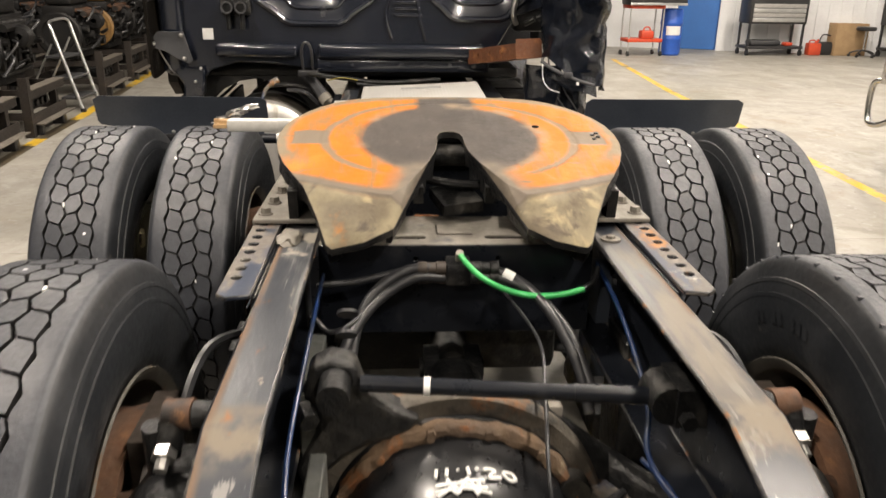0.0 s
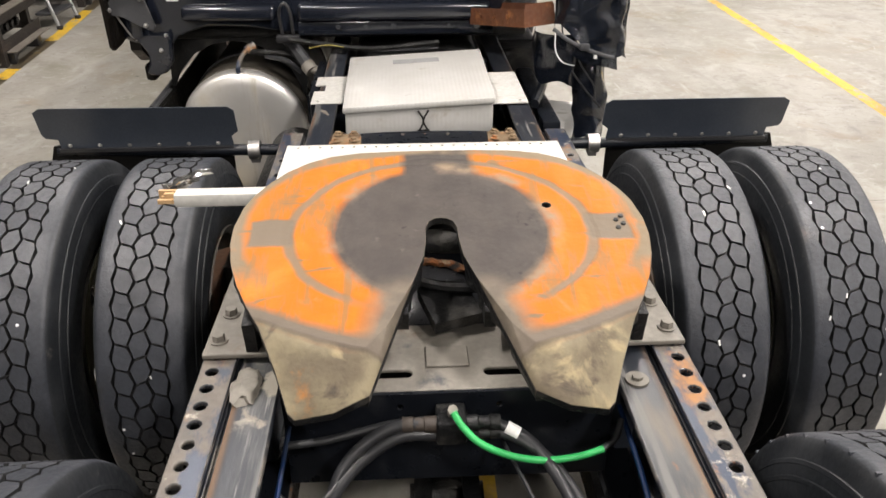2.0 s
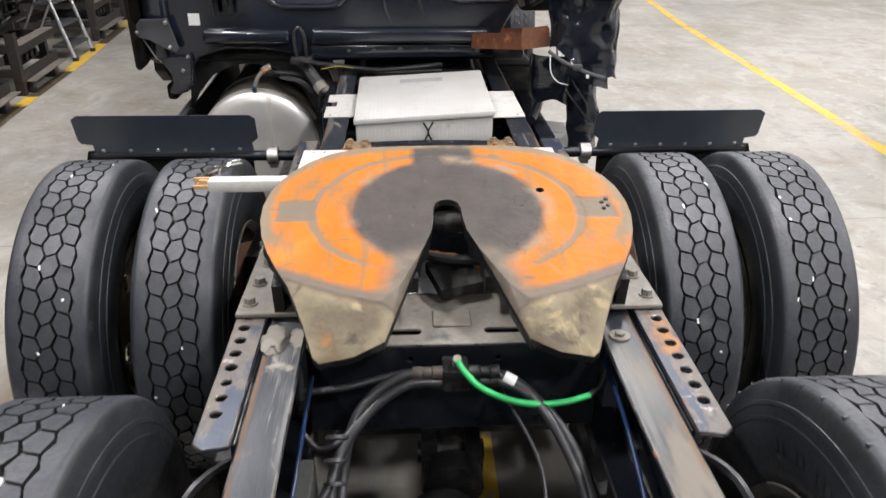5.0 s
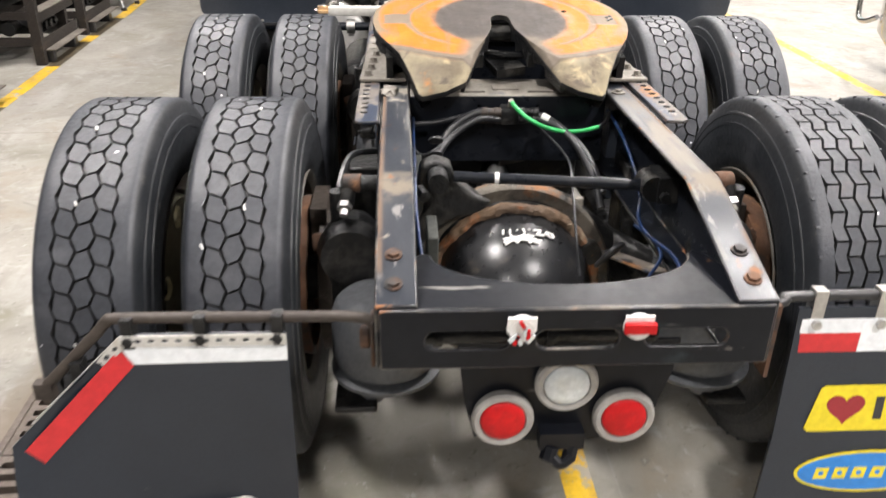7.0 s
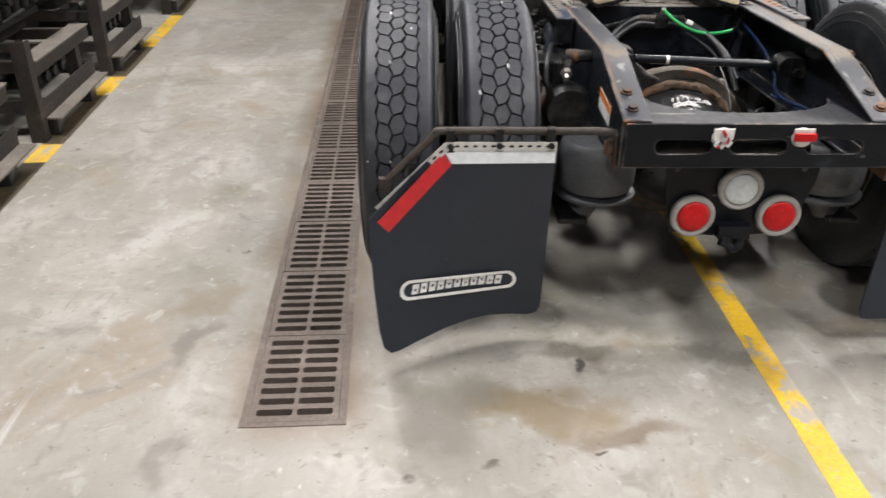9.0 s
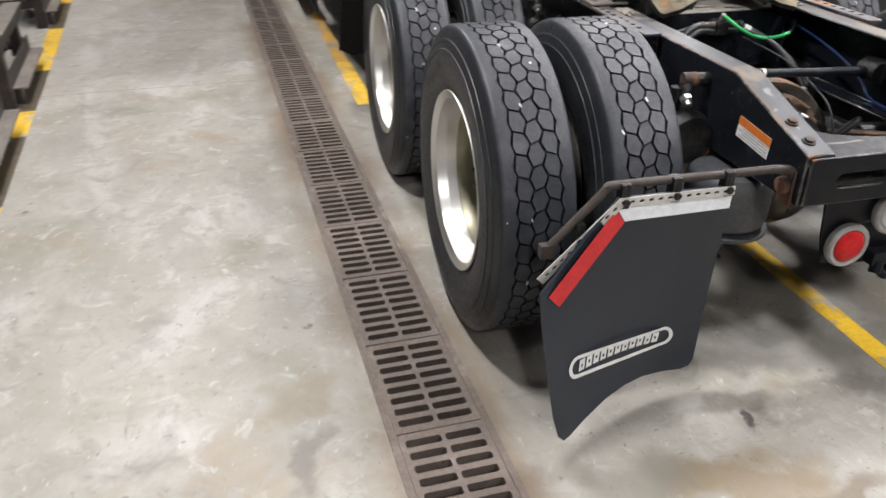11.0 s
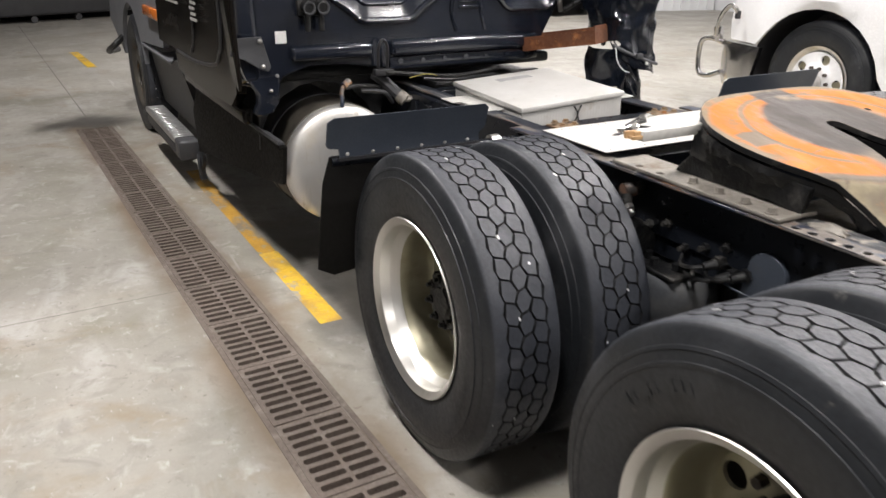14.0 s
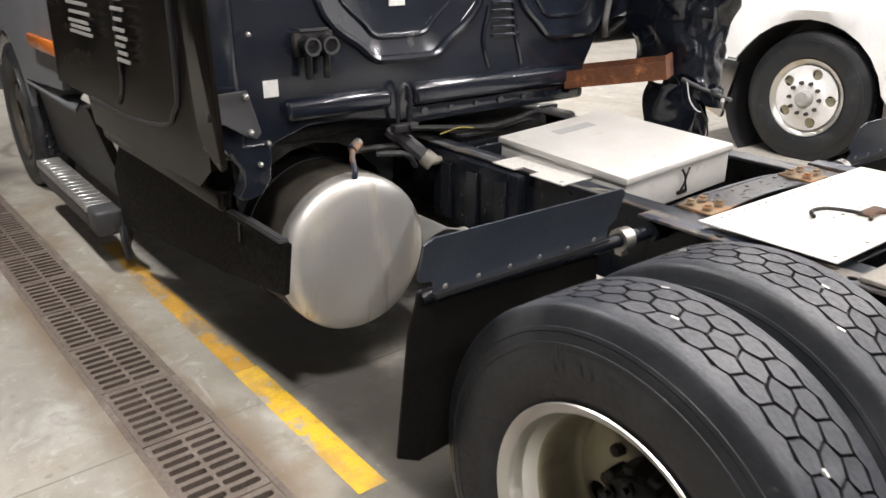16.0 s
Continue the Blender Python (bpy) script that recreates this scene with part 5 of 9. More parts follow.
def add_block(bm, poly, r0, r1, shrink=0.93):
    """A tread block on the round: poly holds (x, angle) corners."""
    cx = sum(p[0] for p in poly) / len(poly)
    ca = sum(p[1] for p in poly) / len(poly)
    lo = [bm.verts.new(on_tyre(x, a, r0)) for x, a in poly]
    hi = [bm.verts.new(on_tyre(cx + (x - cx) * shrink, ca + (a - ca) * shrink, r1)) for x, a in poly]
    bm.faces.new(hi)
    for i in range(len(poly)):
        j = (i + 1) % len(poly)
        bm.faces.new((lo[i], lo[j], hi[j], hi[i])).material_index = 3


def tyre_mesh(zigzag):
    bm = bmesh.new()
    rib = 0.0745 if zigzag else 0.0755
    side = [(-0.100, 0.290), (-0.112, 0.300), (-0.122, 0.325), (-0.126, 0.332), (-0.130, 0.350), (-0.137, 0.385), (-0.140, 0.415), (-0.1385, 0.440), (-0.1400, 0.4405), (-0.1395, 0.448),
            (-0.1360, 0.449), (-0.132, 0.470), (-0.1335, 0.4715), (-0.131, 0.479), (-0.128, 0.480), (-0.122, 0.498), (-0.118, 0.510), (-0.112, 0.519)]
    prof = side + [(-0.106, R_TOP - 0.002), (-0.101, R_TOP - 0.0002), (-rib, R_TOP), (-rib + 0.0005, R_BASE)]
    full = prof + [(-x, r) for x, r in reversed(prof)]
    n0 = len(side)
    add_lathe(bm, full, 104, "x", (0, 0, 0), 0)
    for f in bm.faces:
        c = f.calc_center_median()
        if abs(c.x) < 0.112 and math.hypot(c.y, c.z) > 0.5:
            f.material_index = 3 if abs(c.x) < rib and math.hypot(c.y, c.z) < R_TOP - 0.002 else 1
    # raised marks on the sidewall
    rnd = random.Random(5)
    for s in (-1, 1):
        for base in (0.4, 2.6, 4.7):
            for k in range(9):
                a = base + k * 0.062
                if rnd.random() < 0.2:
                    continue
                w = rnd.uniform(0.016, 0.024)
                q = [(s * 0.1392, a - w, 0.385), (s * 0.1392, a + w, 0.385), (s * 0.1412, a + w, 0.412), (s * 0.1412, a - w, 0.412)]
                bm.faces.new([bm.verts.new(on_tyre(*p)) for p in q])
    first = len(bm.faces)
    step = 2 * math.pi / NB
    g = 0.0031
    if not zigzag:
        b_, p_, out = 0.0220, 0.0066, 0.0640
        gi, ga = 0.0029, 0.0026 / R_TOP
        rnd = random.Random(19)
        for k in range(NB):
            ca, h = k * step, step / 2 - ga
            j = lambda: rnd.uniform(-0.0019, 0.0019)
            sl = 0.17 * step
            # middle block, its ends slanted
            add_block(bm, [(-b_ - p_ + gi, ca + j()), (-b_ + p_ + gi + j(), ca - h - sl * 0.4), (b_ - p_ - gi + j(), ca - h + sl * 0.4), (b_ + p_ - gi, ca + j()), (b_ - p_ - gi + j(), ca + h + sl * 0.4), (-b_ + p_ + gi + j(), ca + h - sl * 0.4)], R_BASE - 0.002, R_TOP + 0.0005, 0.975)
            for s in (-1, 1):
                co = ca + step / 2
                add_block(bm, [(s * (b_ - p_ + gi), co + j()), (s * (b_ + p_ + gi), co - h + s * sl * 0.3), (s * (out - 0.0030), co - h - s * sl * 0.5 + j()), (s * (out + 0.0042), co + s * step * 0.1), (s * (out - 0.0030), co + h - s * sl * 0.5 + j()), (s * (b_ + p_ + gi), co + h + s * sl * 0.3)], R_BASE - 0.002, R_TOP + 0.0005, 0.975)
                # tooth of the shoulder rib between two outer blocks
                ct = co + step / 2 - s * sl * 0.5
                add_block(bm, [(s * (rib + 0.002), ct - step * 0.50), (s * (out + 0.0098), ct - step * 0.40), (s * (out + 0.0028), ct - step * 0.06), (s * (out + 0.0028), ct + step * 0.06), (s * (out + 0.0098), ct + step * 0.40), (s * (rib + 0.002), ct + step * 0.50)], R_BASE - 0.002, R_TOP + 0.0003, 0.99)
    else:
        edges = [-0.0745, -0.0373, 0.0, 0.0373, 0.0745]
        amp = 0.0060
        step = 2 * math.pi / 44

        def wave(a):
            w = (a / step) % 1.0
            return amp * (4 * abs(w - 0.5) - 1)

        def border(x, a0, a1):
            """Zigzag groove edge between two angles, with its corners."""
            ks = [h * step / 2 for h in range(int(math.ceil(a0 / (step / 2) + 1e-6)), int(math.floor(a1 / (step / 2) - 1e-6)) + 1)]
            return [(x + wave(a), a) for a in [a0] + [q for q in ks if a0 + 1e-3 < q < a1 - 1e-3] + [a1]]

        for k in range(44):
            a0 = k * step
            for c in range(4):
                a0 = (k + 0.5 * (c % 2)) * step
                x0, x1 = edges[c] + g, edges[c + 1] - g
                sl = 0.0
                add_block(bm, border(x0, a0 + 0.0035, a0 + step - 0.0035) + border(x1, a0 + sl + 0.0035, a0 + sl + step - 0.0035)[::-1], R_BASE - 0.003, R_TOP + 0.0005, 0.97)
            for s in (-1, 1):
                add_box(bm, (s * 0.104, -0.003, R_TOP - 0.016), (s * 0.1135, 0.003, R_TOP - 0.001), 0, Matrix.Rotation(a0, 4, "X"))
    bm.faces.ensure_lookup_table()
    for f in bm.faces[first:]:
        if f.material_index == 0:
            f.material_index = 1
    # pale flecks in the grooves
    for k in range(15):
        x = rnd.choice((-rib + 0.003, rib - 0.003, -0.024, 0.023)) + rnd.uniform(-0.002, 0.002)
        turn = Matrix.Rotation(rnd.uniform(0, 6.28), 4, "X") @ Matrix.Translation((x, 0, R_TOP - 0.001)) @ Matrix.Rotation(rnd.uniform(-0.5, 0.5), 4, "Z")
        w, l = rnd.uniform(0.0016, 0.0028), rnd.uniform(0.003, 0.008)
        add_box(bm, (-w, -l, -0.004), (w, l, 0.0022), 2, turn)
    bm.faces.ensure_lookup_table()
    blocks = bmesh.new()
    join(blocks, bm.copy())
    bmesh.ops.delete(bm, geom=bm.faces[first:], context="FACES")
    blocks.faces.ensure_lookup_table()
    bmesh.ops.delete(blocks, geom=blocks.faces[:first], context="FACES")
    mats = [sidewall_rubber, red_dust_rubber if zigzag else tyre_rubber, white_sticker, groove_rubber]
    return mesh_of("tyre", bm, mats, 50), mesh_of("tread", blocks, mats, 50)


def wheel_mesh(mats):
    """A dual-fitment wheel; the disc lies at +x, the open dish looks to -x."""
    bm = bmesh.new()
    add_lathe(bm, [(-0.112, 0.286), (-0.124, 0.302), (-0.1275, 0.311), (-0.123, 0.3135), (-0.116, 0.306), (-0.106, 0.292), (-0.085, 0.283), (-0.060, 0.273), (-0.040, 0.264)], 72, "x")
    add_lathe(bm, [(-0.040, 0.264), (-0.032, 0.259), (0.0, 0.256), (0.060, 0.254), (0.085, 0.246), (0.098, 0.232)], 72, "x", mat=1)
    add_lathe(bm, [(-0.112, 0.2865), (-0.06, 0.276), (0.0, 0.264), (0.09, 0.262), (0.108, 0.286), (0.122, 0.302), (0.126, 0.3125)], 72, "x")
    holes = [circle(0.194 * math.cos(2 * math.pi * k / 5 + 0.3), 0.194 * math.sin(2 * math.pi * k / 5 + 0.3), 0.034, n=14) for k in range(5)]
    add_sheet(bm, circle(0, 0, 0.236, n=60), holes + [circle(0, 0, 0.112, n=30)], 0.012, lambda u, v, w: (0.098 + w + max(0, (0.17 - math.hypot(u, v))) * 0.28, u, v), mat=1)
    add_cyl(bm, (-0.0845, 0.06, 0.277), (-0.070, 0.06, 0.273), 0.008, seg=8)
    return mesh_of("wheel", bm, mats, 40)


def hub_mesh():
    """A dark hub with its ring of flange studs, looking to -x."""
    bm = bmesh.new()
    add_lathe(bm, [(0.10, 0.112), (0.055, 0.108), (0.025, 0.104), (0.004, 0.100), (-0.004, 0.092), (-0.008, 0.055), (-0.014, 0.050), (-0.015, 0.0)], 32, "x")
    return mesh_of("hub", bm, greasy, 40)


def drum_mesh():
    bm = bmesh.new()
    add_lathe(bm, [(0.09, 0.10), (0.09, 0.228), (0.02, 0.232), (-0.09, 0.232), (-0.12, 0.240), (-0.135, 0.240), (-0.135, 0.215), (-0.11, 0.210), (-0.105, 0.09)], 48, "x")
    return mesh_of("brake_drum", bm, rusty, 40)


(hex_tyre, hex_tread), (zig_tyre, zig_tread) = tyre_mesh(False), tyre_mesh(True)
wheel_me, inner_wheel_me = wheel_mesh([rim_metal, barrel_metal]), wheel_mesh([inner_rim, inner_rim])
hub_me, drum_me = hub_mesh(), drum_mesh()
bm = bmesh.new()
soft_box(bm, (0.012, -0.016, 0.0), (0.070, 0.016, 0.028), 0.005, 1)
lug_me = mesh_of("hub_lug", bm, greasy, 40)
bm = bmesh.new()
add_cyl(bm, (0, 0, 0), (-0.016, 0, 0), 0.017, seg=6)
add_cyl(bm, (-0.0161, 0, 0), (-0.030, 0, 0), 0.008, seg=8)
stud_me = mesh_of("stud_nut", bm, greasy)
bm = bmesh.new()
add_cyl(bm, (0, 0, 0), (-0.028, 0, 0), 0.017, 0.015, seg=6)
nut_me = mesh_of("wheel_nut", bm, rack_steel)


def add_tyre(wheel, zigzag, label=""):
    """A tyre on a wheel, with its joined tread blocks."""
    part("tyre", zig_tyre if zigzag else hex_tyre, None, wheel, label)
    tagged(part("tread", zig_tread if zigzag else hex_tread, None, wheel), kind="stuff")


def add_nuts(wheel):
    for k in range(10):
        part("hub_lug", lug_me, None, wheel, at=Matrix.Rotation(2 * math.pi * (k + 0.5) / 10, 4, "X") @ Matrix.Translation((0, 0, 0.094)))
    for k in range(8):
        a = 2 * math.pi * k / 8
        part("stud_nut", stud_me, None, wheel, at=(0.002, 0.080 * math.cos(a), 0.080 * math.sin(a)))
    for k in range(10):
        a = 2 * math.pi * k / 10
        part("wheel_nut", nut_me, None, wheel, at=(0.098, 0.150 * math.cos(a), 0.150 * math.sin(a)))


X_OUT, X_IN = 1.108, 0.762
for ay in (AY0, AY1):
    for s in (-1, 1):
        for outer in (True, False):
            # the dish of an outer wheel looks outwards, that of an inner wheel inwards
            face = (-1 if s < 0 else 1) * (1 if outer else -1)
            turn = Matrix.Rotation(0.0 if face < 0 else math.pi, 4, "Z") @ Matrix.Rotation(0.37 * (ay + s + outer), 4, "X")
            at = Matrix.Translation((s * (X_OUT if outer else X_IN), ay, AZ)) @ turn
            wheel = part("wheel", wheel_me if outer else inner_wheel_me, None, truck, "silver steel truck wheel with deep dish" if outer else "dusty dark steel inner truck wheel", at)
            zz = s > 0 and ay == AY0
            add_tyre(wheel, zz, "worn black tyre with zigzag ribs" if zz else "worn black tyre with honeycomb tread blocks")
            if outer:
                part("hub", hub_me, None, wheel, "dark greasy hub")
                add_nuts(wheel)
            else:
                part("brake_drum", drum_me, None, wheel, "rusty brake drum")


# ---- axles, suspension, hoses ----
DX, DZ = -0.028, 0.475
for n, ay in enumerate((AY0, AY1)):
    bm = bmesh.new()
    add_lathe(bm, [(-0.98, 0.05), (-0.70, 0.062), (-0.42, 0.085), (-0.33, 0.115), (-0.26, 0.175), (-0.20, 0.225), (-0.10, 0.262), (0.06, 0.262), (0.15, 0.225), (0.21, 0.175), (0.29, 0.115), (0.38, 0.085), (0.70, 0.062), (0.98, 0.05)], 24, "x", (0, ay, AZ - 0.01))
    for v in bm.verts:
        # the banjo is a flat-fronted casting
        if abs(v.co.x) < 0.36:
            v.co.y = ay + 0.085 + (v.co.y - ay) * 0.34
    axle = part("drive_axle", bm, greasy, truck, "greasy black drive axle housing")
    bm = bmesh.new()
    add_lathe(bm, [(0.085, 0.286), (0.118, 0.290), (0.135, 0.280), (0.14, 0.22), (0.24, 0.165), (0.33, 0.10), (0.40, 0.085), (0.44, 0.09), (0.46, 0.07), (0.47, 0.0)], 44, "y", (DX, ay - 0.02, DZ))
    part("carrier_housing", bm, greasy, axle, "black cast differential carrier")
    bm = bmesh.new()
    add_lathe(bm, [(0.045, 0.262), (0.040, 0.268), (0.042, 0.300), (0.052, 0.307), (0.080, 0.308), (0.088, 0.300), (0.090, 0.285)], 90, "y", (DX, ay - 0.02, DZ))
    part("housing_flange", bm, flange_crust, axle, "grimy rust-flecked housing flange")
    bm = bmesh.new()
    add_lathe(bm, [(0.022, 0.230), (0.006, 0.240), (0.004, 0.252), (0.012, 0.262), (0.034, 0.263), (0.036, 0.255)], 110, "y", (DX, ay - 0.02, DZ))
    for k in range(14):
        a = 2 * math.pi * k / 14
        add_cyl(bm, (DX + 0.251 * math.cos(a), ay - 0.014, DZ + 0.251 * math.sin(a)), (DX + 0.251 * math.cos(a), ay - 0.024, DZ + 0.251 * math.sin(a)), 0.010, seg=6)
    for v in bm.verts:
        p = v.co - V((DX, ay - 0.02, DZ))
        v.co += V((p.x, 0, p.z)).normalized() * (0.010 * noise.noise(p * 22.0) + 0.006 * noise.noise(p * 60.0)) + V((0, 0.006 * noise.noise(p * 35.0 + V((4, 4, 4))), 0))
    part("housing_flange", bm, crusted, axle, "rust-crusted differential flange")
    bm = bmesh.new()
    add_lathe(bm, [(0.034, 0.20), (0.034, 0.262), (0.050, 0.272), (0.066, 0.286), (0.085, 0.290)], 64, "y", (DX, ay - 0.02, DZ))
    part("banjo_face", bm, greasy, axle)
    bm = bmesh.new()
    add_lathe(bm, [(0.080, 0.285), (0.084, 0.297), (0.100, 0.301), (0.120, 0.299), (0.128, 0.288)], 90, "y", (DX, ay - 0.02, DZ))
    for v in bm.verts:
        p = v.co - V((DX, ay - 0.02, DZ))
        v.co += V((p.x, 0, p.z)).normalized() * (0.006 * noise.noise(p * 18.0) + 0.004 * noise.noise(p * 50.0))
    part("housing_rim", bm, crusted, axle, "rusty rim of the axle housing")
    bm = bmesh.new()
    prof = [(1.12 * q, 1.075 * w) for q, w in ((-0.205, 0.001), (-0.203, 0.03), (-0.195, 0.075), (-0.178, 0.115), (-0.150, 0.152), (-0.110, 0.184), (-0.06, 0.207), (0.0, 0.218), (0.022, 0.2195))]
    add_lathe(bm, prof, 44, "y", (DX, ay - 0.02, DZ))
    bowl = part("differential_bowl", bm, gloss_black, axle, "glossy black differential bowl, chalk-marked" if n == 0 else "glossy black differential bowl")
    if n == 0:
        # chalk strokes, laid on the bowl
        cb, rb = V((DX, ay - 0.02, DZ)), 0.2375

        def on_bowl(u, w):
            d = V((1.16 * u, -0.080 - 0.35 * max(0.0, 0.19 - w), w + 0.026)).normalized()
            return cb + d * rb

        bm = bmesh.new()
        strokes = [[(-0.047, 0.215), (-0.042, 0.178)], [(-0.028, 0.215), (-0.026, 0.18)], [(-0.010, 0.205), (-0.009, 0.198)], [(0.006, 0.218), (0.008, 0.180)], [(0.020, 0.215), (0.023, 0.20)],
                   [(0.032, 0.205), (0.046, 0.212), (0.050, 0.198), (0.036, 0.176), (0.056, 0.177)], [(0.070, 0.205), (0.064, 0.190), (0.072, 0.175), (0.084, 0.180), (0.084, 0.200), (0.070, 0.205)],
                   [(-0.040, 0.158), (-0.010, 0.160), (0.030, 0.150)], [(-0.025, 0.172), (-0.010, 0.140), (0.004, 0.172), (0.016, 0.138), (0.020, 0.165)], [(-0.038, 0.146), (0.000, 0.150), (0.034, 0.140)], [(-0.034, 0.136), (-0.004, 0.164), (0.028, 0.166)]]
        for st in strokes:
            add_tube(bm, [on_bowl(u, w) for u, w in st], 0.0036, 5, len(st) > 2, 4)
        part("chalk_mark", bm, chalk, bowl, "handwritten white chalk date and scribble")
    bm = bmesh.new()
    y0 = ay + 0.45
    add_cyl(bm, (0, y0, AZ + 0.02), (0, y0 + 0.06, AZ + 0.03), 0.075, seg=18)
    add_box(bm, (-0.075, y0 + 0.04, AZ - 0.02), (-0.035, y0 + 0.17, AZ + 0.08))
    add_box(bm, (0.035, y0 + 0.04, AZ - 0.02), (0.075, y0 + 0.17, AZ + 0.08))
    add_cyl(bm, (-0.085, y0 + 0.13, AZ + 0.03), (0.085, y0 + 0.13, AZ + 0.03), 0.028, seg=14)
    add_cyl(bm, (0, y0 + 0.13, AZ + 0.03), (0, y0 + (0.62 if n == 0 else 2.4), AZ + (0.05 if n == 0 else 0.16)), 0.05, seg=18)
    part("drive_shaft", bm, greasy, truck, "greasy drive shaft with universal joint")
    for s in (-1, 1):
        bm = bmesh.new()
        add_lathe(bm, [(0.460, 0.10), (0.470, 0.128), (0.495, 0.137), (0.585, 0.138), (0.615, 0.135), (0.632, 0.128), (0.642, 0.118), (0.645, 0.0)], 40, "z", (s * 0.41, ay - 0.38, 0))
        add_lathe(bm, [(0.441, 0.0), (0.441, 0.142), (0.452, 0.144), (0.459, 0.10)], 40, "z", (s * 0.41, ay - 0.38, 0))
        add_cyl(bm, (s * 0.46, ay - 0.38, 0.367), (s * 0.41, ay - 0.38, 0.4405), 0.05, seg=14)
        part("air_spring", bm, spring_rubber, truck, "dusty black rubber air spring")
        bm = bmesh.new()
        add_box(bm, (s * 0.435, ay - 0.46, 0.345), (s * 0.545, ay + 0.45, 0.366))
        add_box(bm, (s * 0.40, ay + 0.36, 0.36), (s * 0.54, ay + 0.52, 0.72))
        add_box(bm, (s * 0.44, ay - 0.08, 0.366), (s * 0.54, ay + 0.10, 0.46))
        bevelled(part("trailing_arm", bm, greasy, truck, "greasy suspension arm and hanger"), 0.008)
        bm = bmesh.new()
        # brake chamber and its rod, shock absorber with its upper stud
        add_lathe(bm, [(0.0, 0.0), (0.0, 0.078), (0.035, 0.088), (0.05, 0.092), (0.06, 0.088), (0.12, 0.082), (0.165, 0.07), (0.17, 0.0)], 24, "y", (s * 0.50, ay - 0.27, 0.70))
        add_cyl(bm, (s * 0.50, ay - 0.10, 0.70), (s * 0.50, ay + 0.05, 0.66), 0.012, seg=8)
        part("brake_chamber", bm, greasy, truck, "black brake chamber")
        bm = bmesh.new()
        add_cyl(bm, (s * 0.535, ay - 0.16, 0.40), (s * 0.535, ay - 0.18, 0.74), 0.040, seg=14)
        add_cyl(bm, (s * 0.535, ay - 0.18, 0.72), (s * 0.535, ay - 0.19, 0.86), 0.020, seg=12)
        part("shock_absorber", bm, greasy, truck)
        bm = bmesh.new()
        add_cyl(bm, (s * 0.427, ay - 0.19, 0.880), (s * 0.470, ay - 0.19, 0.880), 0.022, seg=14, mat=1)
        add_cyl(bm, (s * 0.470, ay - 0.19, 0.880), (s * 0.515, ay - 0.185, 0.880), 0.025, 0.023, seg=16)
        add_cyl(bm, (s * 0.505, ay - 0.19, 0.868), (s * 0.512, ay - 0.21, 0.815), 0.022, 0.020, seg=12, mat=1)
        stud = part("shock_mount", bm, [rusty, greasy], truck, "rust-orange shock absorber mount")
        bm = bmesh.new()
        add_cyl(bm, (s * 0.513, ay - 0.212, 0.830), (s * 0.514, ay - 0.228, 0.822), 0.020, seg=6)
        add_cyl(bm, (s * 0.514, ay - 0.228, 0.822), (s * 0.515, ay - 0.245, 0.812), 0.011, seg=8)
        part("nut", bm, bolt_steel, stud, "shiny nut and stud end")
        bm = bmesh.new()
        add_tube(bm, [(s * 0.44, ay + 0.30, 0.80), (s * 0.52, ay + 0.12, 0.84), (s * 0.55, ay - 0.02, 0.74), (s * 0.50, ay - 0.10, 0.70)], 0.010, 6)
        part("brake_hose", bm, rubber_hose, truck)
        bm = bmesh.new()
        add_lathe(bm, [(s * 0.56, 0.0), (s * 0.56, 0.215), (s * 0.595, 0.225), (s * 0.60, 0.20)], 36, "x", (0, ay, AZ))
        add_box(bm, (s * 0.575, ay - 0.09, AZ + 0.12), (s * 0.62, ay + 0.09, AZ + 0.25))
        part("backing_plate", bm, rack_steel, truck, "rusty brake backing plate")
        bm = bmesh.new()
        add_cyl(bm, (s * 0.60, ay - 0.20, AZ + 0.20), (s * 0.56, ay - 0.20, AZ + 0.205), 0.024, seg=10)
        add_cyl(bm, (s * 0.585, ay - 0.175, AZ + 0.145), (s * 0.55, ay - 0.175, AZ + 0.145), 0.026, seg=10)
        part("brake_caliper_pin", bm, rusty, truck)

bm = bmesh.new()
add_cyl(bm, (-0.215, 0.072, 0.826), (0.335, 0.030, 0.812), 0.0160, seg=14)
add_cyl(bm, (0.18, 0.042, 0.816), (0.32, 0.031, 0.8125), 0.0175, seg=14)
rod = part("torque_rod", bm, black_frame, truck, "black lateral torque rod with a white band")
bm = bmesh.new()
add_cyl(bm, (-0.098, 0.0631, 0.8230), (-0.086, 0.0622, 0.8227), 0.0175, seg=14)
part("marker_band", bm, white_sticker, rod, "narrow white marker band")
bm = bmesh.new()
add_cyl(bm, (0.35, -0.01, 0.812), (0.35, 0.075, 0.812), 0.038, seg=16)
add_box(bm, (0.355, -0.02, 0.775), (0.413, 0.09, 0.85))
add_cyl(bm, (0.37, -0.05, 0.80), (0.37, -0.03, 0.80), 0.016, seg=6)
part("rod_bushing", bm, greasy, rod)
bm = bmesh.new()
ou = [(-0.325, 0.79), (-0.31, 0.855), (-0.27, 0.875), (-0.225, 0.86), (-0.21, 0.81), (-0.15, 0.765), (-0.10, 0.742), (-0.14, 0.70), (-0.205, 0.69), (-0.25, 0.66), (-0.33, 0.58), (-0.345, 0.64), (-0.305, 0.72), (-0.30, 0.77)]
add_sheet(bm, ou, [circle(-0.262, 0.828, 0.017, n=12)], 0.065, lambda u, v, w: (u, 0.075 - w, v))
bevelled(part("rod_tower", bm, greasy, truck, "black cast torque rod tower on the axle"), 0.012, 3)
bm = bmesh.new()
add_cyl(bm, (-0.262, 0.005, 0.828), (-0.262, 0.135, 0.828), 0.030, seg=14)
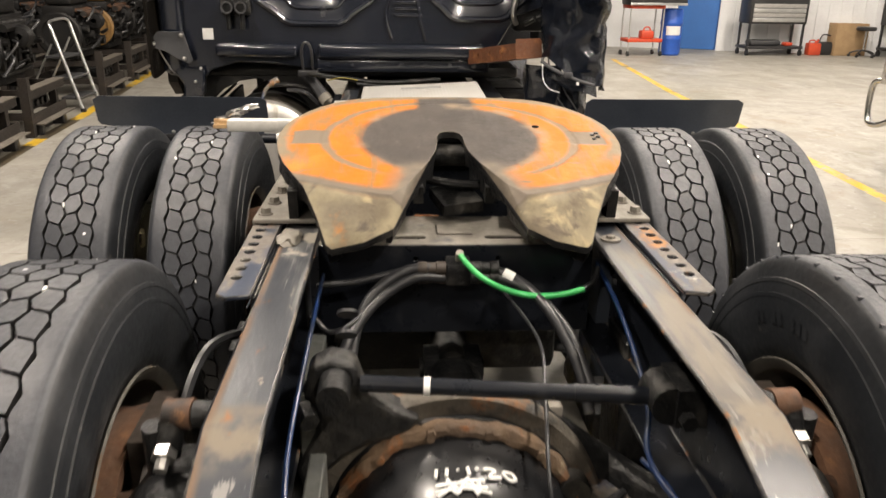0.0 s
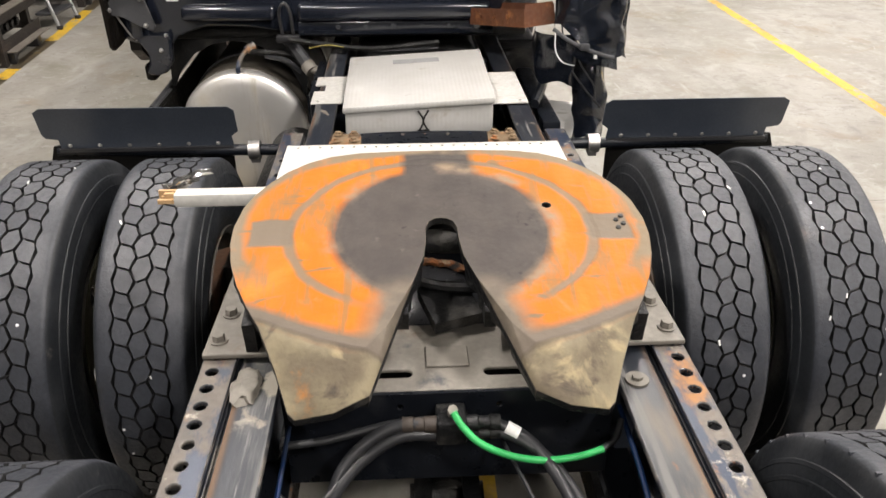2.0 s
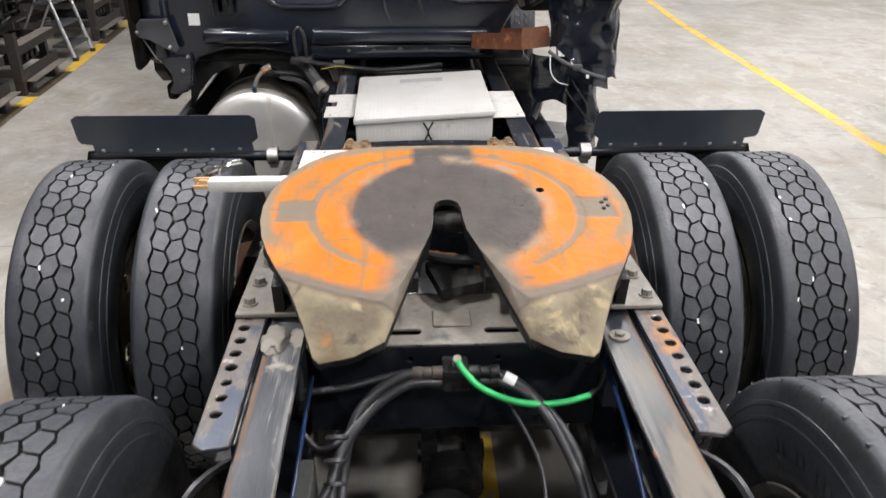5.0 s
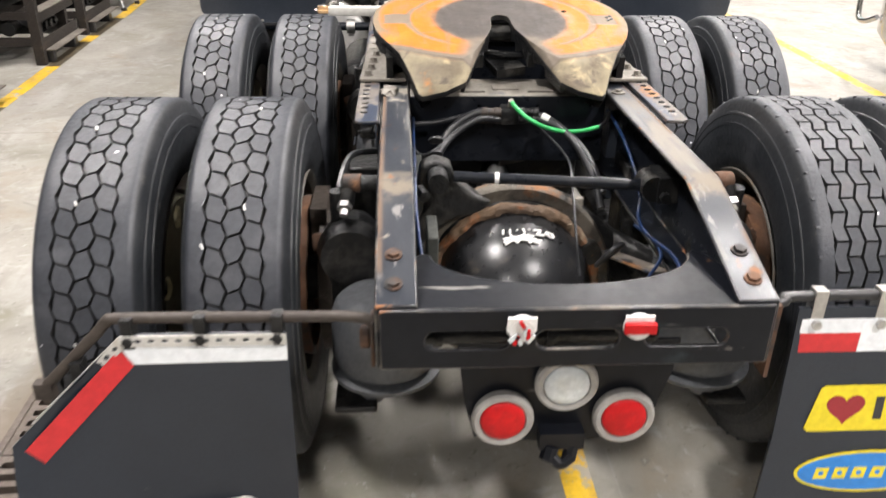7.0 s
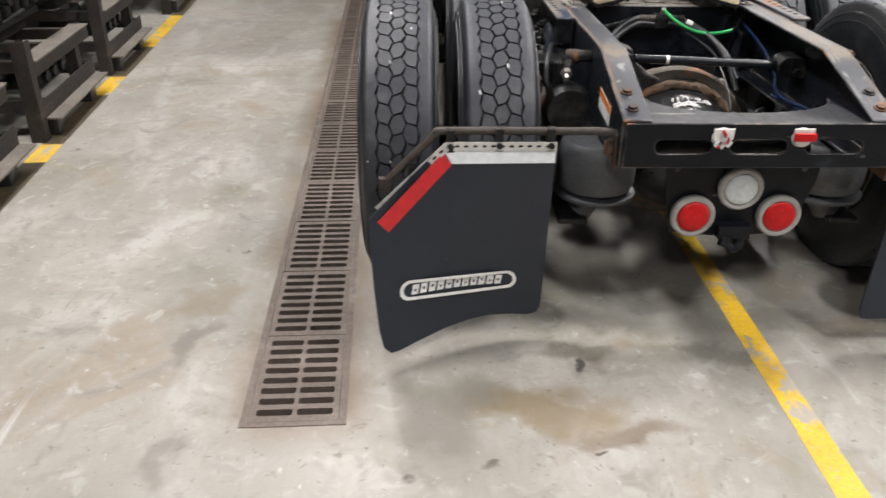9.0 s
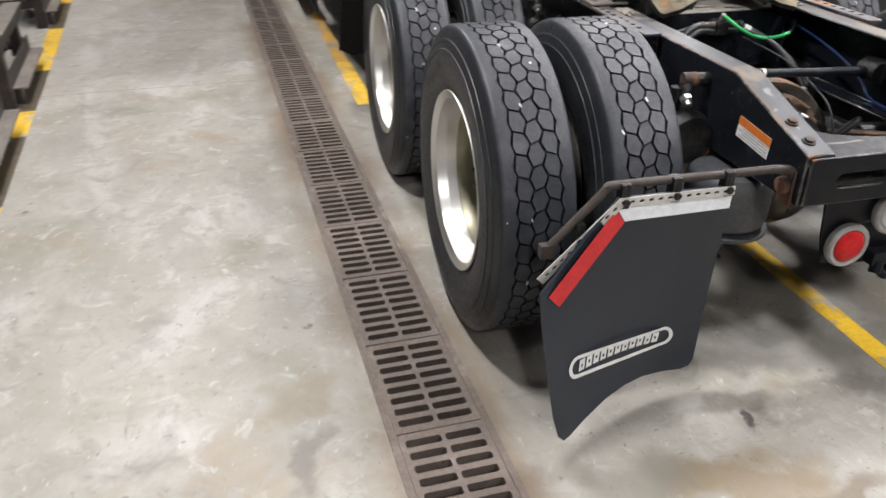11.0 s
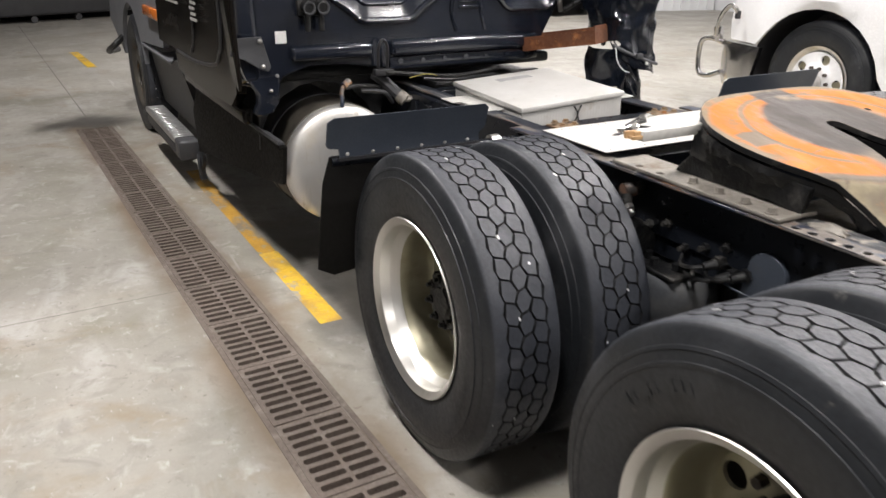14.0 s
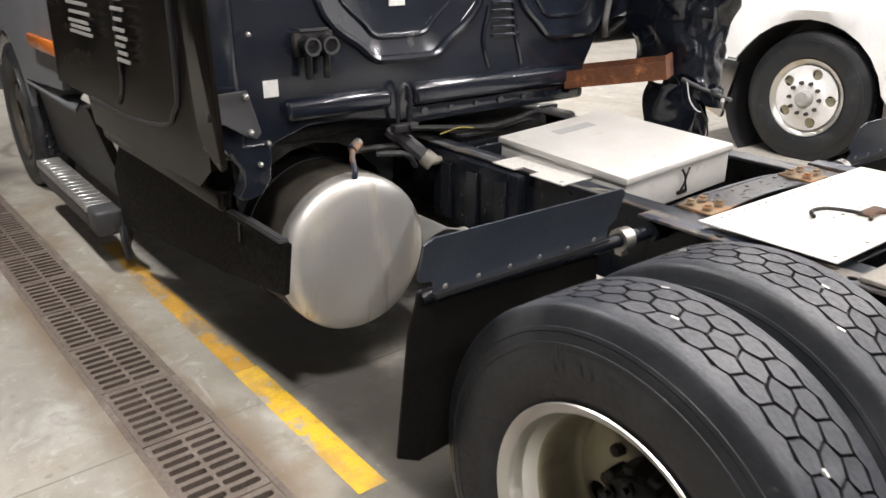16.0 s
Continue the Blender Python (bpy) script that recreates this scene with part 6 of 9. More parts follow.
add_cyl(bm, (-0.315, 0.02, 0.806), (-0.30, -0.02, 0.80), 0.018, seg=6)
part("rod_bushing", bm, greasy, rod)

# hoses: two large arcs, air lines
def hose(name, pts, r, mat, label, seg=10):
    bm = bmesh.new()
    add_tube(bm, pts, r, seg)
    return part(name, bm, mat, truck, label)


hose("air_hose", [(-0.03, 0.508, 0.888), (-0.12, 0.50, 0.886), (-0.20, 0.465, 0.842), (-0.238, 0.42, 0.775), (-0.252, 0.36, 0.70), (-0.258, 0.28, 0.66)], 0.0125, rubber_hose, "black rubber air hose")
hose("air_hose", [(-0.03, 0.503, 0.866), (-0.11, 0.492, 0.868), (-0.20, 0.45, 0.82), (-0.262, 0.38, 0.75), (-0.275, 0.30, 0.69)], 0.0125, rubber_hose, "black rubber air hose")
hose("air_hose", [(0.03, 0.508, 0.888), (0.10, 0.508, 0.876), (0.160, 0.482, 0.850), (0.205, 0.41, 0.815), (0.24, 0.35, 0.76), (0.260, 0.30, 0.713), (0.27, 0.24, 0.65)], 0.0125, rubber_hose, "black rubber air hose")
hose("air_hose", [(0.03, 0.503, 0.866), (0.11, 0.50, 0.862), (0.19, 0.455, 0.83), (0.25, 0.37, 0.77), (0.280, 0.27, 0.69)], 0.0120, rubber_hose, "black rubber air hose")
hose("air_hose", [(-0.262, 0.30, 0.78), (-0.30, 0.22, 0.74), (-0.27, 0.16, 0.72), (-0.245, 0.20, 0.78)], 0.010, rubber_hose, "black rubber hose loop")
hose("air_hose", [(-0.03, 0.512, 0.895), (-0.12, 0.52, 0.880), (-0.24, 0.51, 0.855), (-0.335, 0.50, 0.850)], 0.008, rubber_hose, "thin grey-black air line")
hose("air_hose", [(-0.333, 0.42, 0.80), (-0.30, 0.40, 0.775), (-0.25, 0.41, 0.79), (-0.20, 0.46, 0.83)], 0.007, rubber_hose, "thin black air line")
hose("green_air_line", [(0.003, 0.495, 0.925), (0.020, 0.472, 0.908), (0.053, 0.452, 0.883), (0.11, 0.447, 0.855), (0.174, 0.447, 0.840), (0.240, 0.452, 0.841), (0.294, 0.460, 0.851)], 0.0072, green_hose, "bright green air hose")
hose("air_hose", [(0.294, 0.460, 0.851), (0.32, 0.475, 0.865), (0.335, 0.50, 0.89)], 0.007, rubber_hose, "black hose end")
hose("blue_air_line", [(-0.322, 0.545, 0.86), (-0.325, 0.35, 0.845), (-0.326, 0.10, 0.83), (-0.327, -0.12, 0.80), (-0.315, -0.30, 0.74), (-0.30, -0.40, 0.70)], 0.005, blue_hose, "blue plastic air line", 8)
hose("blue_air_line", [(0.345, 0.55, 0.88), (0.347, 0.377, 0.855), (0.340, 0.20, 0.82), (0.330, 0.06, 0.775), (0.305, -0.03, 0.735), (0.31, -0.12, 0.722), (0.335, -0.24, 0.725), (0.330, -0.335, 0.715), (0.29, -0.38, 0.69)], 0.0055, blue_hose, "blue plastic air line", 8)
hose("blue_air_line", [(0.30, -0.02, 0.71), (0.325, -0.10, 0.705), (0.315, -0.22, 0.71), (0.26, -0.30, 0.69)], 0.005, blue_hose, "blue plastic air line", 8)
hose("brake_line", [(0.10, 0.52, 0.84), (0.16, 0.30, 0.80), (0.14, 0.10, 0.77), (0.12, -0.06, 0.72), (0.13, -0.12, 0.60)], 0.004, rubber_hose, "thin black cable", 6)
hose("brake_line", [(0.22, 0.0, 0.58), (0.26, -0.05, 0.66), (0.22, -0.10, 0.67), (0.19, -0.06, 0.60)], 0.008, rubber_hose, "small black hose loop", 8)
bm = bmesh.new()
soft_box(bm, (-0.030, 0.485, 0.850), (0.030, 0.5515, 0.905), 0.006)
manifold = part("air_manifold", bm, greasy, truck, "small dirty air manifold block with fittings")
for s in (-1, 1):
    for z in (0.888, 0.866):
        bm = bmesh.new()
        add_lathe(bm, [(s * 0.029, 0.0165), (s * 0.052, 0.0165), (s * 0.054, 0.0140), (s * 0.074, 0.0140), (s * 0.076, 0.0165), (s * 0.096, 0.0160), (s * 0.098, 0.0)], 10, "x", (0, 0.507, z))
        part("hose_fitting", bm, rack_steel if s < 0 else greasy, manifold)
bm = bmesh.new()
add_cyl(bm, (0.002, 0.515, 0.904), (0.002, 0.498, 0.930), 0.010, seg=8)
part("hose_fitting", bm, pad_steel, manifold)
bm = bmesh.new()
add_cyl(bm, (0.108, 0.5065, 0.8735), (0.132, 0.497, 0.8635), 0.0145, seg=12)
part("hose_tag", bm, white_sticker, truck, "white tag round the hose")
bm = bmesh.new()
for k in range(5):
    add_cyl(bm, (-0.262 + 0.002 * k, 0.23 + 0.03 * k, 0.70 + 0.035 * k), (-0.262 + 0.002 * k, 0.235 + 0.03 * k, 0.705 + 0.035 * k), 0.024, seg=10)
part("hose_clamp", bm, rubber_hose, truck)
# wide middle beam added to darken the void under the frame; two side arms
for lo, hi in (((-0.33, 0.86, 0.42), (0.33, 1.0, 0.70)), ((-0.50, 0.60, 0.33), (-0.38, 0.98, 0.43)), ((0.38, 0.60, 0.33), (0.50, 0.98, 0.43))):
    bm = bmesh.new()
    soft_box(bm, lo, hi, 0.03, 2)
    part("added_underframe_beam", bm, greasy, truck, "dark greasy beam added under the frame")
# spring brackets and fittings outside the rails
for s in (-1, 1):
    for by, top in ((0.70, 0.775), (1.98, 0.70)):
        bm = bmesh.new()
        ou = [(-0.035, -0.27), (0.115, -0.27)] + [(0.066 * math.cos(math.pi * k / 12), 0.060 * math.sin(math.pi * k / 12)) for k in range(13)]
        add_sheet(bm, ou, [], 0.075, lambda u, v, w: (s * (0.455 + w), by + u, top + v))
        add_box(bm, (s * 0.5295, by - 0.045, top - 0.052), (s * 0.534, by + 0.055, top - 0.046))
        bevelled(part("spring_bracket", bm, guard_plastic, truck, "dark blue-grey suspension bracket"), 0.010, 3)
    for k in range(6):
        bm = bmesh.new()
        y = 0.86 + 0.085 * k
        add_cyl(bm, (s * 0.437, y, 0.80 - 0.03 * (k % 3)), (s * 0.452, y, 0.80 - 0.03 * (k % 3)), 0.016, seg=6)
        add_cyl(bm, (s * 0.4525, y, 0.80 - 0.03 * (k % 3)), (s * 0.470, y, 0.80 - 0.03 * (k % 3)), 0.009, seg=8)
        part("bolt", bm, bolt_steel if k == 4 else greasy, truck)
    bm = bmesh.new()
    soft_box(bm, (s * 0.44, 0.98, 0.648), (s * 0.53, 1.19, 0.664), 0.004, 1)
    for dx, dy in ((0.47, 1.03), (0.50, 1.10), (0.47, 1.16)):
        add_cyl(bm, (s * dx, dy, 0.665), (s * dx, dy, 0.69), 0.016, seg=6)
    part("spring_top_plate", bm, greasy, truck, "greasy plate over the air spring")
    for k in range(3):
        bm = bmesh.new()
        y, z = 0.765 + 0.055 * k, 0.745 - 0.022 * (k % 2)
        add_cyl(bm, (s * 0.437, y, z), (s * 0.465, y, z), 0.022, seg=6)
        add_cyl(bm, (s * 0.4655, y, z), (s * 0.505, y + 0.015, z - 0.008), 0.016, 0.013, seg=10)
        add_tube(bm, [(s * 0.505, y + 0.015, z - 0.008), (s * 0.520, y + 0.05, z - 0.02), (s * 0.49, y + 0.12, z - 0.04), (s * 0.445, y + 0.16, z - 0.03)], 0.007, 6)
        part("hose_fitting", bm, greasy, truck, "greasy brass hose fitting with its short black hose")
# bent bare support and valve on the right, plate on the left
bm = bmesh.new()
add_box(bm, (-0.03, -0.20, -0.004), (0.03, 0.20, 0.004), 0, Matrix.Translation((0.285, -0.02, 0.60)) @ Matrix.Rotation(radians(-16), 4, "X") @ Matrix.Rotation(radians(12), 4, "Z"))
bevelled(part("bent_strap", bm, rust_bracket, truck, "bare tan steel strap"), 0.002)
bm = bmesh.new()
soft_box(bm, (0.15, 0.12, 0.52), (0.26, 0.22, 0.62), 0.02, 3)
add_cyl(bm, (0.15, 0.16, 0.57), (0.12, 0.16, 0.57), 0.04, seg=14)
add_cyl(bm, (0.20, 0.12, 0.58), (0.20, 0.05, 0.58), 0.035, seg=14)
part("relay_valve", bm, greasy, truck, "greasy brake relay valve")
bm = bmesh.new()
add_box(bm, (-0.333, 0.08, 0.60), (-0.30, 0.34, 0.80))
add_box(bm, (-0.30, -0.20, 0.62), (-0.27, -0.05, 0.76))
for k in range(5):
    add_cyl(bm, (-0.30, 0.12 + 0.045 * k, 0.64 + 0.02 * (k % 2)), (-0.285, 0.12 + 0.045 * k, 0.64 + 0.02 * (k % 2)), 0.011, seg=6)
bevelled(part("gusset_plate", bm, dusty_plate, truck, "dusty grey-green gusset plate"), 0.004)
bm = bmesh.new()
ou = [(0.0, 0.0), (0.10, 0.02), (0.17, 0.09), (0.18, 0.13), (0.10, 0.07), (0.02, 0.05)]
add_sheet(bm, ou, [], 0.02, lambda u, v, w: (0.0 + u, 0.72 - w, 0.62 + v))
part("heat_shield", bm, pad_steel, truck, "pale curved bracket below the crossmember")
bm = bmesh.new()
soft_box(bm, (0.148, 0.14, 0.60), (0.200, 0.20, 0.685), 0.012, 2)
soft_box(bm, (0.158, 0.15, 0.680), (0.190, 0.18, 0.722), 0.008, 2)
part("breather_block", bm, pad_steel, truck, "dusty tan-green block on the axle")
# left rail sticker
bm = bmesh.new()
slope = Matrix.Translation((-0.4265, -0.315, 0.76)) @ Matrix.Rotation(radians(6), 4, "X")
add_box(bm, (-0.0005, -0.165, 0.0), (0.0005, 0.0, 0.066), 0, slope)
sticker = part("warning_sticker", bm, white_sticker, truck, "orange and white warning sticker on the rail")
bm = bmesh.new()
add_box(bm, (-0.0012, -0.165, 0.040), (-0.0006, 0.0, 0.066), 0, slope)
part("orange_band", bm, orange_sticker, sticker)
for k in range(4):
    bm = bmesh.new()
    add_box(bm, (-0.0012, -0.158, 0.006 + 0.009 * k), (-0.0006, -0.008 - 0.02 * (k % 2), 0.0085 + 0.009 * k), 0, slope)
    part("print_bar", bm, grey_print, sticker)


# ---- mud flaps and their hangers ----
def flap_y(z):
    return -0.598 - 0.075 * (1 - z / 0.735) ** 1.2 if z < 0.735 else -0.598


bm = bmesh.new()
left_flap = [(-0.612, 0.735), (-0.955, 0.735), (-1.192, 0.512), (-1.192, 0.44), (-1.182, 0.30), (-1.166, 0.16), (-1.152, 0.105), (-1.130, 0.080), (-1.105, 0.076), (-1.05, 0.082), (-0.95, 0.097), (-0.87, 0.106), (-0.80, 0.110), (-0.72, 0.107), (-0.665, 0.104), (-0.638, 0.112), (-0.624, 0.135), (-0.618, 0.30)]
grid = [(-0.64 - 0.030 * i, 0.10 + 0.035 * j) for i in range(18) for j in range(18)]
grid = [p for p in grid if inside(p, left_flap) and min((p[0] - a) ** 2 + (p[1] - b) ** 2 for a, b in left_flap) > 0.0008]


def bent_y(u, v):
    """The hanging flap curls backwards towards its outer lower corner."""
    d = max(0.0, (0.735 - v) / 0.7)
    lift = 0.015 * math.exp(-((d - 0.66) / 0.34) ** 2)
    return -0.598 + lift - 0.92 * d * max(0.0, -u - 0.72) ** 1.7


def flap_shape(u, v, w):
    return (u, bent_y(u, v) + w, v)


add_sheet(bm, left_flap[::-1], [], 0.009, flap_shape, grid)
bm2 = bmesh.new()
add_tube(bm2, [(-0.425, -0.60, 0.70), (-0.43, -0.605, 0.755), (-0.47, -0.60, 0.768), (-0.60, -0.592, 0.766), (-0.95, -0.588, 0.766), (-0.985, -0.588, 0.758), (-1.02, -0.588, 0.722), (-1.150, -0.588, 0.590)], 0.0125, 10, True, 6)
add_box(bm2, (-1.165, -0.60, 0.570), (-1.125, -0.575, 0.610))
hanger_l = part("flap_hanger", bm2, rack_steel, truck, "rusty bent mud flap hanger bar")
bm2 = bmesh.new()
add_box(bm2, (-0.435, -0.625, 0.655), (-0.426, -0.565, 0.765))
add_lathe(bm2, [(-0.437, 0.0), (-0.437, 0.026), (-0.458, 0.024), (-0.460, 0.0)], 18, "x", (0, -0.595, 0.715))
bevelled(part("hanger_socket", bm2, rusty, hanger_l, "dark rusty hanger socket"), 0.004)
flap = part("mud_flap", bm, flap_rubber, hanger_l, "black rubber mud flap with angled corner")
# slotted metal strip along the top
bm = bmesh.new()
add_sheet(bm, [(-0.960, 0.712), (-0.612, 0.712), (-0.612, 0.738), (-0.955, 0.738)], [slot(-0.64 - 0.028 * k, 0.725, 0.009, 0.0045, 2) for k in range(12)], 0.004, lambda u, v, w: (u, -0.612 + w, v))
c45 = Matrix.Translation((-0.957, 0, 0.738)) @ Matrix.Rotation(radians(-44.6), 4, "Y")


def slant(u, v, w):
    return c45 @ V((-u, -0.6125 + w, -v))


add_sheet(bm, [(0.0, 0.0), (0.31, 0.0), (0.31, 0.026), (0.012, 0.026)], [slot(0.03 + 0.028 * k, 0.013, 0.009, 0.0045, 2) for k in range(10)], 0.004, slant)
strip = part("slotted_strip", bm, white_paint, flap, "white slotted metal strip")
for x, z in ((-0.63, 0.728), (-0.79, 0.728), (-0.94, 0.724), (-1.06, 0.620)):
    bm = bmesh.new()
    add_cyl(bm, (x, -0.615, z), (x, -0.624, z), 0.011, seg=6)
    add_box(bm, (x - 0.012, -0.613, z - 0.02), (x + 0.012, -0.578, z + 0.05))
    part("clip_bolt", bm, greasy, strip)
bm = bmesh.new()
add_sheet(bm, [(-0.936, 0.668), (-0.614, 0.668), (-0.613, 0.711), (-0.962, 0.711)], [], 0.001, lambda u, v, w: (u, bent_y(u, v) - 0.0108 + w, v))
part("white_tape", bm, white_tape, flap, "white reflective tape")
bm = bmesh.new()
add_sheet(bm, [(-0.962, 0.705), (-1.168, 0.500), (-1.134, 0.464), (-0.936, 0.665)], [], 0.001, lambda u, v, w: (u, bent_y(u, v) - 0.0108 + w, v))
part("red_tape", bm, red_tape, flap, "red reflective tape")
# badge: a bent white oval ring with plain bars
bm = bmesh.new()
bx, bz, bl, bh = -0.906, 0.253, 0.195, 0.033


def badge(u, v, w):
    x, z = bx + u, bz + v - 0.058 * u
    return (x, bent_y(x, z) - 0.0112 + w, z)


add_sheet(bm, slot(0, 0, bl, bh, 8), [slot(0, 0, bl - 0.012, bh - 0.010, 8)], 0.0012, badge)
for k in range(11):
    u = -0.158 + 0.0278 * k
    add_sheet(bm, [(u, -0.016), (u + 0.021, -0.016), (u + 0.026, 0.016), (u + 0.005, 0.016)], [circle(u + 0.013, 0.003 * (k % 3 - 1), 0.0045, 0.006, 6)], 0.0012, badge)
part("badge", bm, white_sticker, flap, "white oval badge with plain bars")

bm = bmesh.new()
right_flap = [(0.492, 0.775), (1.10, 0.775), (1.12, 0.14), (0.50, 0.120), (0.470, 0.122), (0.460, 0.150), (0.468, 0.24), (0.487, 0.45)]
grid = [(0.53 + 0.08 * i, 0.18 + 0.08 * j) for i in range(7) for j in range(7)]
add_sheet(bm, right_flap, [], 0.009, lambda u, v, w: (u, flap_y(v) + w, v), grid)
bm2 = bmesh.new()
add_tube(bm2, [(0.42, -0.60, 0.72), (0.43, -0.605, 0.775), (0.46, -0.60, 0.790), (0.52, -0.592, 0.797), (1.14, -0.588, 0.797)], 0.0125, 10)
hanger_r = part("flap_hanger", bm2, chest_black, truck, "bent mud flap hanger bar")
bm2 = bmesh.new()
add_box(bm2, (0.426, -0.64, 0.62), (0.435, -0.55, 0.80))
part("hanger_socket", bm2, rusty, hanger_r, "rusty hanger socket")
rflap = part("mud_flap", bm, flap_rubber, hanger_r, "black rubber mud flap with colourful stickers")
on_flap = lambda u, v, w: (u, flap_y(v) - 0.0105 + w, v)
bm = bmesh.new()
add_sheet(bm, [(0.500, 0.665), (0.640, 0.665), (0.643, 0.712), (0.502, 0.712)], [], 0.001, on_flap)
part("red_tape", bm, red_tape, rflap, "red reflective tape")
bm = bmesh.new()
add_sheet(bm, [(0.641, 0.665), (1.09, 0.665), (1.09, 0.748), (0.504, 0.748), (0.502, 0.7125), (0.6432, 0.7125)], [], 0.001, on_flap)
part("white_tape", bm, white_tape, rflap, "white reflective tape")
bm = bmesh.new()
add_sheet(bm, [(0.565, 0.458), (0.895, 0.458), (0.905, 0.468), (0.905, 0.568), (0.895, 0.578), (0.590, 0.578), (0.580, 0.570), (0.556, 0.468)], [], 0.001, on_flap)
yl = part("yellow_sticker", bm, yellow_sticker, rflap, "yellow sticker with a red heart and plain bars")
bm = bmesh.new()
heart = [(0.645 + 0.0030 * 16 * math.sin(a) ** 3 * 0.95, 0.520 + 0.0027 * (13 * math.cos(a) - 5 * math.cos(2 * a) - 2 * math.cos(3 * a) - math.cos(4 * a))) for a in (2 * math.pi * k / 28 for k in range(28))]
add_sheet(bm, heart[::-1], [], 0.0008, lambda u, v, w: (u, flap_y(v) - 0.0118 + w, v))
part("heart", bm, dark_red, yl)
for k, (x0, x1) in enumerate(((0.715, 0.735), (0.750, 0.785), (0.800, 0.830), (0.845, 0.880))):
    bm = bmesh.new()
    add_sheet(bm, [(x0, 0.488), (x1, 0.488), (x1, 0.512 + 0.035 * (k == 0)), (x0, 0.512 + 0.035 * (k == 0))], [], 0.0008, lambda u, v, w: (u, flap_y(v) - 0.0118 + w, v))
    part("print_bar", bm, chest_black, yl)
bm = bmesh.new()
add_sheet(bm, circle(0.735, 0.345, 0.182, 0.058, 32), [], 0.001, on_flap)
bl_ = part("blue_sticker", bm, yellow_sticker, rflap, "blue oval sticker with yellow rim and plain bars")
bm = bmesh.new()
add_sheet(bm, circle(0.735, 0.345, 0.174, 0.051, 32), [], 0.0008, lambda u, v, w: (u, flap_y(v) - 0.0118 + w, v))
part("sticker_face", bm, blue_sticker, bl_)
for k in range(6):
    x0 = 0.600 + 0.046 * k
    bm = bmesh.new()
    add_sheet(bm, [(x0, 0.328), (x0 + 0.032, 0.328), (x0 + 0.038, 0.358), (x0 + 0.006, 0.358)], [circle(x0 + 0.019, 0.343, 0.007, n=8)], 0.0006, lambda u, v, w: (u, flap_y(v) - 0.0128 + w, v))
    part("print_bar", bm, yellow_sticker, bl_)
for x in (0.535, 0.68, 0.85, 1.02):
    bm = bmesh.new()
    add_cyl(bm, (x, -0.609, 0.735), (x, -0.619, 0.735), 0.011, seg=6)
    add_box(bm, (x - 0.014, -0.6085, 0.715), (x + 0.014, -0.579, 0.815))
    part("clip_bolt", bm, bolt_steel, rflap)

# quarter fenders in front of the drive wheels
for s in (-1, 1):
    x0, x1 = (0.655, 1.325) if s < 0 else (0.630, 1.285)
    bm = bmesh.new()
    pts = [(x0 + 0.02, 0.0), (x1 - 0.055, 0.0), (x1 - 0.05, 0.045), (x1 - 0.01, 0.05), (x1, 0.065), (x1, 0.165), (x1 - 0.025, 0.185), (x0 + 0.02, 0.185), (x0, 0.165), (x0, 0.07), (x0 + 0.025, 0.05)]
    ext = [(x0 + 0.05 + i * (x1 - x0 - 0.12) / 6, 0.02 + 0.0295 * j) for i in range(7) for j in range(6)]
    ext = [p for p in ext if inside(p, pts) and min((p[0] - a) ** 2 + (p[1] - b) ** 2 for a, b in pts) > 0.0002]

    def guard(u, v, w):
        a = v / 0.185
        return (s * u, 1.970 - 0.045 * a ** 1.3 + w, 0.912 + v * (1.0 - 0.10 * a) + 0.006 * math.sin(u * 5))

    add_sheet(bm, pts, [], 0.006, guard, ext)
    gd = part("quarter_fender", bm, guard_plastic, truck, "black plastic quarter fender on a tube")
    for k in range(6):
        x = x0 + 0.075 + k * (x1 - x0 - 0.16) / 5
        bm = bmesh.new()
        add_lathe(bm, [(1.966, 0.0095), (1.960, 0.008), (1.957, 0.0005)], 10, "y", (s * x, 0, 0.934))
        part("bolt", bm, bolt_steel, gd, "shiny round bolt head")
    bm = bmesh.new()
    low = [(x0 + 0.03, 0.0), (x1 - 0.02, 0.0), (x1 + 0.012, -0.10), (x1 + 0.045, -0.44), (x1 - 0.02, -0.475), (x0 + 0.05, -0.40), (x0 + 0.03, -0.30)]
    add_sheet(bm, low[::-1], [], 0.007, lambda u, v, w: (s * u, 1.985 + 0.10 * min(0, v + 0.1) ** 2 + 0.012 * math.sin(u * 9) * -v + w, 0.925 + v))
    part("lower_flap", bm, skirt_black, gd, "hanging black rubber flap")
    bm = bmesh.new()
    add_cyl(bm, (s * 0.427, 1.955, 0.905), (s * (x1 - 0.03), 1.990, 0.905), 0.020, seg=14)
    add_cyl(bm, (s * 0.427, 1.955, 0.905), (s * 0.50, 1.957, 0.905), 0.032, seg=14)
    tube = part("fender_tube", bm, black_frame, gd)
    bm = bmesh.new()
    add_lathe(bm, [(s * 0.585, 0.021), (s * 0.585, 0.034), (s * 0.625, 0.034), (s * 0.625, 0.021)], 18, "x", (0, 1.963, 0.905))
    add_box(bm, (s * 0.59, 1.95, 0.86), (s * 0.62, 1.975, 0.885))
    part("clamp", bm, bolt_steel, tube, "pale metal clamp")
    bm = bmesh.new()
    add_box(bm, (s * (x0 + 0.02), 1.950, 0.912), (s * (x1 - 0.05), 1.964, 0.9235))
    part("strip", bm, chest_black, gd)

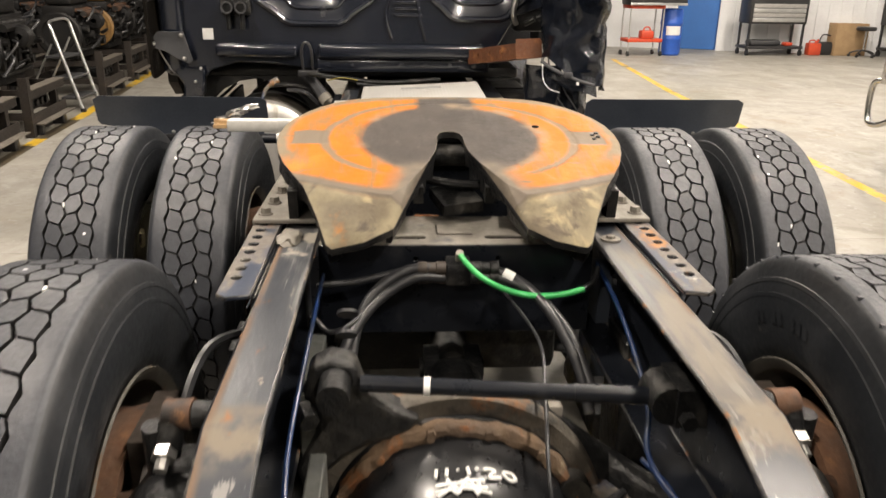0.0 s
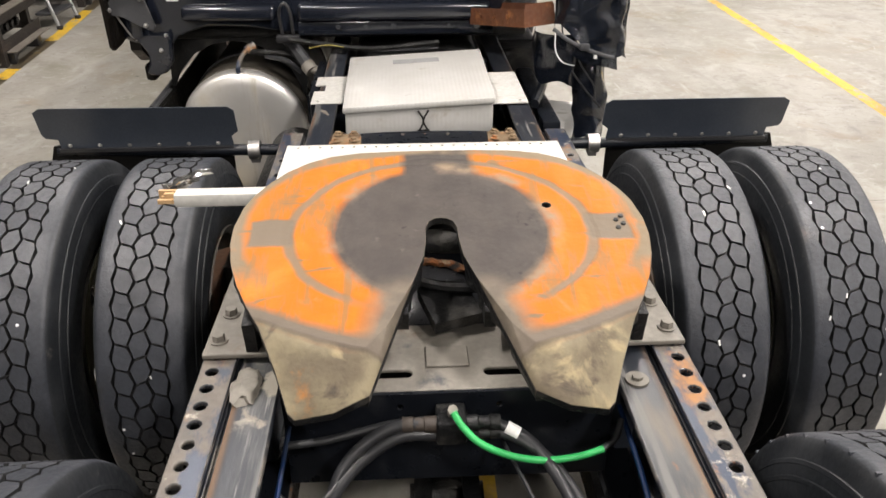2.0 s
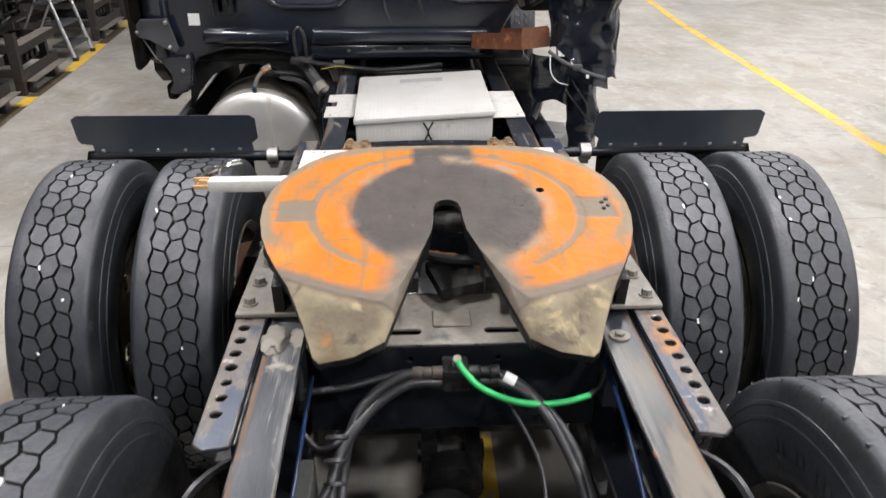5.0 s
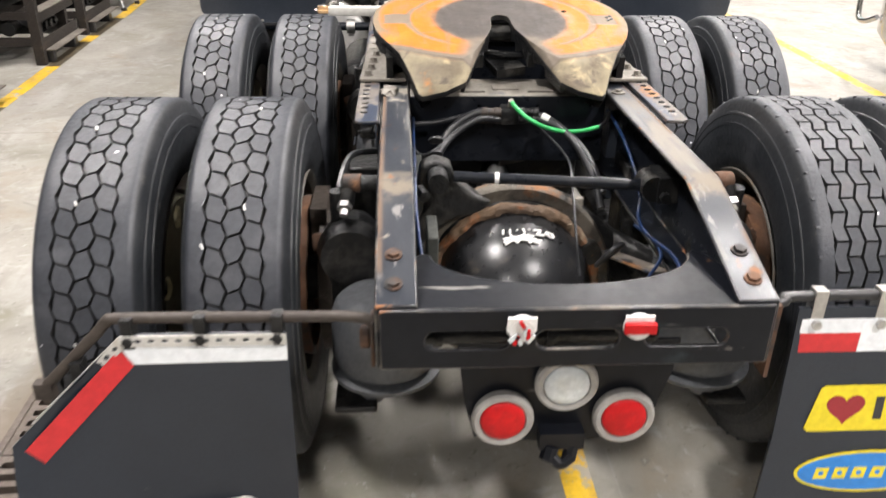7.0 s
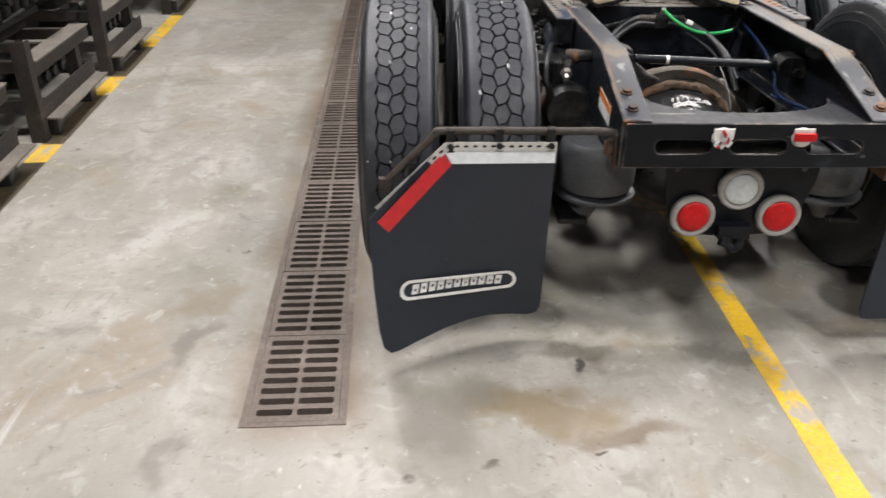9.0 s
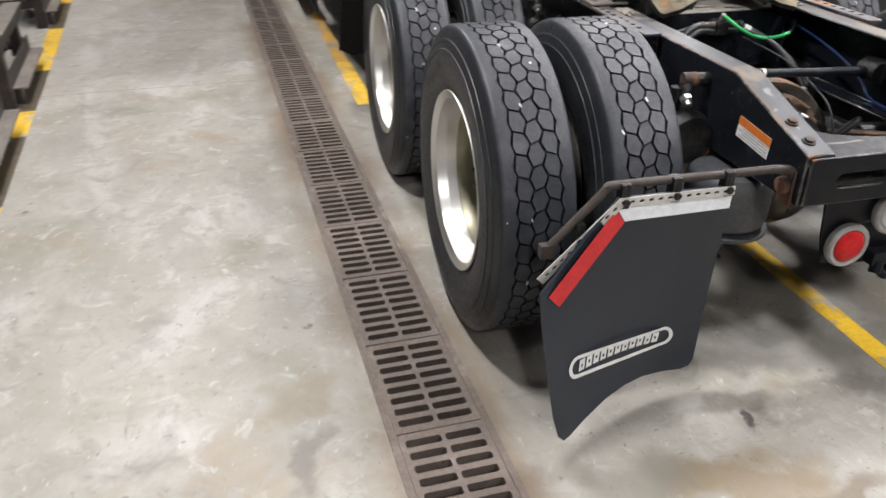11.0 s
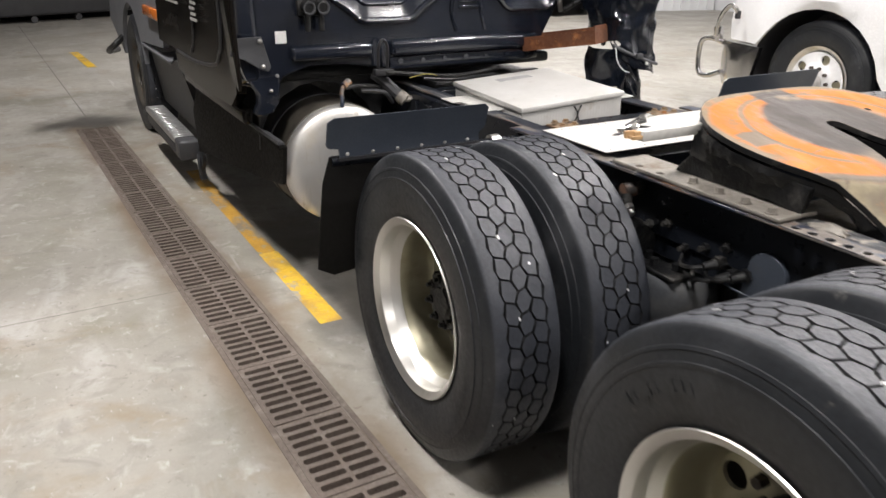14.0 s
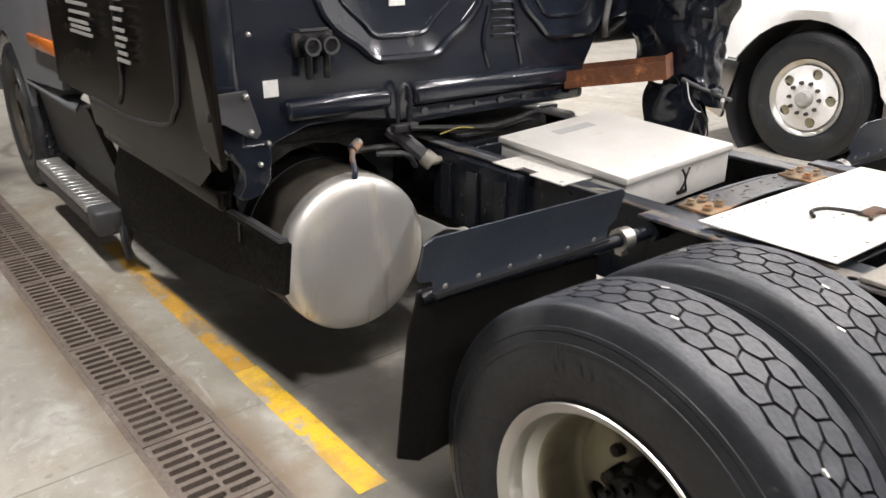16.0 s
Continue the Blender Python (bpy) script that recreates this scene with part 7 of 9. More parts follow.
# release handle sticking out from under the fifth wheel
bm = bmesh.new()
soft_box(bm, (-0.635, 1.066, 1.104), (-0.38, 1.108, 1.138), 0.005, 2)
handle = part("release_handle", bm, white_paint, truck, "white-painted release handle with bare splintered end")
bm = bmesh.new()
for k in range(4):
    y0 = 1.068 + 0.0098 * k
    add_box(bm, (-0.655 - 0.022 * abs(math.sin(k * 2.3 + 1)), y0, 1.114), (-0.636, y0 + 0.009, 1.124 + 0.012 * (k % 2)))
part("bare_end", bm, raw_wood, handle, "splintered bare end")
bm = bmesh.new()
bmesh.ops.create_icosphere(bm, subdivisions=3, radius=1.0)
for v in bm.verts:
    p = v.co.copy()
    k = 1 + 0.7 * noise.noise(p * 2.3) + 0.4 * noise.noise(p * 6.0)
    v.co = V((-0.616 + 0.056 * p.x * k, 1.133 + 0.013 * p.y * k, 1.146 + 0.014 * p.z * k + 0.45 * 0.056 * p.x))
part("foil_wrap", bm, chrome, handle, "crumpled shiny wrap", sharp=20)
hook = thing("steel_hook", (-0.12, 1.56, 0.9726), "dark bent steel hook with rusty shank on the white plate", "hook")
hook.scale = (0.75, 0.75, 0.75)
bm = bmesh.new()
add_tube(bm, [(-0.12, 0.09, 0.010), (-0.08, 0.12, 0.016), (-0.02, 0.10, 0.020), (0.03, 0.04, 0.016), (0.06, 0.0, 0.010)], 0.008, 8)
part("hook_bend", bm, greasy, hook)
bm = bmesh.new()
soft_box(bm, (0.055, -0.03, 0.0), (0.19, 0.02, 0.012), 0.005)
add_tube(bm, [(0.02, -0.05, 0.008), (0.09, -0.035, 0.014), (0.18, -0.055, 0.008)], 0.008, 6)
part("shank", bm, rusty, hook)


# ---- fuel tanks ----
for s, tx, tz, r in ((-1, -0.852, 0.585, 0.308),):
    bm = bmesh.new()
    y0 = 3.02
    prof = [(y0 - 0.026, 0.001), (y0 - 0.025, r * 0.5), (y0 - 0.021, r * 0.80), (y0 - 0.014, r * 0.92), (y0 - 0.004, r * 0.97), (y0 + 0.012, r * 0.995), (y0 + 0.025, r), (y0 + 0.05, r)]
    add_lathe(bm, prof, 64, "y", (tx, 0, tz))
    tank = part("fuel_tank", bm, tank_metal, truck, "polished aluminium round fuel tank, scuffed end")
    bm = bmesh.new()
    add_lathe(bm, [(y0 + 0.0505, r - 0.001), (y0 + 0.055, r + 0.003), (y0 + 0.10, r + 0.003), (y0 + 0.105, r), (y0 + 1.5, r), (y0 + 1.53, 0.001)], 64, "y", (tx, 0, tz))
    part("barrel", bm, tank_dark, tank, "dark brown-grey tank barrel")
    bm = bmesh.new()
    add_tube(bm, [(-0.850, 3.02, 0.885), (-0.848, 3.02, 0.915), (-0.832, 3.06, 0.955), (-0.80, 3.10, 0.985)], 0.011, 8)
    add_cyl(bm, (-0.815, 3.085, 0.975), (-0.775, 3.105, 0.995), 0.020, seg=10)
    part("tank_fitting", bm, rust_bracket, tank, "pale metal elbow fitting")
    for yy in (y0 + 0.30, y0 + 1.1):
        bm = bmesh.new()
        add_lathe(bm, [(yy, r + 0.004), (yy + 0.001, r + 0.010), (yy + 0.06, r + 0.010), (yy + 0.061, r + 0.004)], 48, "y", (tx, 0, tz))
        part("tank_strap", bm, chest_black, tank)

# bare sheet bracket on the other rail
bm = bmesh.new()
sil = [(0.640, 2.745), (0.860, 2.80), (0.870, 3.30), (0.690, 3.34)]
add_sheet(bm, sil, [circle(0.68, 2.80, 0.009, n=8), circle(0.70, 2.90, 0.009, n=8), circle(0.72, 3.0, 0.009, n=8)], 0.006, lambda u, v, w: (u, v, 0.62 + 0.25 * max(0.0, 0.72 - u) + w))
add_box(bm, (0.640, 2.748, 0.40), (0.646, 3.33, 0.618))
part("silver_bracket", bm, tank_metal, truck, "bare bright metal step bracket with drilled holes")
bm = bmesh.new()
soft_box(bm, (0.52, 2.50, 0.60), (0.60, 3.40, 0.80), 0.012, 2)
add_tube(bm, [(0.50, 2.62, 0.84), (0.56, 2.80, 0.86), (0.62, 3.05, 0.90)], 0.022, 8)
part("rail_bracket", bm, black_frame, truck, "black bracket along the rail")

# cylinder added to shade the floor between fuel tank and flap
bm = bmesh.new()
add_lathe(bm, [(2.12, 0.001), (2.125, 0.06), (2.16, 0.115), (2.20, 0.125), (2.80, 0.125), (2.84, 0.115), (2.875, 0.06), (2.88, 0.001)], 28, "y", (-0.575, 0, 0.56))
part("shade_cylinder", bm, greasy, truck, "greasy black cylinder added beside the rail to darken the gap")

# ---- cab ----
CX0, CX1, CY0, CY1 = -1.345, 1.045, 3.085, 5.55
bm = bmesh.new()


def ngon(cx, cz, hw, hb, top, bot):
    """Recess outline: wide above, narrowing to a rounded bottom."""
    return [(cx - hw, top), (cx - hw, bot + 0.24), (cx - hb - 0.05, bot + 0.045), (cx - hb, bot + 0.008), (cx - hb + 0.05, bot), (cx + hb - 0.05, bot), (cx + hb, bot + 0.008), (cx + hb + 0.05, bot + 0.045), (cx + hw, bot + 0.24), (cx + hw, top)]


rec1, rec2 = ngon(-0.565, 0, 0.375, 0.14, 2.10, 1.285), ngon(0.300, 0, 0.33, 0.13, 2.10, 1.315)
wall = [(CX0, 2.75), (CX0, 1.02), (-1.17, 0.985), (-1.12, 1.045), (-0.98, 1.09), (-0.80, 1.085), (-0.60, 1.055), (-0.30, 1.055), (0.36, 1.075), (0.42, 1.20), (0.50, 1.34), (CX1 - 0.30, 1.42), (CX1 - 0.10, 1.50), (CX1, 1.60), (CX1, 2.75)]
add_sheet(bm, wall, [rec1, rec2], 0.035, lambda u, v, w: (u, CY0 - w, v))
cab_back = bevelled(part("cab_back_wall", bm, cab_paint, truck, "dark blue-black pressed steel back wall of the cab"), 0.010, 3)
for rec, cx, bot in ((rec1, -0.565, 1.285), (rec2, 0.300, 1.315)):
    bm = bmesh.new()

    def shrink(k):
        mx = sum(p[0] for p in rec) / len(rec)
        return [(mx + (u - mx) * k, v + (1 - k) * 0.42) for u, v in rec]

    inn = shrink(0.74)
    # rolled ridge round the recess, a slope and the pane behind
    for loop, rr, yy in ((shrink(0.985), 0.017, CY0 - 0.004), (shrink(0.80), 0.011, CY0 + 0.040)):
        add_tube(bm, [(u, yy, v) for u, v in loop], rr, 8, True, 5)
    n = len(rec)
    a = [bm.verts.new((u, CY0 + 0.005, v)) for u, v in rec]
    b = [bm.verts.new((u, CY0 + 0.055, v)) for u, v in inn]
    for i in range(n - 1):
        bm.faces.new((a[i], a[i + 1], b[i + 1], b[i]))
    bm.faces.new(b)
    part("pressed_recess", bm, cab_paint, cab_back, "pressed recess with rolled rim")
bm = bmesh.new()
for x0, x1, z0, z1 in ((-1.085, -0.655, 1.118, 1.188), (-0.555, 0.345, 1.112, 1.192)):
    soft_box(bm, (x0, CY0 - 0.045, z0), (x1, CY0 - 0.002, z1), 0.022, 4)
part("pressed_rib", bm, cab_paint, cab_back, "rounded pressed rib")
bm = bmesh.new()
soft_box(bm, (-0.56, CY0 - 0.020, 1.045), (0.36, CY0 + 0.02, 1.108), 0.008)
for k in range(7):
    add_cyl(bm, (-0.50 + 0.13 * k, CY0 - 0.0205, 1.085), (-0.50 + 0.13 * k, CY0 - 0.027, 1.085), 0.012 if k % 3 else 0.016, seg=8)
part("lower_flange", bm, cab_paint, cab_back)
for k in range(5):
    bm = bmesh.new()
    soft_box(bm, (-0.145, CY0 - 0.009, 1.335 + 0.032 * k), (0.005 - 0.01 * k, CY0 - 0.001, 1.349 + 0.032 * k), 0.004)
    part("embossed_slat", bm, cab_paint, cab_back)
bm = bmesh.new()
add_tube(bm, [(-0.16, CY0 - 0.004, 1.22), (-0.19, CY0 - 0.004, 1.33), (-0.16, CY0 - 0.004, 1.46)], 0.008, 6)
add_tube(bm, [(0.02, CY0 - 0.004, 1.22), (-0.02, CY0 - 0.004, 1.36), (-0.03, CY0 - 0.004, 1.50)], 0.008, 6)
part("embossed_line", bm, cab_paint, cab_back)
bm = bmesh.new()
add_box(bm, (-1.150, CY0 - 0.0015, 1.205), (-1.095, CY0 - 0.0005, 1.262))
part("paper_sticker", bm, white_sticker, cab_back, "small white square sticker")
bm = bmesh.new()
add_box(bm, (-0.60, CY0 + 0.0505, 1.475), (-0.53, CY0 + 0.0545, 1.545))
add_box(bm, (-0.60, CY0 + 0.050, 1.545), (-0.53, CY0 + 0.0543, 1.563), 1)
part("window_sticker", bm, [white_sticker, yellow_sticker], cab_back, "small white and yellow sticker")
# coupling holders
bm = bmesh.new()
soft_box(bm, (-1.04, CY0 - 0.035, 1.33), (-0.89, CY0 - 0.002, 1.415), 0.008)
for x in (-1.0, -0.93):
    add_cyl(bm, (x, CY0 - 0.035, 1.375), (x, CY0 - 0.085, 1.37), 0.030, seg=16)
    add_cyl(bm, (x, CY0 - 0.05, 1.345), (x, CY0 - 0.05, 1.26), 0.014, seg=8)
holder = part("coupling_holder", bm, greasy, cab_back, "black dummy coupling holder")
bm = bmesh.new()
for x in (-1.0, -0.93):
    add_lathe(bm, [(CY0 - 0.085, 0.022), (CY0 - 0.093, 0.024), (CY0 - 0.093, 0.031), (CY0 - 0.084, 0.0305)], 16, "y", (x, 0, 1.37))
add_box(bm, (-1.02, CY0 - 0.04, 1.416), (-0.91, CY0 - 0.02, 1.424))
part("coupling_ring", bm, cab_plastic, holder)
# latch wire and pipes below the wall
bm = bmesh.new()
add_tube(bm, [(-0.63, CY0 - 0.03, 1.045), (-0.635, CY0 - 0.05, 1.16), (-0.61, CY0 - 0.05, 1.20), (-0.585, CY0 - 0.05, 1.16), (-0.58, CY0 - 0.03, 1.045)], 0.008, 6)
soft_box(bm, (-0.66, CY0 - 0.06, 1.02), (-0.55, CY0 - 0.02, 1.055), 0.008)
part("cab_latch", bm, chest_black, cab_back, "black wire cab latch")
bm = bmesh.new()
add_tube(bm, [(0.50, CY0 - 0.03, 1.30), (0.48, CY0 - 0.045, 1.36), (0.50, CY0 - 0.04, 1.45), (0.54, CY0 - 0.03, 1.60)], 0.014, 8)
part("bent_pipe", bm, bolt_steel, truck, "bent bare metal pipe")

# corner post, side wall, skirts
bm = bmesh.new()
soft_box(bm, (CX0 - 0.020, CY0 - 0.040, 1.03), (CX0 + 0.105, CY0 + 0.06, 2.70), 0.03, 4)
post = part("corner_post", bm, cab_paint, truck, "dark rounded corner post of the cab")
bm = bmesh.new()
add_sheet(bm, [(-1.400, 1.175), (-1.392, 1.205), (-1.355, 1.250), (-1.235, 1.248), (-1.198, 1.105), (-1.215, 1.085), (-1.250, 1.098), (-1.330, 1.150)], [], 0.012,
          lambda u, v, w: (u, 3.030 - 0.55 * max(0.0, -1.30 - u) + w, v), [(-1.30, 1.18), (-1.30, 1.22)])
bracket = bevelled(part("extender_bracket", bm, cab_plastic, post, "black three-cornered extender bracket"), 0.003)
for x, z in ((-1.245, 1.230), (-1.238, 1.112), (-1.375, 1.19)):
    bm = bmesh.new()
    add_lathe(bm, [(3.018, 0.011), (3.006, 0.010), (3.002, 0.0005)], 10, "y", (x, 0.0 if x > -1.3 else -0.045, z))
    part("bolt", bm, bolt_steel, bracket, "shiny round bolt head")
for x, z in ((CX0 + 0.18, 1.06), (CX0 + 0.14, 1.42), (CX0 + 0.14, 1.58)):
    bm = bmesh.new()
    add_lathe(bm, [(CY0 - 0.036, 0.009), (CY0 - 0.049, 0.008), (CY0 - 0.052, 0.0005)], 10, "y", (x, 0, z))
    part("bolt", bm, bolt_steel, post)
bm = bmesh.new()
hook = [(-1.315, 1.060), (-1.290, 1.015), (-1.264, 0.975), (-1.266, 0.925), (-1.288, 0.884), (-1.270, 0.870), (-1.240, 0.865), (-1.190, 0.880), (-1.160, 0.930), (-1.150, 1.022), (-1.150, 1.060)]
add_sheet(bm, hook, [], 0.055, lambda u, v, w: (u, 3.105 + w + 0.10 * max(0.0, 0.95 - v), v))
foot = bevelled(part("post_foot", bm, cab_paint, post, "curved dark foot below the corner post"), 0.010, 3)
bm = bmesh.new()
add_lathe(bm, [(3.052, 0.010), (3.042, 0.009), (3.038, 0.0005)], 10, "y", (-1.199, 0, 0.990))
part("bolt", bm, bolt_steel, foot)
# side extender standing out behind the cab corner, with its edge strip
bm = bmesh.new()
ext_out = [(2.915, 1.035), (2.935, 1.018), (3.02, 1.030), (3.10, 1.055), (3.16, 1.12), (3.16, 2.70), (2.915, 2.70)]
add_sheet(bm, ext_out, [], 0.018, lambda u, v, w: (-1.384 - 0.035 * max(0.0, min(1.0, (v - 1.0) / 0.5)) + 0.12 * max(0.0, u - 2.92) - w, u, v), [(2.98 + 0.06 * i, 1.1 + 0.1 * j) for i in range(3) for j in range(8)])
extender = bevelled(part("side_extender", bm, brown_black, truck, "dusty black side extender panel at the cab corner"), 0.005)
bm = bmesh.new()
add_tube(bm, [(-1.392, 2.98, 1.45), (-1.378, 3.00, 1.22), (-1.330, 3.04, 1.075), (-1.305, 3.06, 1.035)], 0.004, 6)
part("edge_strip", bm, grey_ring, extender, "thin pale edge strip")
bm = bmesh.new()
side = [(3.10, 2.72), (3.10, 0.98), (3.22, 0.90), (3.90, 0.885), (4.55, 0.90), (4.62, 1.02), (5.20, 1.02), (5.20, 2.72)]
add_sheet(bm, side, [], 0.05, lambda u, v, w: (CX0 - 0.012 + 0.03 * (0.5 - 0.5 * math.cos(min(1, max(0, (v - 0.9) / 0.5)) * math.pi)) - w, u, v),
          [(3.3 + 0.3 * i, 1.0 + 0.1 * j) for i in range(7) for j in range(8) if 3.3 + 0.3 * i < 4.6 or j > 0])
cab_side = part("cab_side_panel", bm, brown_black, truck, "dusty black glossy side panel of the cab")
bm = bmesh.new()
xd = CX0 + 0.004
add_tube(bm, [(xd, 3.36, 2.3), (xd, 3.37, 1.30), (xd - 0.006, 3.42, 1.13), (xd - 0.008, 3.55, 1.06), (xd - 0.012, 4.0, 1.02), (xd - 0.012, 4.55, 1.02)], 0.010, 6)
add_tube(bm, [(xd, 4.02, 2.3), (xd - 0.002, 4.03, 1.25), (xd - 0.012, 4.10, 1.06)], 0.008, 6)
part("door_seam", bm, chest_black, cab_side, "dark rubber door seam")
for y0, y1, zs in ((4.35, 4.72, (1.31, 1.335, 1.36, 1.40, 1.44, 1.48)), (3.84, 4.0, (1.25, 1.28, 1.31, 1.34, 1.37, 1.41, 1.45, 1.49))):
    for k, z in enumerate(zs):
        bm = bmesh.new()
        add_box(bm, (CX0 - 0.009, y0 + 0.02 * (k % 3), z), (CX0 - 0.016, y1 - 0.03 * (k % 2), z + 0.014))
        part("side_print", bm, grey_ring, cab_side, "plain pale print bar")
bm = bmesh.new()
sk = [(2.90, 0.56), (2.865, 0.755), (3.20, 0.762), (4.58, 0.775), (4.70, 0.60), (4.78, 0.30), (4.30, 0.375), (3.4, 0.48)]
add_sheet(bm, sk[::-1], [], 0.02, lambda u, v, w: (-1.222 - 0.03 * max(0.0, u - 3.0) + 0.03 * ((v - 0.6) / 0.3) ** 2 - w, u, v), [(3.05 + 0.25 * i, 0.64 + 0.05 * j) for i in range(6) for j in range(2)])
soft_box(bm, (-1.238, 2.862, 0.742), (-1.205, 3.3, 0.768), 0.006)
skirt = part("side_skirt", bm, skirt_black, truck, "dusty black side fairing under the cab")
bm = bmesh.new()
add_tube(bm, [(-1.232, 2.862, 0.774), (-1.240, 3.3, 0.777), (-1.275, 4.5, 0.79)], 0.010, 6)
add_box(bm, (-1.244, 2.857, 0.7685), (-1.210, 3.15, 0.778))
part("trim_strip", bm, cab_plastic, skirt)

bm = bmesh.new()
soft_box(bm, (-1.325, 3.14, 0.815), (-1.27, 4.58, 0.900), 0.02, 3)
part("cab_sill", bm, brown_black, truck, "dark sill under the cab side")

# step unit, fender and front wheel
bm = bmesh.new()
su = [(4.87, 0.34), (5.15, 0.860), (6.45, 0.860), (6.60, 0.34)]
add_sheet(bm, su[::-1], [], 0.05, lambda u, v, w: (-1.160 - 0.18 * (v - 0.36) - w, u, v))
step = part("step_panel", bm, cab_plastic, truck, "dark grey plastic step panel")
bm = bmesh.new()
soft_box(bm, (-1.366, 5.06, 0.310), (-1.219, 6.30, 0.357), 0.010, 2)
for k in range(15):
    soft_box(bm, (-1.352, 5.10 + 0.080 * k, 0.356), (-1.232, 5.135 + 0.080 * k, 0.362), 0.002, 1)
part("step_tread", bm, alu, step, "ribbed aluminium step tread")
bm = bmesh.new()
soft_box(bm, (-1.362, 4.88, 0.215), (-1.215, 5.058, 0.356), 0.02, 3)
soft_box(bm, (-1.362, 5.0595, 0.225), (-1.330, 6.28, 0.309), 0.012, 2)
cap = part("step_cap", bm, cab_plastic, step, "broken dark step end cap")
bm = bmesh.new()
add_tube(bm, [(-1.215, 4.90, 0.30), (-1.21, 4.85, 0.22), (-1.225, 4.88, 0.14), (-1.22, 4.86, 0.07)], 0.026, 6)
add_tube(bm, [(-1.235, 4.87, 0.26), (-1.245, 4.84, 0.18), (-1.23, 4.85, 0.11)], 0.016, 6)
part("torn_strip", bm, rubber_hose, truck, "torn black strip hanging at the step")
bm = bmesh.new()
add_sheet(bm, [(-1.308, 5.14), (-1.095, 5.84), (-1.095, 6.62), (-1.308, 6.50)], [], 0.016, lambda u, v, w: (u, v, 0.861 + w))
for a, b in ((5.45, 5.80), (5.95, 6.35)):
    soft_box(bm, (-1.290, a + 0.12, 0.876), (-1.16, b + 0.12, 0.883), 0.003, 1, 1)
part("upper_step", bm, [fender_grey, alu], step, "grey upper step with bare tread plates")
bm = bmesh.new()
fe = [(5.42, 0.93), (5.36, 1.35), (5.40, 1.75), (8.4, 1.60), (8.6, 0.9), (7.75, 0.62)] + [(7.10 + 0.66 * math.cos(a), 0.52 + 0.62 * math.sin(a)) for a in (math.pi * k / 12 for k in range(1, 12))] + [(6.44, 0.87)]
add_sheet(bm, fe[::-1], [], 0.04, lambda u, v, w: (-1.30 + 0.05 * max(0, v - 1.0) - w, u, v))
fender = part("front_fender", bm, fender_grey, truck, "grey front fender of the truck")
bm = bmesh.new()
soft_box(bm, (-1.330, 5.27, 1.120), (-1.295, 6.02, 1.20), 0.012, 2)
part("side_marker", bm, amber_lens, fender, "amber side marker lamp")
bm = bmesh.new()
add_box(bm, (-1.10, 5.55, 0.9), (1.0, 8.4, 1.9))
bevelled(part("hood", bm, cab_paint, truck, "dark hood of the truck"), 0.08, 4)
bm = bmesh.new()
add_box(bm, (CX0 + 0.03, CY0 + 0.07, 2.35), (CX1 - 0.03, 5.55, 2.75))
bevelled(part("cab_roof", bm, cab_paint, truck, "dark cab roof"), 0.06, 3)
bm = bmesh.new()
add_box(bm, (CX1 - 0.05, CY0 + 0.3, 1.3), (CX1, 5.55, 2.72))
add_box(bm, (CX0 + 0.06, 5.45, 1.0), (CX1 - 0.06, 5.5, 2.4))
part("cab_inner_wall", bm, cab_paint, truck)
for s in (-1, 1):
    w = part("wheel", inner_wheel_me, None, truck, "dark dusty steer wheel", Matrix.Translation((s * 1.10 - 0.06, 7.10, AZ)) @ Matrix.Rotation(math.pi if s < 0 else 0.0, 4, "Z"))
    add_tyre(w, False, "worn black tyre with honeycomb tread blocks")
bm = bmesh.new()
add_tube(bm, [(-1.30, 8.3, 0.60), (-1.42, 8.0, 0.62), (-1.40, 7.7, 0.70), (-1.30, 7.75, 0.78)], 0.03, 8)
part("bumper_bracket", bm, greasy, truck, "loose dark bracket at the bumper")

# floor of the cab and driveline seen below the back wall
bm = bmesh.new()
soft_box(bm, (CX0 + 0.1, CY0 + 0.12, 1.0), (CX1 - 0.5, 5.5, 1.06), 0.02)
part("cab_floor", bm, greasy, truck, "dark underside of the cab")
bm = bmesh.new()
soft_box(bm, (-0.30, 3.15, 0.50), (0.30, 4.5, 0.98), 0.07, 3)
add_lathe(bm, [(3.0, 0.10), (3.05, 0.16), (3.16, 0.18)], 20, "y", (0, 0, 0.70))
part("transmission", bm, greasy, truck, "greasy transmission case")
rnd = random.Random(11)
for k, pts in enumerate((
        [(-0.625, 3.13, 1.02), (-0.575, 3.08, 0.975), (-0.520, 3.03, 0.910)],
        [(-0.82, 3.10, 0.965), (-0.72, 3.06, 0.975), (-0.62, 3.08, 0.955), (-0.57, 3.14, 0.90)],
        [(-0.60, 3.02, 1.04), (-0.40, 2.98, 1.02), (-0.20, 2.99, 1.0), (0.10, 3.06, 1.01)],
        [(-0.35, 3.10, 0.98), (-0.15, 3.08, 0.965), (0.10, 3.10, 0.97)],
        [(-0.72, 3.07, 0.95), (-0.62, 3.02, 0.94), (-0.56, 3.04, 0.88)])):
    bm = bmesh.new()
    add_tube(bm, pts, (0.030, 0.012, 0.012, 0.010, 0.012)[k], 8)
    part("pipe", bm, (cab_plastic, greasy, greasy, rubber_hose, rubber_hose)[k], truck, "grimy pipe under the cab")
bm = bmesh.new()
add_cyl(bm, (-0.527, 3.035, 0.917), (-0.500, 3.01, 0.890), 0.036, seg=12)
add_tube(bm, [(-0.505, 3.01, 0.895), (-0.47, 3.0, 0.90), (-0.44, 3.02, 0.905)], 0.016, 8)
part("pipe_coupling", bm, pad_steel, truck, "pale corroded pipe coupling")
bm = bmesh.new()
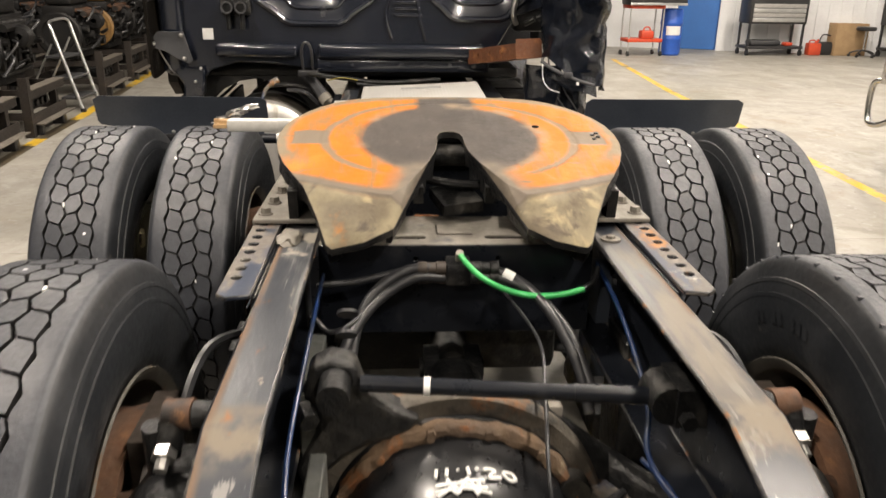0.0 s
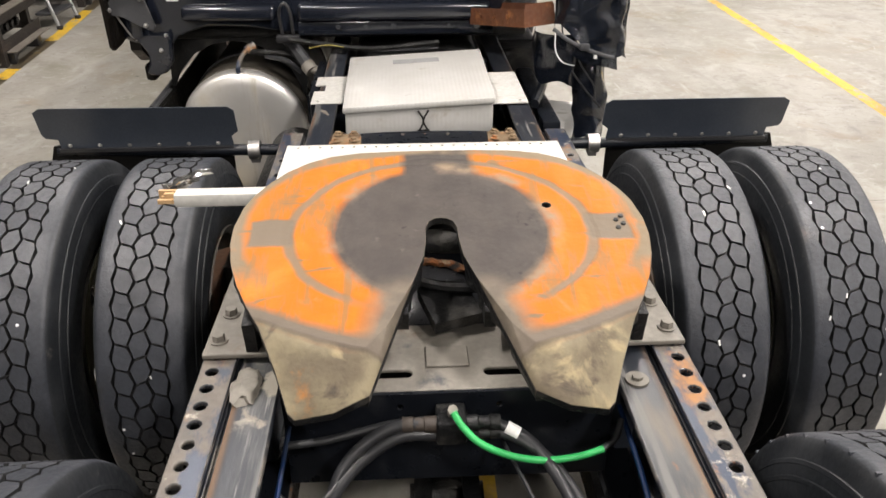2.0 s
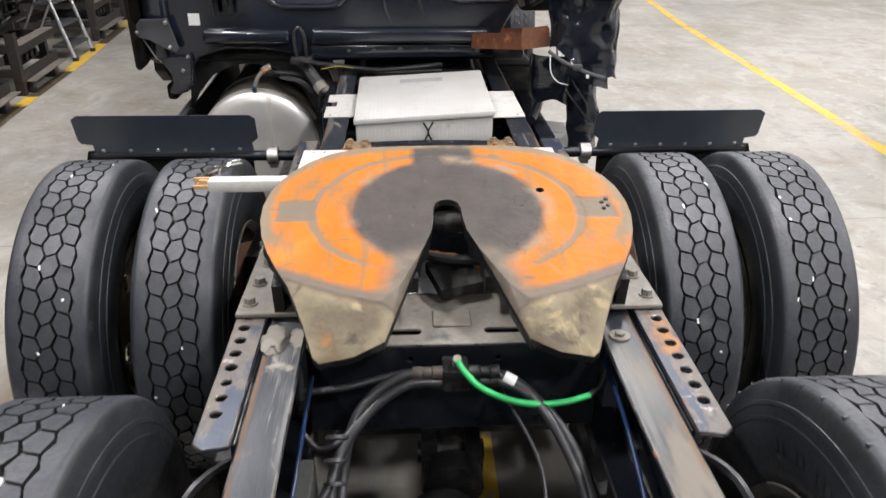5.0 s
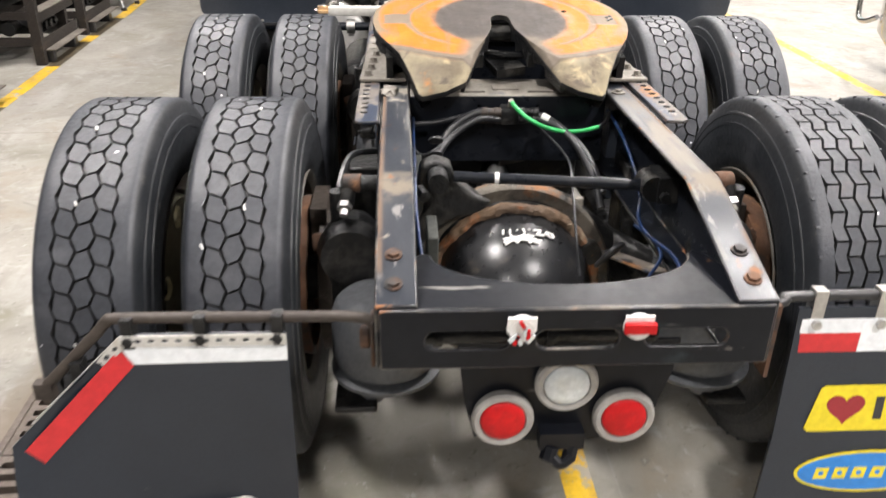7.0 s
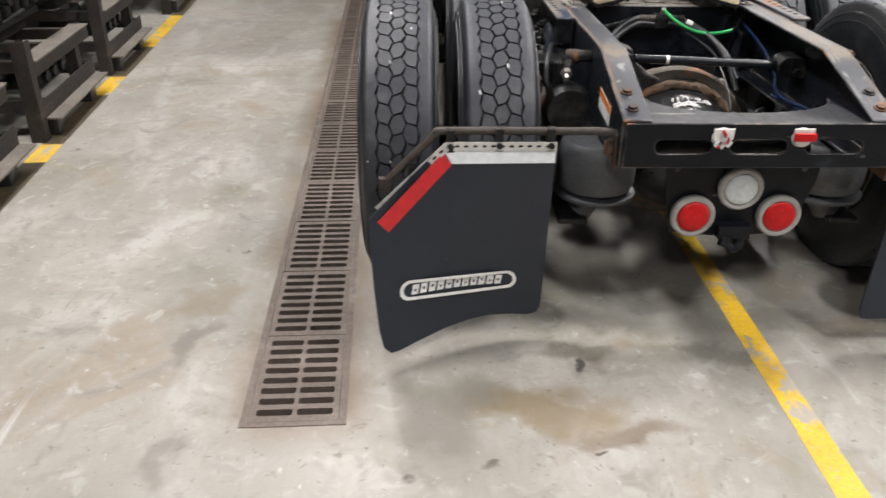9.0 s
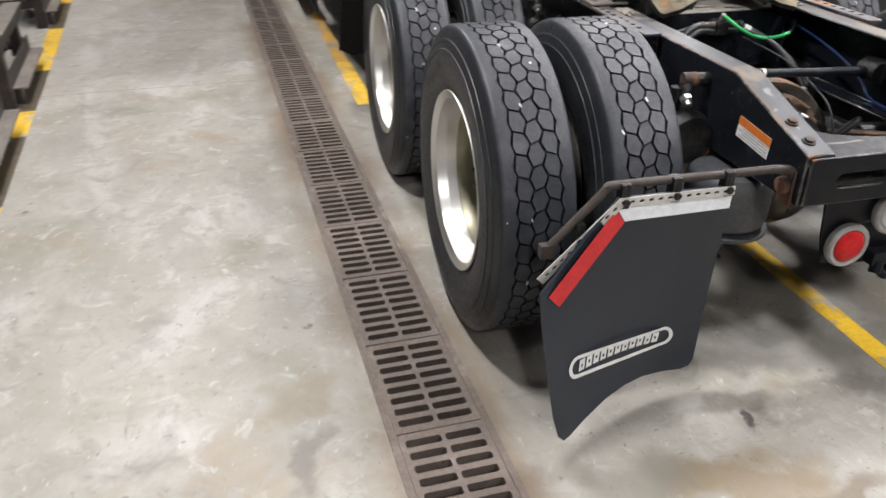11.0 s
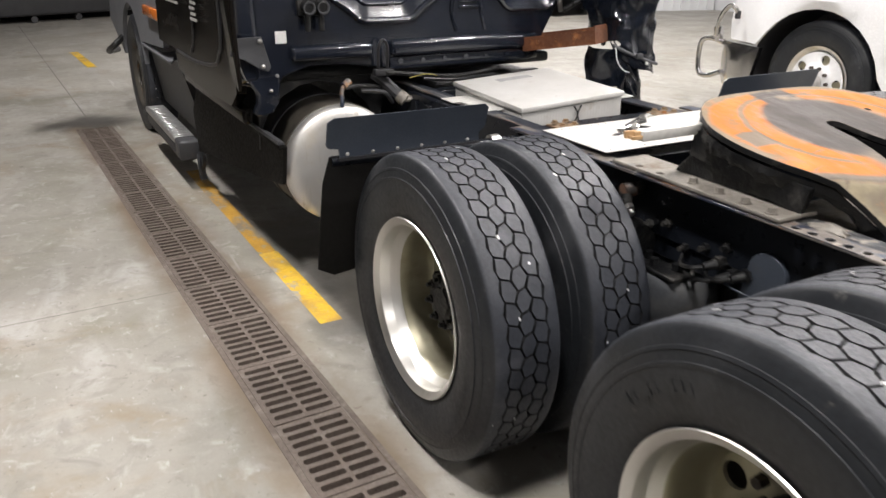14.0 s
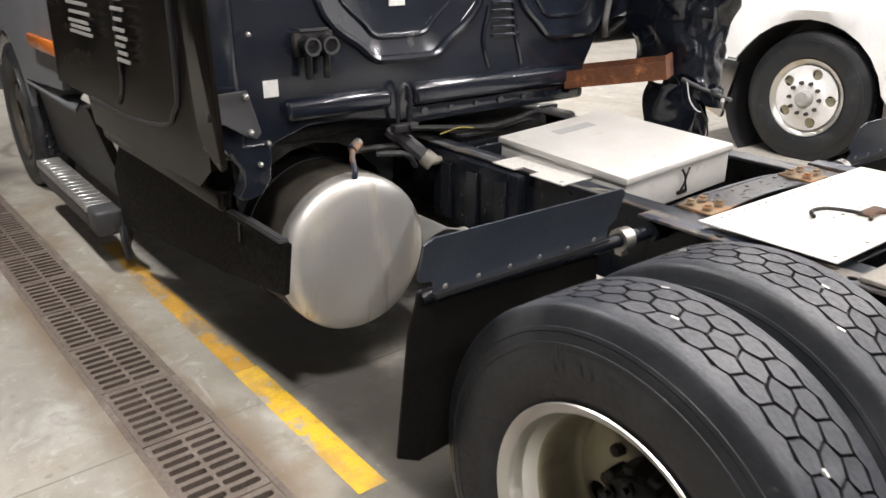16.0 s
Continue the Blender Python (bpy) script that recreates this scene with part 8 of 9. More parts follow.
add_tube(bm, [(-0.50, 2.96, 1.012), (-0.42, 2.95, 1.028), (-0.34, 2.96, 1.015)], 0.003, 6)
part("wire_tie", bm, yellow_wire, truck, "short yellow wire")
bm = bmesh.new()
arch = [(-1.22, 0.86)] + [(-0.90 + 0.33 * math.cos(a), 0.66 + 0.33 * math.sin(a)) for a in (math.pi * (1 - k / 10) for k in range(11))] + [(-0.55, 0.80), (-0.52, 1.06), (-1.25, 1.06)]
add_sheet(bm, arch, [circle(-0.66, 1.02, 0.012, n=8)], 0.02, lambda u, v, w: (u, 3.22 - w, v))
part("tank_bracket", bm, greasy, truck, "dirty steel arch over the tank")
bm = bmesh.new()
soft_box(bm, (-0.47, 2.55, 0.66), (-0.427, 3.05, 0.93), 0.01)
ribbed = part("rail_bracket", bm, black_frame, truck, "black ribbed bracket on the rail")
for k in range(3):
    bm = bmesh.new()
    soft_box(bm, (-0.485, 2.60 + 0.16 * k, 0.68), (-0.4705, 2.66 + 0.16 * k, 0.90), 0.003, 1)
    part("rib", bm, black_frame, ribbed)
bm = bmesh.new()
arched = [(-0.334 + 0.0668 * k, 1.858 + 0.040 * (1 - (k / 5 - 1) ** 2)) for k in range(11)] + [(0.334, 2.005), (-0.334, 2.005)]
add_sheet(bm, arched, [], 0.007, lambda u, v, w: (u, v, 0.9412 + w))
arch_flange = bevelled(part("arched_flange", bm, [black_frame, worn_edge], truck, "scuffed black arched crossmember flange"), 0.003, worn=1)
for k in range(5):
    bm = bmesh.new()
    add_cyl(bm, (-0.16 + 0.08 * k, 1.965, 0.948), (-0.16 + 0.08 * k, 1.965, 0.953), 0.0065, seg=6)
    part("bolt", bm, rust_bracket, arch_flange)
for x in (-0.280, 0.272):
    bm = bmesh.new()
    add_sheet(bm, [(x - 0.056, 1.864), (x + 0.056, 1.868), (x + 0.050, 1.985), (x - 0.050, 1.990)], [], 0.009, lambda u, v, w: (u, v, 0.9486 + w))
    cleat = bevelled(part("rusty_cleat", bm, cleat_steel, truck, "rust-tan bolted cleat plate"), 0.003)
    for dx, dy in ((-0.030, 1.895), (0.030, 1.898), (-0.028, 1.958), (0.028, 1.955)):
        bm = bmesh.new()
        add_cyl(bm, (x + dx, dy, 0.9577), (x + dx, dy, 0.9605), 0.017, seg=12)
        add_cyl(bm, (x + dx, dy, 0.9605), (x + dx, dy, 0.968), 0.011, seg=6)
        part("bolt", bm, cleat_steel, cleat)

# box added to stand in for the darkness under the cab
bm = bmesh.new()
soft_box(bm, (0.436, 3.34, 0.26), (0.665, 4.60, 0.90), 0.03, 3)
for k in range(3):
    add_box(bm, (0.43, 3.50 + 0.42 * k, 0.25), (0.675, 3.55 + 0.42 * k, 0.91))
part("dark_filler_box", bm, greasy, truck, "dark filler box added beside the frame rail under the cab")

# broken corner on the other side
bm = bmesh.new()
bmat = Matrix.Translation((0.315, 3.08, 1.105)) @ Matrix.Rotation(radians(-63), 4, "Z") @ Matrix.Rotation(radians(-9), 4, "Y")
for lo, hi in (((0.0, -0.075, -0.012), (0.44, 0.085, -0.006)), ((0.0, -0.075, -0.0058), (0.44, -0.069, 0.062)), ((0.02, 0.079, -0.0058), (0.44, 0.085, 0.072)), ((0.434, -0.0688, -0.0058), (0.44, 0.0788, 0.082))):
    add_box(bm, lo, hi, 0, bmat)
for k in range(3):
    add_cyl(bm, bmat @ V((0.10 + 0.11 * k, -0.0755, 0.03)), bmat @ V((0.10 + 0.11 * k, -0.084, 0.03)), 0.011, seg=6)
part("rusty_beam", bm, beam_rust, truck, "rusty orange-brown cab mounting channel")


def buckled(name, path, z0, z1, seed, mat, label, amp=0.04, taper=0.0, ragged=0.10, slant=0.0):
    """Buckled sheet hung along a plan line, pinched towards its torn lower edge."""
    bm = bmesh.new()
    line = smooth_line([(x, y, 0) for x, y in path], 7)
    off = V((seed * 3.1, seed * 1.7, seed * 0.9))
    mid = sum(line, V((0, 0, 0))) / len(line)
    nz, rows = 38, []
    for j in range(nz + 1):
        v = j / nz
        row = []
        for q in line:
            z = z0 + (z1 - z0) * v
            p = mid + (q - mid) * (1 - taper * (1 - v) ** 1.5) + V((0, 0, z))
            low = max(0.0, 1 - v * 2.5)
            p.z += slant * (q.x - mid.x) * (1 - v)
            p.z -= ragged * low * noise.noise(V((q.x * 9, q.y * 9, seed)))
            fold = abs(noise.noise(p * 4.2 + off))
            crease = 1 - abs(noise.noise(p * 7.0 + off * 2)) * 2.2
            p += noise.noise_vector(p * 3.0 + off) * amp + V((0, -1.4 * amp * fold, 0)) + noise.noise_vector(p * 9.0 + off) * amp * 0.60 + noise.noise_vector(p * 19.0 + off) * amp * 0.20 + V((0.2, -1.0, 0.3)) * amp * 0.6 * max(0.0, crease)
            row.append(bm.verts.new(p))
        rows.append(row)
    for a, b in zip(rows, rows[1:]):
        for i in range(len(line) - 1):
            bm.faces.new((a[i], a[i + 1], b[i + 1], b[i]))
    bmesh.ops.solidify(bm, geom=list(bm.faces), thickness=0.005)
    return part(name, bm, mat, truck, label, sharp=24)


buckled("torn_fairing", [(0.62, 3.08), (0.585, 2.86), (0.60, 2.74), (0.68, 2.67), (0.79, 2.65), (0.87, 2.70), (0.93, 2.84), (0.99, 3.10)], 1.075, 1.95, 1, torn_gloss, "buckled glossy dark corner panel of the cab", 0.042, 0.06, 0.06, -0.42)
buckled("torn_fairing", [(0.505, 2.82), (0.515, 2.74), (0.56, 2.68), (0.63, 2.655), (0.685, 2.68), (0.70, 2.76)], 0.905, 1.13, 5, torn_gloss, "curved dark fragment of the torn corner panel", 0.016, 0.10, 0.04, -0.20)
buckled("torn_fairing", [(0.690, 2.76), (0.725, 2.71), (0.78, 2.69), (0.845, 2.76)], 0.62, 1.06, 3, torn_gloss, "torn dark plastic strip hanging from the cab corner", 0.030, 0.12, 0.08)
buckled("torn_fairing", [(0.60, 2.70), (0.66, 2.63), (0.76, 2.61), (0.86, 2.66)], 1.03, 1.10, 9, torn_gloss, "rolled torn lip of the corner panel", 0.016, 0.0, 0.03, -0.40)
bm = bmesh.new()
add_tube(bm, [(0.575, 2.675, 1.150), (0.63, 2.625, 1.115), (0.70, 2.597, 1.085), (0.77, 2.588, 1.060), (0.825, 2.592, 1.045)], 0.009, 8)
soft_box(bm, (0.672, 2.578, 1.080), (0.715, 2.600, 1.108), 0.006)
part("bent_trim", bm, cab_plastic, truck, "bent grey trim along the torn edge")
bm = bmesh.new()
add_box(bm, (0.735, 2.572, 1.048), (0.747, 2.582, 1.062))
part("plug", bm, white_sticker, truck, "white cable plug")
for k in range(2):
    bm = bmesh.new()
    a = k * 1.3
    add_tube(bm, [(0.62 + 0.03 * k, 2.78, 1.20 - 0.02 * k), (0.64 + 0.05 * k, 2.66 - 0.01 * k, 1.02), (0.72 + 0.05 * math.sin(a), 2.65, 0.90), (0.76 + 0.05 * math.cos(a), 2.68, 0.80)], 0.004, 6)
    part("loose_wire", bm, rubber_hose, truck, "loose hanging wire")
bm = bmesh.new()
add_tube(bm, [(0.578, 2.650, 1.14), (0.580, 2.630, 1.07), (0.61, 2.615, 1.025), (0.665, 2.625, 1.005)], 0.0025, 6)
part("loose_wire", bm, white_sticker, truck, "thin pale loose wire")
bm = bmesh.new()
for k in range(5):
    add_cyl(bm, (0.55 + 0.07 * k, 3.10, 1.30 + 0.03 * (k % 2)), (0.60 + 0.07 * k, 3.08, 1.33 + 0.03 * (k % 3)), 0.015, seg=8)
soft_box(bm, (0.50, 3.12, 1.26), (0.90, 3.22, 1.38), 0.02)
part("cab_mount", bm, greasy, truck, "greasy cab mount hardware")


# ---- white truck in the next bay ----
white_truck = thing("white_truck", (3.80, 3.91, 0.0), "white tractor truck parked in the next bay", "truck")
bm = bmesh.new()
hood = [(0.625, 0.775), (1.07, 0.775), (1.10, 0.95), (1.05, 1.20), (0.88, 1.45), (0.45, 1.75), (-1.6, 1.95), (-1.6, 0.55), (-0.74, 0.50)] + [(0.03 + 0.66 * math.cos(a), 0.47 + 0.66 * math.sin(a)) for a in (math.pi - math.pi * k / 14 for k in range(1, 12))]
ext = [(-1.4 + 0.2 * i, 1.2 + 0.12 * j) for i in range(12) for j in range(6)]
ext = [p for p in ext if inside(p, hood) and min((p[0] - a) ** 2 + (p[1] - b) ** 2 for a, b in hood) > 0.003]


def hood_shape(u, v, w):
    r = math.hypot(u, v - 0.5)
    return (0.10 + 0.35 * max(0, v - 1.15) ** 1.5 + 0.42 * max(0, u - 0.62) ** 1.6 - 0.06 * math.exp(-((r - 0.73) / 0.09) ** 2) - w, u, v)


add_sheet(bm, hood, [], 0.03, hood_shape, ext)
part("hood_side", bm, white_truck_paint, white_truck, "white hood side with round wheel arch")
bm = bmesh.new()
add_sheet(bm, [(0.30, 0.0), (2.3, 0.0), (2.3, 2.3), (0.75, 2.3)], [], 0.03, lambda u, v, w: (u, 0.86 - 1.0 * v, 1.55 + 0.12 * v + w))
part("hood_top", bm, white_truck_paint, white_truck)
bm = bmesh.new()
add_lathe(bm, [(0.10, 0.675), (0.16, 0.665), (0.60, 0.66), (0.62, 0.20)], 40, "x", (0, 0.03, 0.47))
part("wheel_arch", bm, chest_black, white_truck, "black inner wheel arch")
bm = bmesh.new()
add_sheet(bm, [(0.595, 0.745), (1.09, 0.755), (1.14, 0.62), (1.12, 0.42), (1.05, 0.34), (0.72, 0.245), (0.68, 0.42), (0.64, 0.58)][::-1], [], 0.05, lambda u, v, w: (0.08 + 0.7 * max(0.0, u - 0.84) ** 1.5 - w, u, v), [(0.75 + 0.08 * i, 0.35 + 0.1 * j) for i in range(4) for j in range(4)])
soft_box(bm, (0.30, 0.86, 0.30), (2.35, 1.15, 0.74), 0.05, 4)
part("bumper", bm, chrome, white_truck, "dull chrome wrap-around bumper")
bm = bmesh.new()
add_tube(bm, [(0.14, 1.08, 0.74), (0.13, 1.22, 0.765), (0.12, 1.33, 0.745), (0.12, 1.37, 0.66), (0.12, 1.37, 0.50), (0.12, 1.33, 0.405), (0.13, 1.22, 0.40), (0.15, 1.10, 0.45)], 0.026, 10)
part("guard_loop", bm, chrome, white_truck, "chrome bumper guard loop")
bm = bmesh.new()
add_tube(bm, [(0.05, 1.08, 0.76), (0.02, 1.07, 0.90), (0.01, 1.02, 1.02), (0.02, 0.95, 1.10), (0.04, 0.90, 1.08), (0.06, 0.885, 1.04)], 0.022, 8)
soft_box(bm, (0.02, 1.03, 0.78), (0.07, 1.12, 0.90), 0.012)
tube = part("guard_tube", bm, chrome, white_truck, "bent chrome guard tube")
bm = bmesh.new()
soft_box(bm, (0.04, 0.865, 0.98), (0.09, 0.905, 1.06), 0.012)
part("end_cap", bm, chest_black, tube, "black rubber end cap")
bm = bmesh.new()
add_tube(bm, [(0.03, -0.70, 0.98), (0.015, -0.90, 1.08), (0.03, -1.1, 1.08)], 0.02, 8)
add_box(bm, (0.04, -1.15, 0.62), (0.06, -0.98, 1.0))
part("side_vent", bm, grey_ring, white_truck, "grey side trim")
steer = part("wheel", wheel_me, None, white_truck, "white-painted steer wheel", Matrix.Translation((0.27, 0.0, 0.508)) @ Matrix.Rotation(math.pi, 4, "Z"))
add_tyre(steer, False, "worn black tyre")
bm = bmesh.new()
disc = [circle(0.205 * math.cos(2 * math.pi * k / 5), 0.205 * math.sin(2 * math.pi * k / 5), 0.044, n=14) for k in range(5)]
add_sheet(bm, circle(0, 0, 0.262, n=48), disc, 0.012, lambda u, v, w: (0.112 + w + 0.022 * min(1.0, max(0.0, (0.18 - math.hypot(u, v)) / 0.05)), u, v), [(r * math.cos(a), r * math.sin(a)) for r in (0.08, 0.13, 0.16, 0.18) for a in (2 * math.pi * k / 20 for k in range(20))])
part("wheel_disc", bm, white_truck_paint, steer, "white wheel disc with five hand holes")
# plain dark disc added so that the hand holes look shaded inside
bm = bmesh.new()
add_lathe(bm, [(0.03, 0.0), (0.03, 0.25), (0.0, 0.252)], 40, "x")
part("brake_drum", bm, greasy, steer, "dark backing disc added behind the hand holes")
bm = bmesh.new()
add_lathe(bm, [(0.09, 0.078), (0.165, 0.072), (0.185, 0.055), (0.187, 0.0)], 20, "x")
part("hub", bm, grey_ring, steer, "dirty grey hub")
for k in range(10):
    a = 2 * math.pi * k / 10
    part("wheel_nut", nut_me, None, steer, at=Matrix.Translation((0.134, 0.128 * math.cos(a), 0.128 * math.sin(a))) @ Matrix.Rotation(math.pi, 4, "Z"))
bm = bmesh.new()
soft_box(bm, (0.25, -4.6, 0.9), (2.4, -1.6, 3.0), 0.12, 4)
add_box(bm, (0.9, -4.5, 0.5), (1.9, 0.6, 0.9))
part("cab_body", bm, white_truck_paint, white_truck, "white cab body")
for wy in (-4.2,):
    w = part("wheel", wheel_me, None, white_truck, "rear truck wheel", Matrix.Translation((0.42, wy, 0.515)))
    add_tyre(w, False, "")
w = part("wheel", wheel_me, None, white_truck, "steer wheel", Matrix.Translation((2.2, 0, 0.515)))
add_tyre(w, False, "")
w = part("wheel", wheel_me, None, white_truck, "rear truck wheel", Matrix.Translation((2.2, -4.2, 0.515)))
add_tyre(w, False, "")


# ---- engine racks along the side ----
def make_rack():
    e = thing("engine_rack", (0, 0, 0), "dark brown steel engine rack with pale ledges", "rack", "engine racks along the wall")
    L, D = 1.04, 0.95
    for x in (0.0, -D):
        bm = bmesh.new()
        # the tall angle post stands on the floor
        add_box(bm, (x - 0.085, 0.0, 0.0), (x - 0.012, 0.009, 0.57))
        add_box(bm, (x - 0.0119, 0.0, 0.0), (x - 0.003, 0.075, 0.57))
        part("post", bm, rack_dark, e)
        bm = bmesh.new()
        add_box(bm, (x - 0.085, L - 0.235, 0.138), (x - 0.014, L - 0.226, 0.362))
        add_box(bm, (x - 0.022, L - 0.2259, 0.138), (x - 0.014, L - 0.160, 0.362))
        part("post", bm, rack_dark, e)
        for y0, y1, top in ((L - 0.26, L - 0.14, 0.112), (0.13, 0.21, 0.112)):
            bm = bmesh.new()
            soft_box(bm, (x - 0.08, y0, 0.0), (x + 0.035, y1, top), 0.008)
            part("foot", bm, chest_black, e)
        # lower channel: a ledge turned outwards in front of its web
        bm = bmesh.new()
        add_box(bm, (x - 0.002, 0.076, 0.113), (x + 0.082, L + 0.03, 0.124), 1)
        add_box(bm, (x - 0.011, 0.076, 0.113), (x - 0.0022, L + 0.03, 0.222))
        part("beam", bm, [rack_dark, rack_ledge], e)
        # upper channel: a pale top over a dark web
        bm = bmesh.new()
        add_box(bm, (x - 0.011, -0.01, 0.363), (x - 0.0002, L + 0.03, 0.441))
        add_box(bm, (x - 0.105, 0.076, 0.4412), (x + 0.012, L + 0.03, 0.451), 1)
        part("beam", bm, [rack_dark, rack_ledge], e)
    for z0, z1 in ((0.150, 0.218), (0.375, 0.440)):
        for y in (0.10, L - 0.09):
            bm = bmesh.new()
            add_box(bm, (-D + 0.02, y, z0), (-0.02, y + 0.06, z1))
            part("crossbar", bm, rack_dark, e)
    return e


def make_engine(seed, paint, label):
    """A six-cylinder engine: block, head, cover, pan, flywheel housing, pulleys, pipes."""
    r = random.Random(seed)
    e = thing("engine", (0, 0, 0), label, "engine", "engines on racks")
    L = 0.98
    bm = bmesh.new()
    soft_box(bm, (-0.62, 0.05, 0.10), (-0.20, L, 0.52), 0.02, 2)
    part("block", bm, engine_iron, e)
    bm = bmesh.new()
    soft_box(bm, (-0.199, -0.045, 0.16), (-0.16, 0.045, 0.46), 0.012, 1)
    cover_me = mesh_of("side_cover", bm, engine_iron)
    for k in range(6):
        part("side_cover", cover_me, None, e, at=(0, 0.145 + k * 0.145, 0))
    bm = bmesh.new()
    soft_box(bm, (-0.60, 0.06, 0.525), (-0.22, L - 0.02, 0.66), 0.02, 2)
    part("cylinder_head", bm, engine_iron, e)
    bm = bmesh.new()
    soft_box(bm, (-0.56, 0.08, 0.665), (-0.26, L - 0.06, 0.80), 0.04, 3)
    part("valve_cover", bm, paint, e)
    bm = bmesh.new()
    soft_box(bm, (-0.56, 0.08, 0.0), (-0.26, L - 0.06, 0.098), 0.03, 2)
    part("oil_pan", bm, engine_iron, e)
    bm = bmesh.new()
    add_lathe(bm, [(0.045, 0.0), (0.045, 0.24), (0.02, 0.27), (-0.03, 0.275), (-0.05, 0.25), (-0.05, 0.20), (-0.02, 0.18), (-0.02, 0.0)], 32, "y", (-0.41, 0.0, 0.32))
    part("flywheel_housing", bm, paint, e)
    for x, z, rr in ((-0.41, 0.22, 0.10), (-0.30, 0.42, 0.07), (-0.55, 0.45, 0.06)):
        bm = bmesh.new()
        add_lathe(bm, [(L, 0.02), (L + 0.02, rr), (L + 0.035, rr * 0.9), (L + 0.05, rr), (L + 0.06, rr * 0.4), (L + 0.061, 0.0)], 20, "y", (x, 0, z))
        part("pulley", bm, engine_iron, e)
    bm = bmesh.new()
    for k in range(6):
        y = 0.13 + 0.145 * k
        add_tube(bm, [(-0.22, y, 0.60), (-0.15, y, 0.60), (-0.12, y + 0.02, 0.56)], 0.028, 8)
    add_tube(bm, [(-0.12, 0.10, 0.56), (-0.11, 0.5, 0.56), (-0.12, 0.90, 0.55)], 0.040, 8)
    part("exhaust_manifold", bm, rusty if seed % 2 else engine_iron, e)
    bm = bmesh.new()
    ty = 0.35 + 0.2 * r.random()
    add_lathe(bm, [(ty - 0.10, 0.03), (ty - 0.09, 0.09), (ty - 0.03, 0.11), (ty, 0.07), (ty + 0.05, 0.10), (ty + 0.12, 0.08), (ty + 0.13, 0.04)], 20, "y", (-0.06, 0, 0.47))
    part("turbocharger", bm, engine_iron, e)
    for k in range(10):
        bm = bmesh.new()
        p = V((r.uniform(-0.2, -0.06), r.uniform(0.05, 0.9), r.uniform(0.15, 0.7)))
        q = p + V((r.uniform(-0.06, 0.04), r.uniform(-0.25, 0.25), r.uniform(-0.2, 0.12)))
        mid = (p + q) / 2 + V((0.08, 0, 0.05))
        add_tube(bm, [p, mid, q], r.uniform(0.008, 0.02), 6)
        part("hose", bm, rubber_hose if k % 4 else engine_iron, e)
    for k in range(6):
        bm = bmesh.new()
        p = V((r.uniform(-0.18, -0.10), r.uniform(0.05, 0.85), r.uniform(0.12, 0.5)))
        add_cyl(bm, p, p + V((r.uniform(0.04, 0.1), 0, 0)), r.uniform(0.03, 0.06), seg=14)
        soft_box(bm, p - V((0.04, 0.05, 0.05)), p + V((0.01, 0.06, 0.06)), 0.012, 1)
        part("accessory", bm, engine_iron if k % 2 else greasy, e)
    for z in (0.12, 0.53):
        bm = bmesh.new()
        soft_box(bm, (-0.205, 0.07, z - 0.018), (-0.185, L - 0.03, z + 0.018), 0.005, 1)
        part("flange", bm, engine_iron, e)
    return e


rack0 = make_rack()
kinds = [make_engine(1, engine_iron, "oily black diesel engine on a steel rack"), make_engine(2, engine_blue, "blue-grey diesel engine on a steel rack"), make_engine(3, engine_gold, "tan-painted diesel engine on a steel rack"), make_engine(4, engine_iron, "greasy dark diesel engine on a steel rack")]
posts = [-1.43, -0.01, 1.41, 2.83, 5.06, 6.45, 9.12, 10.70, 12.1, 13.5]
order = [0, 3, 1, 3, 0, 3, 0, 2, 3, 0]
used = set()
for k, y in enumerate(posts):
    m = Matrix.Translation((-3.04 - 0.087 * y, y, 0)) @ Matrix.Rotation(radians(5.0), 4, "Z")
    if k == 0:
        rack0.matrix_basis = m
    else:
        copy_thing(rack0, m)
    me = m @ Matrix.Translation((-0.06, 0.02, 0.4515))
    kind = kinds[order[k]]
    if order[k] in used:
        copy_thing(kind, me)
    else:
        kind.matrix_basis = me
        used.add(order[k])
    # a second row stands behind and closes the view
    m2 = m @ Matrix.Translation((-1.25, 0.2, 0))
    copy_thing(rack0, m2)
    copy_thing(kinds[0], m2 @ Matrix.Translation((-0.06, 0.02, 0.4515)))
    if k < 8:
        bm = bmesh.new()
        soft_box(bm, (-0.08, 0.3, 0.219), (-0.55, 0.75, 0.345), 0.02, 2)
        add_cyl(bm, (-0.3, 0.2995, 0.29), (-0.3, 0.12, 0.29), 0.06, seg=14)
        for q in range(3):
            add_cyl(bm, (-0.0795, 0.38 + 0.14 * q, 0.28), (-0.055, 0.38 + 0.14 * q, 0.28), 0.035, seg=12)
        sp = thing("gearbox_case", (0, 0, 0), "dark greasy gearbox case on the lower rack shelf", "engine part", "parts on the lower shelves")
        sp.matrix_basis = m
        part("case", bm, greasy, sp)

# step ladder
ladder = thing("step_ladder", (-3.70, 7.97, 0), "aluminium step ladder with a hooped top rail", "ladder")
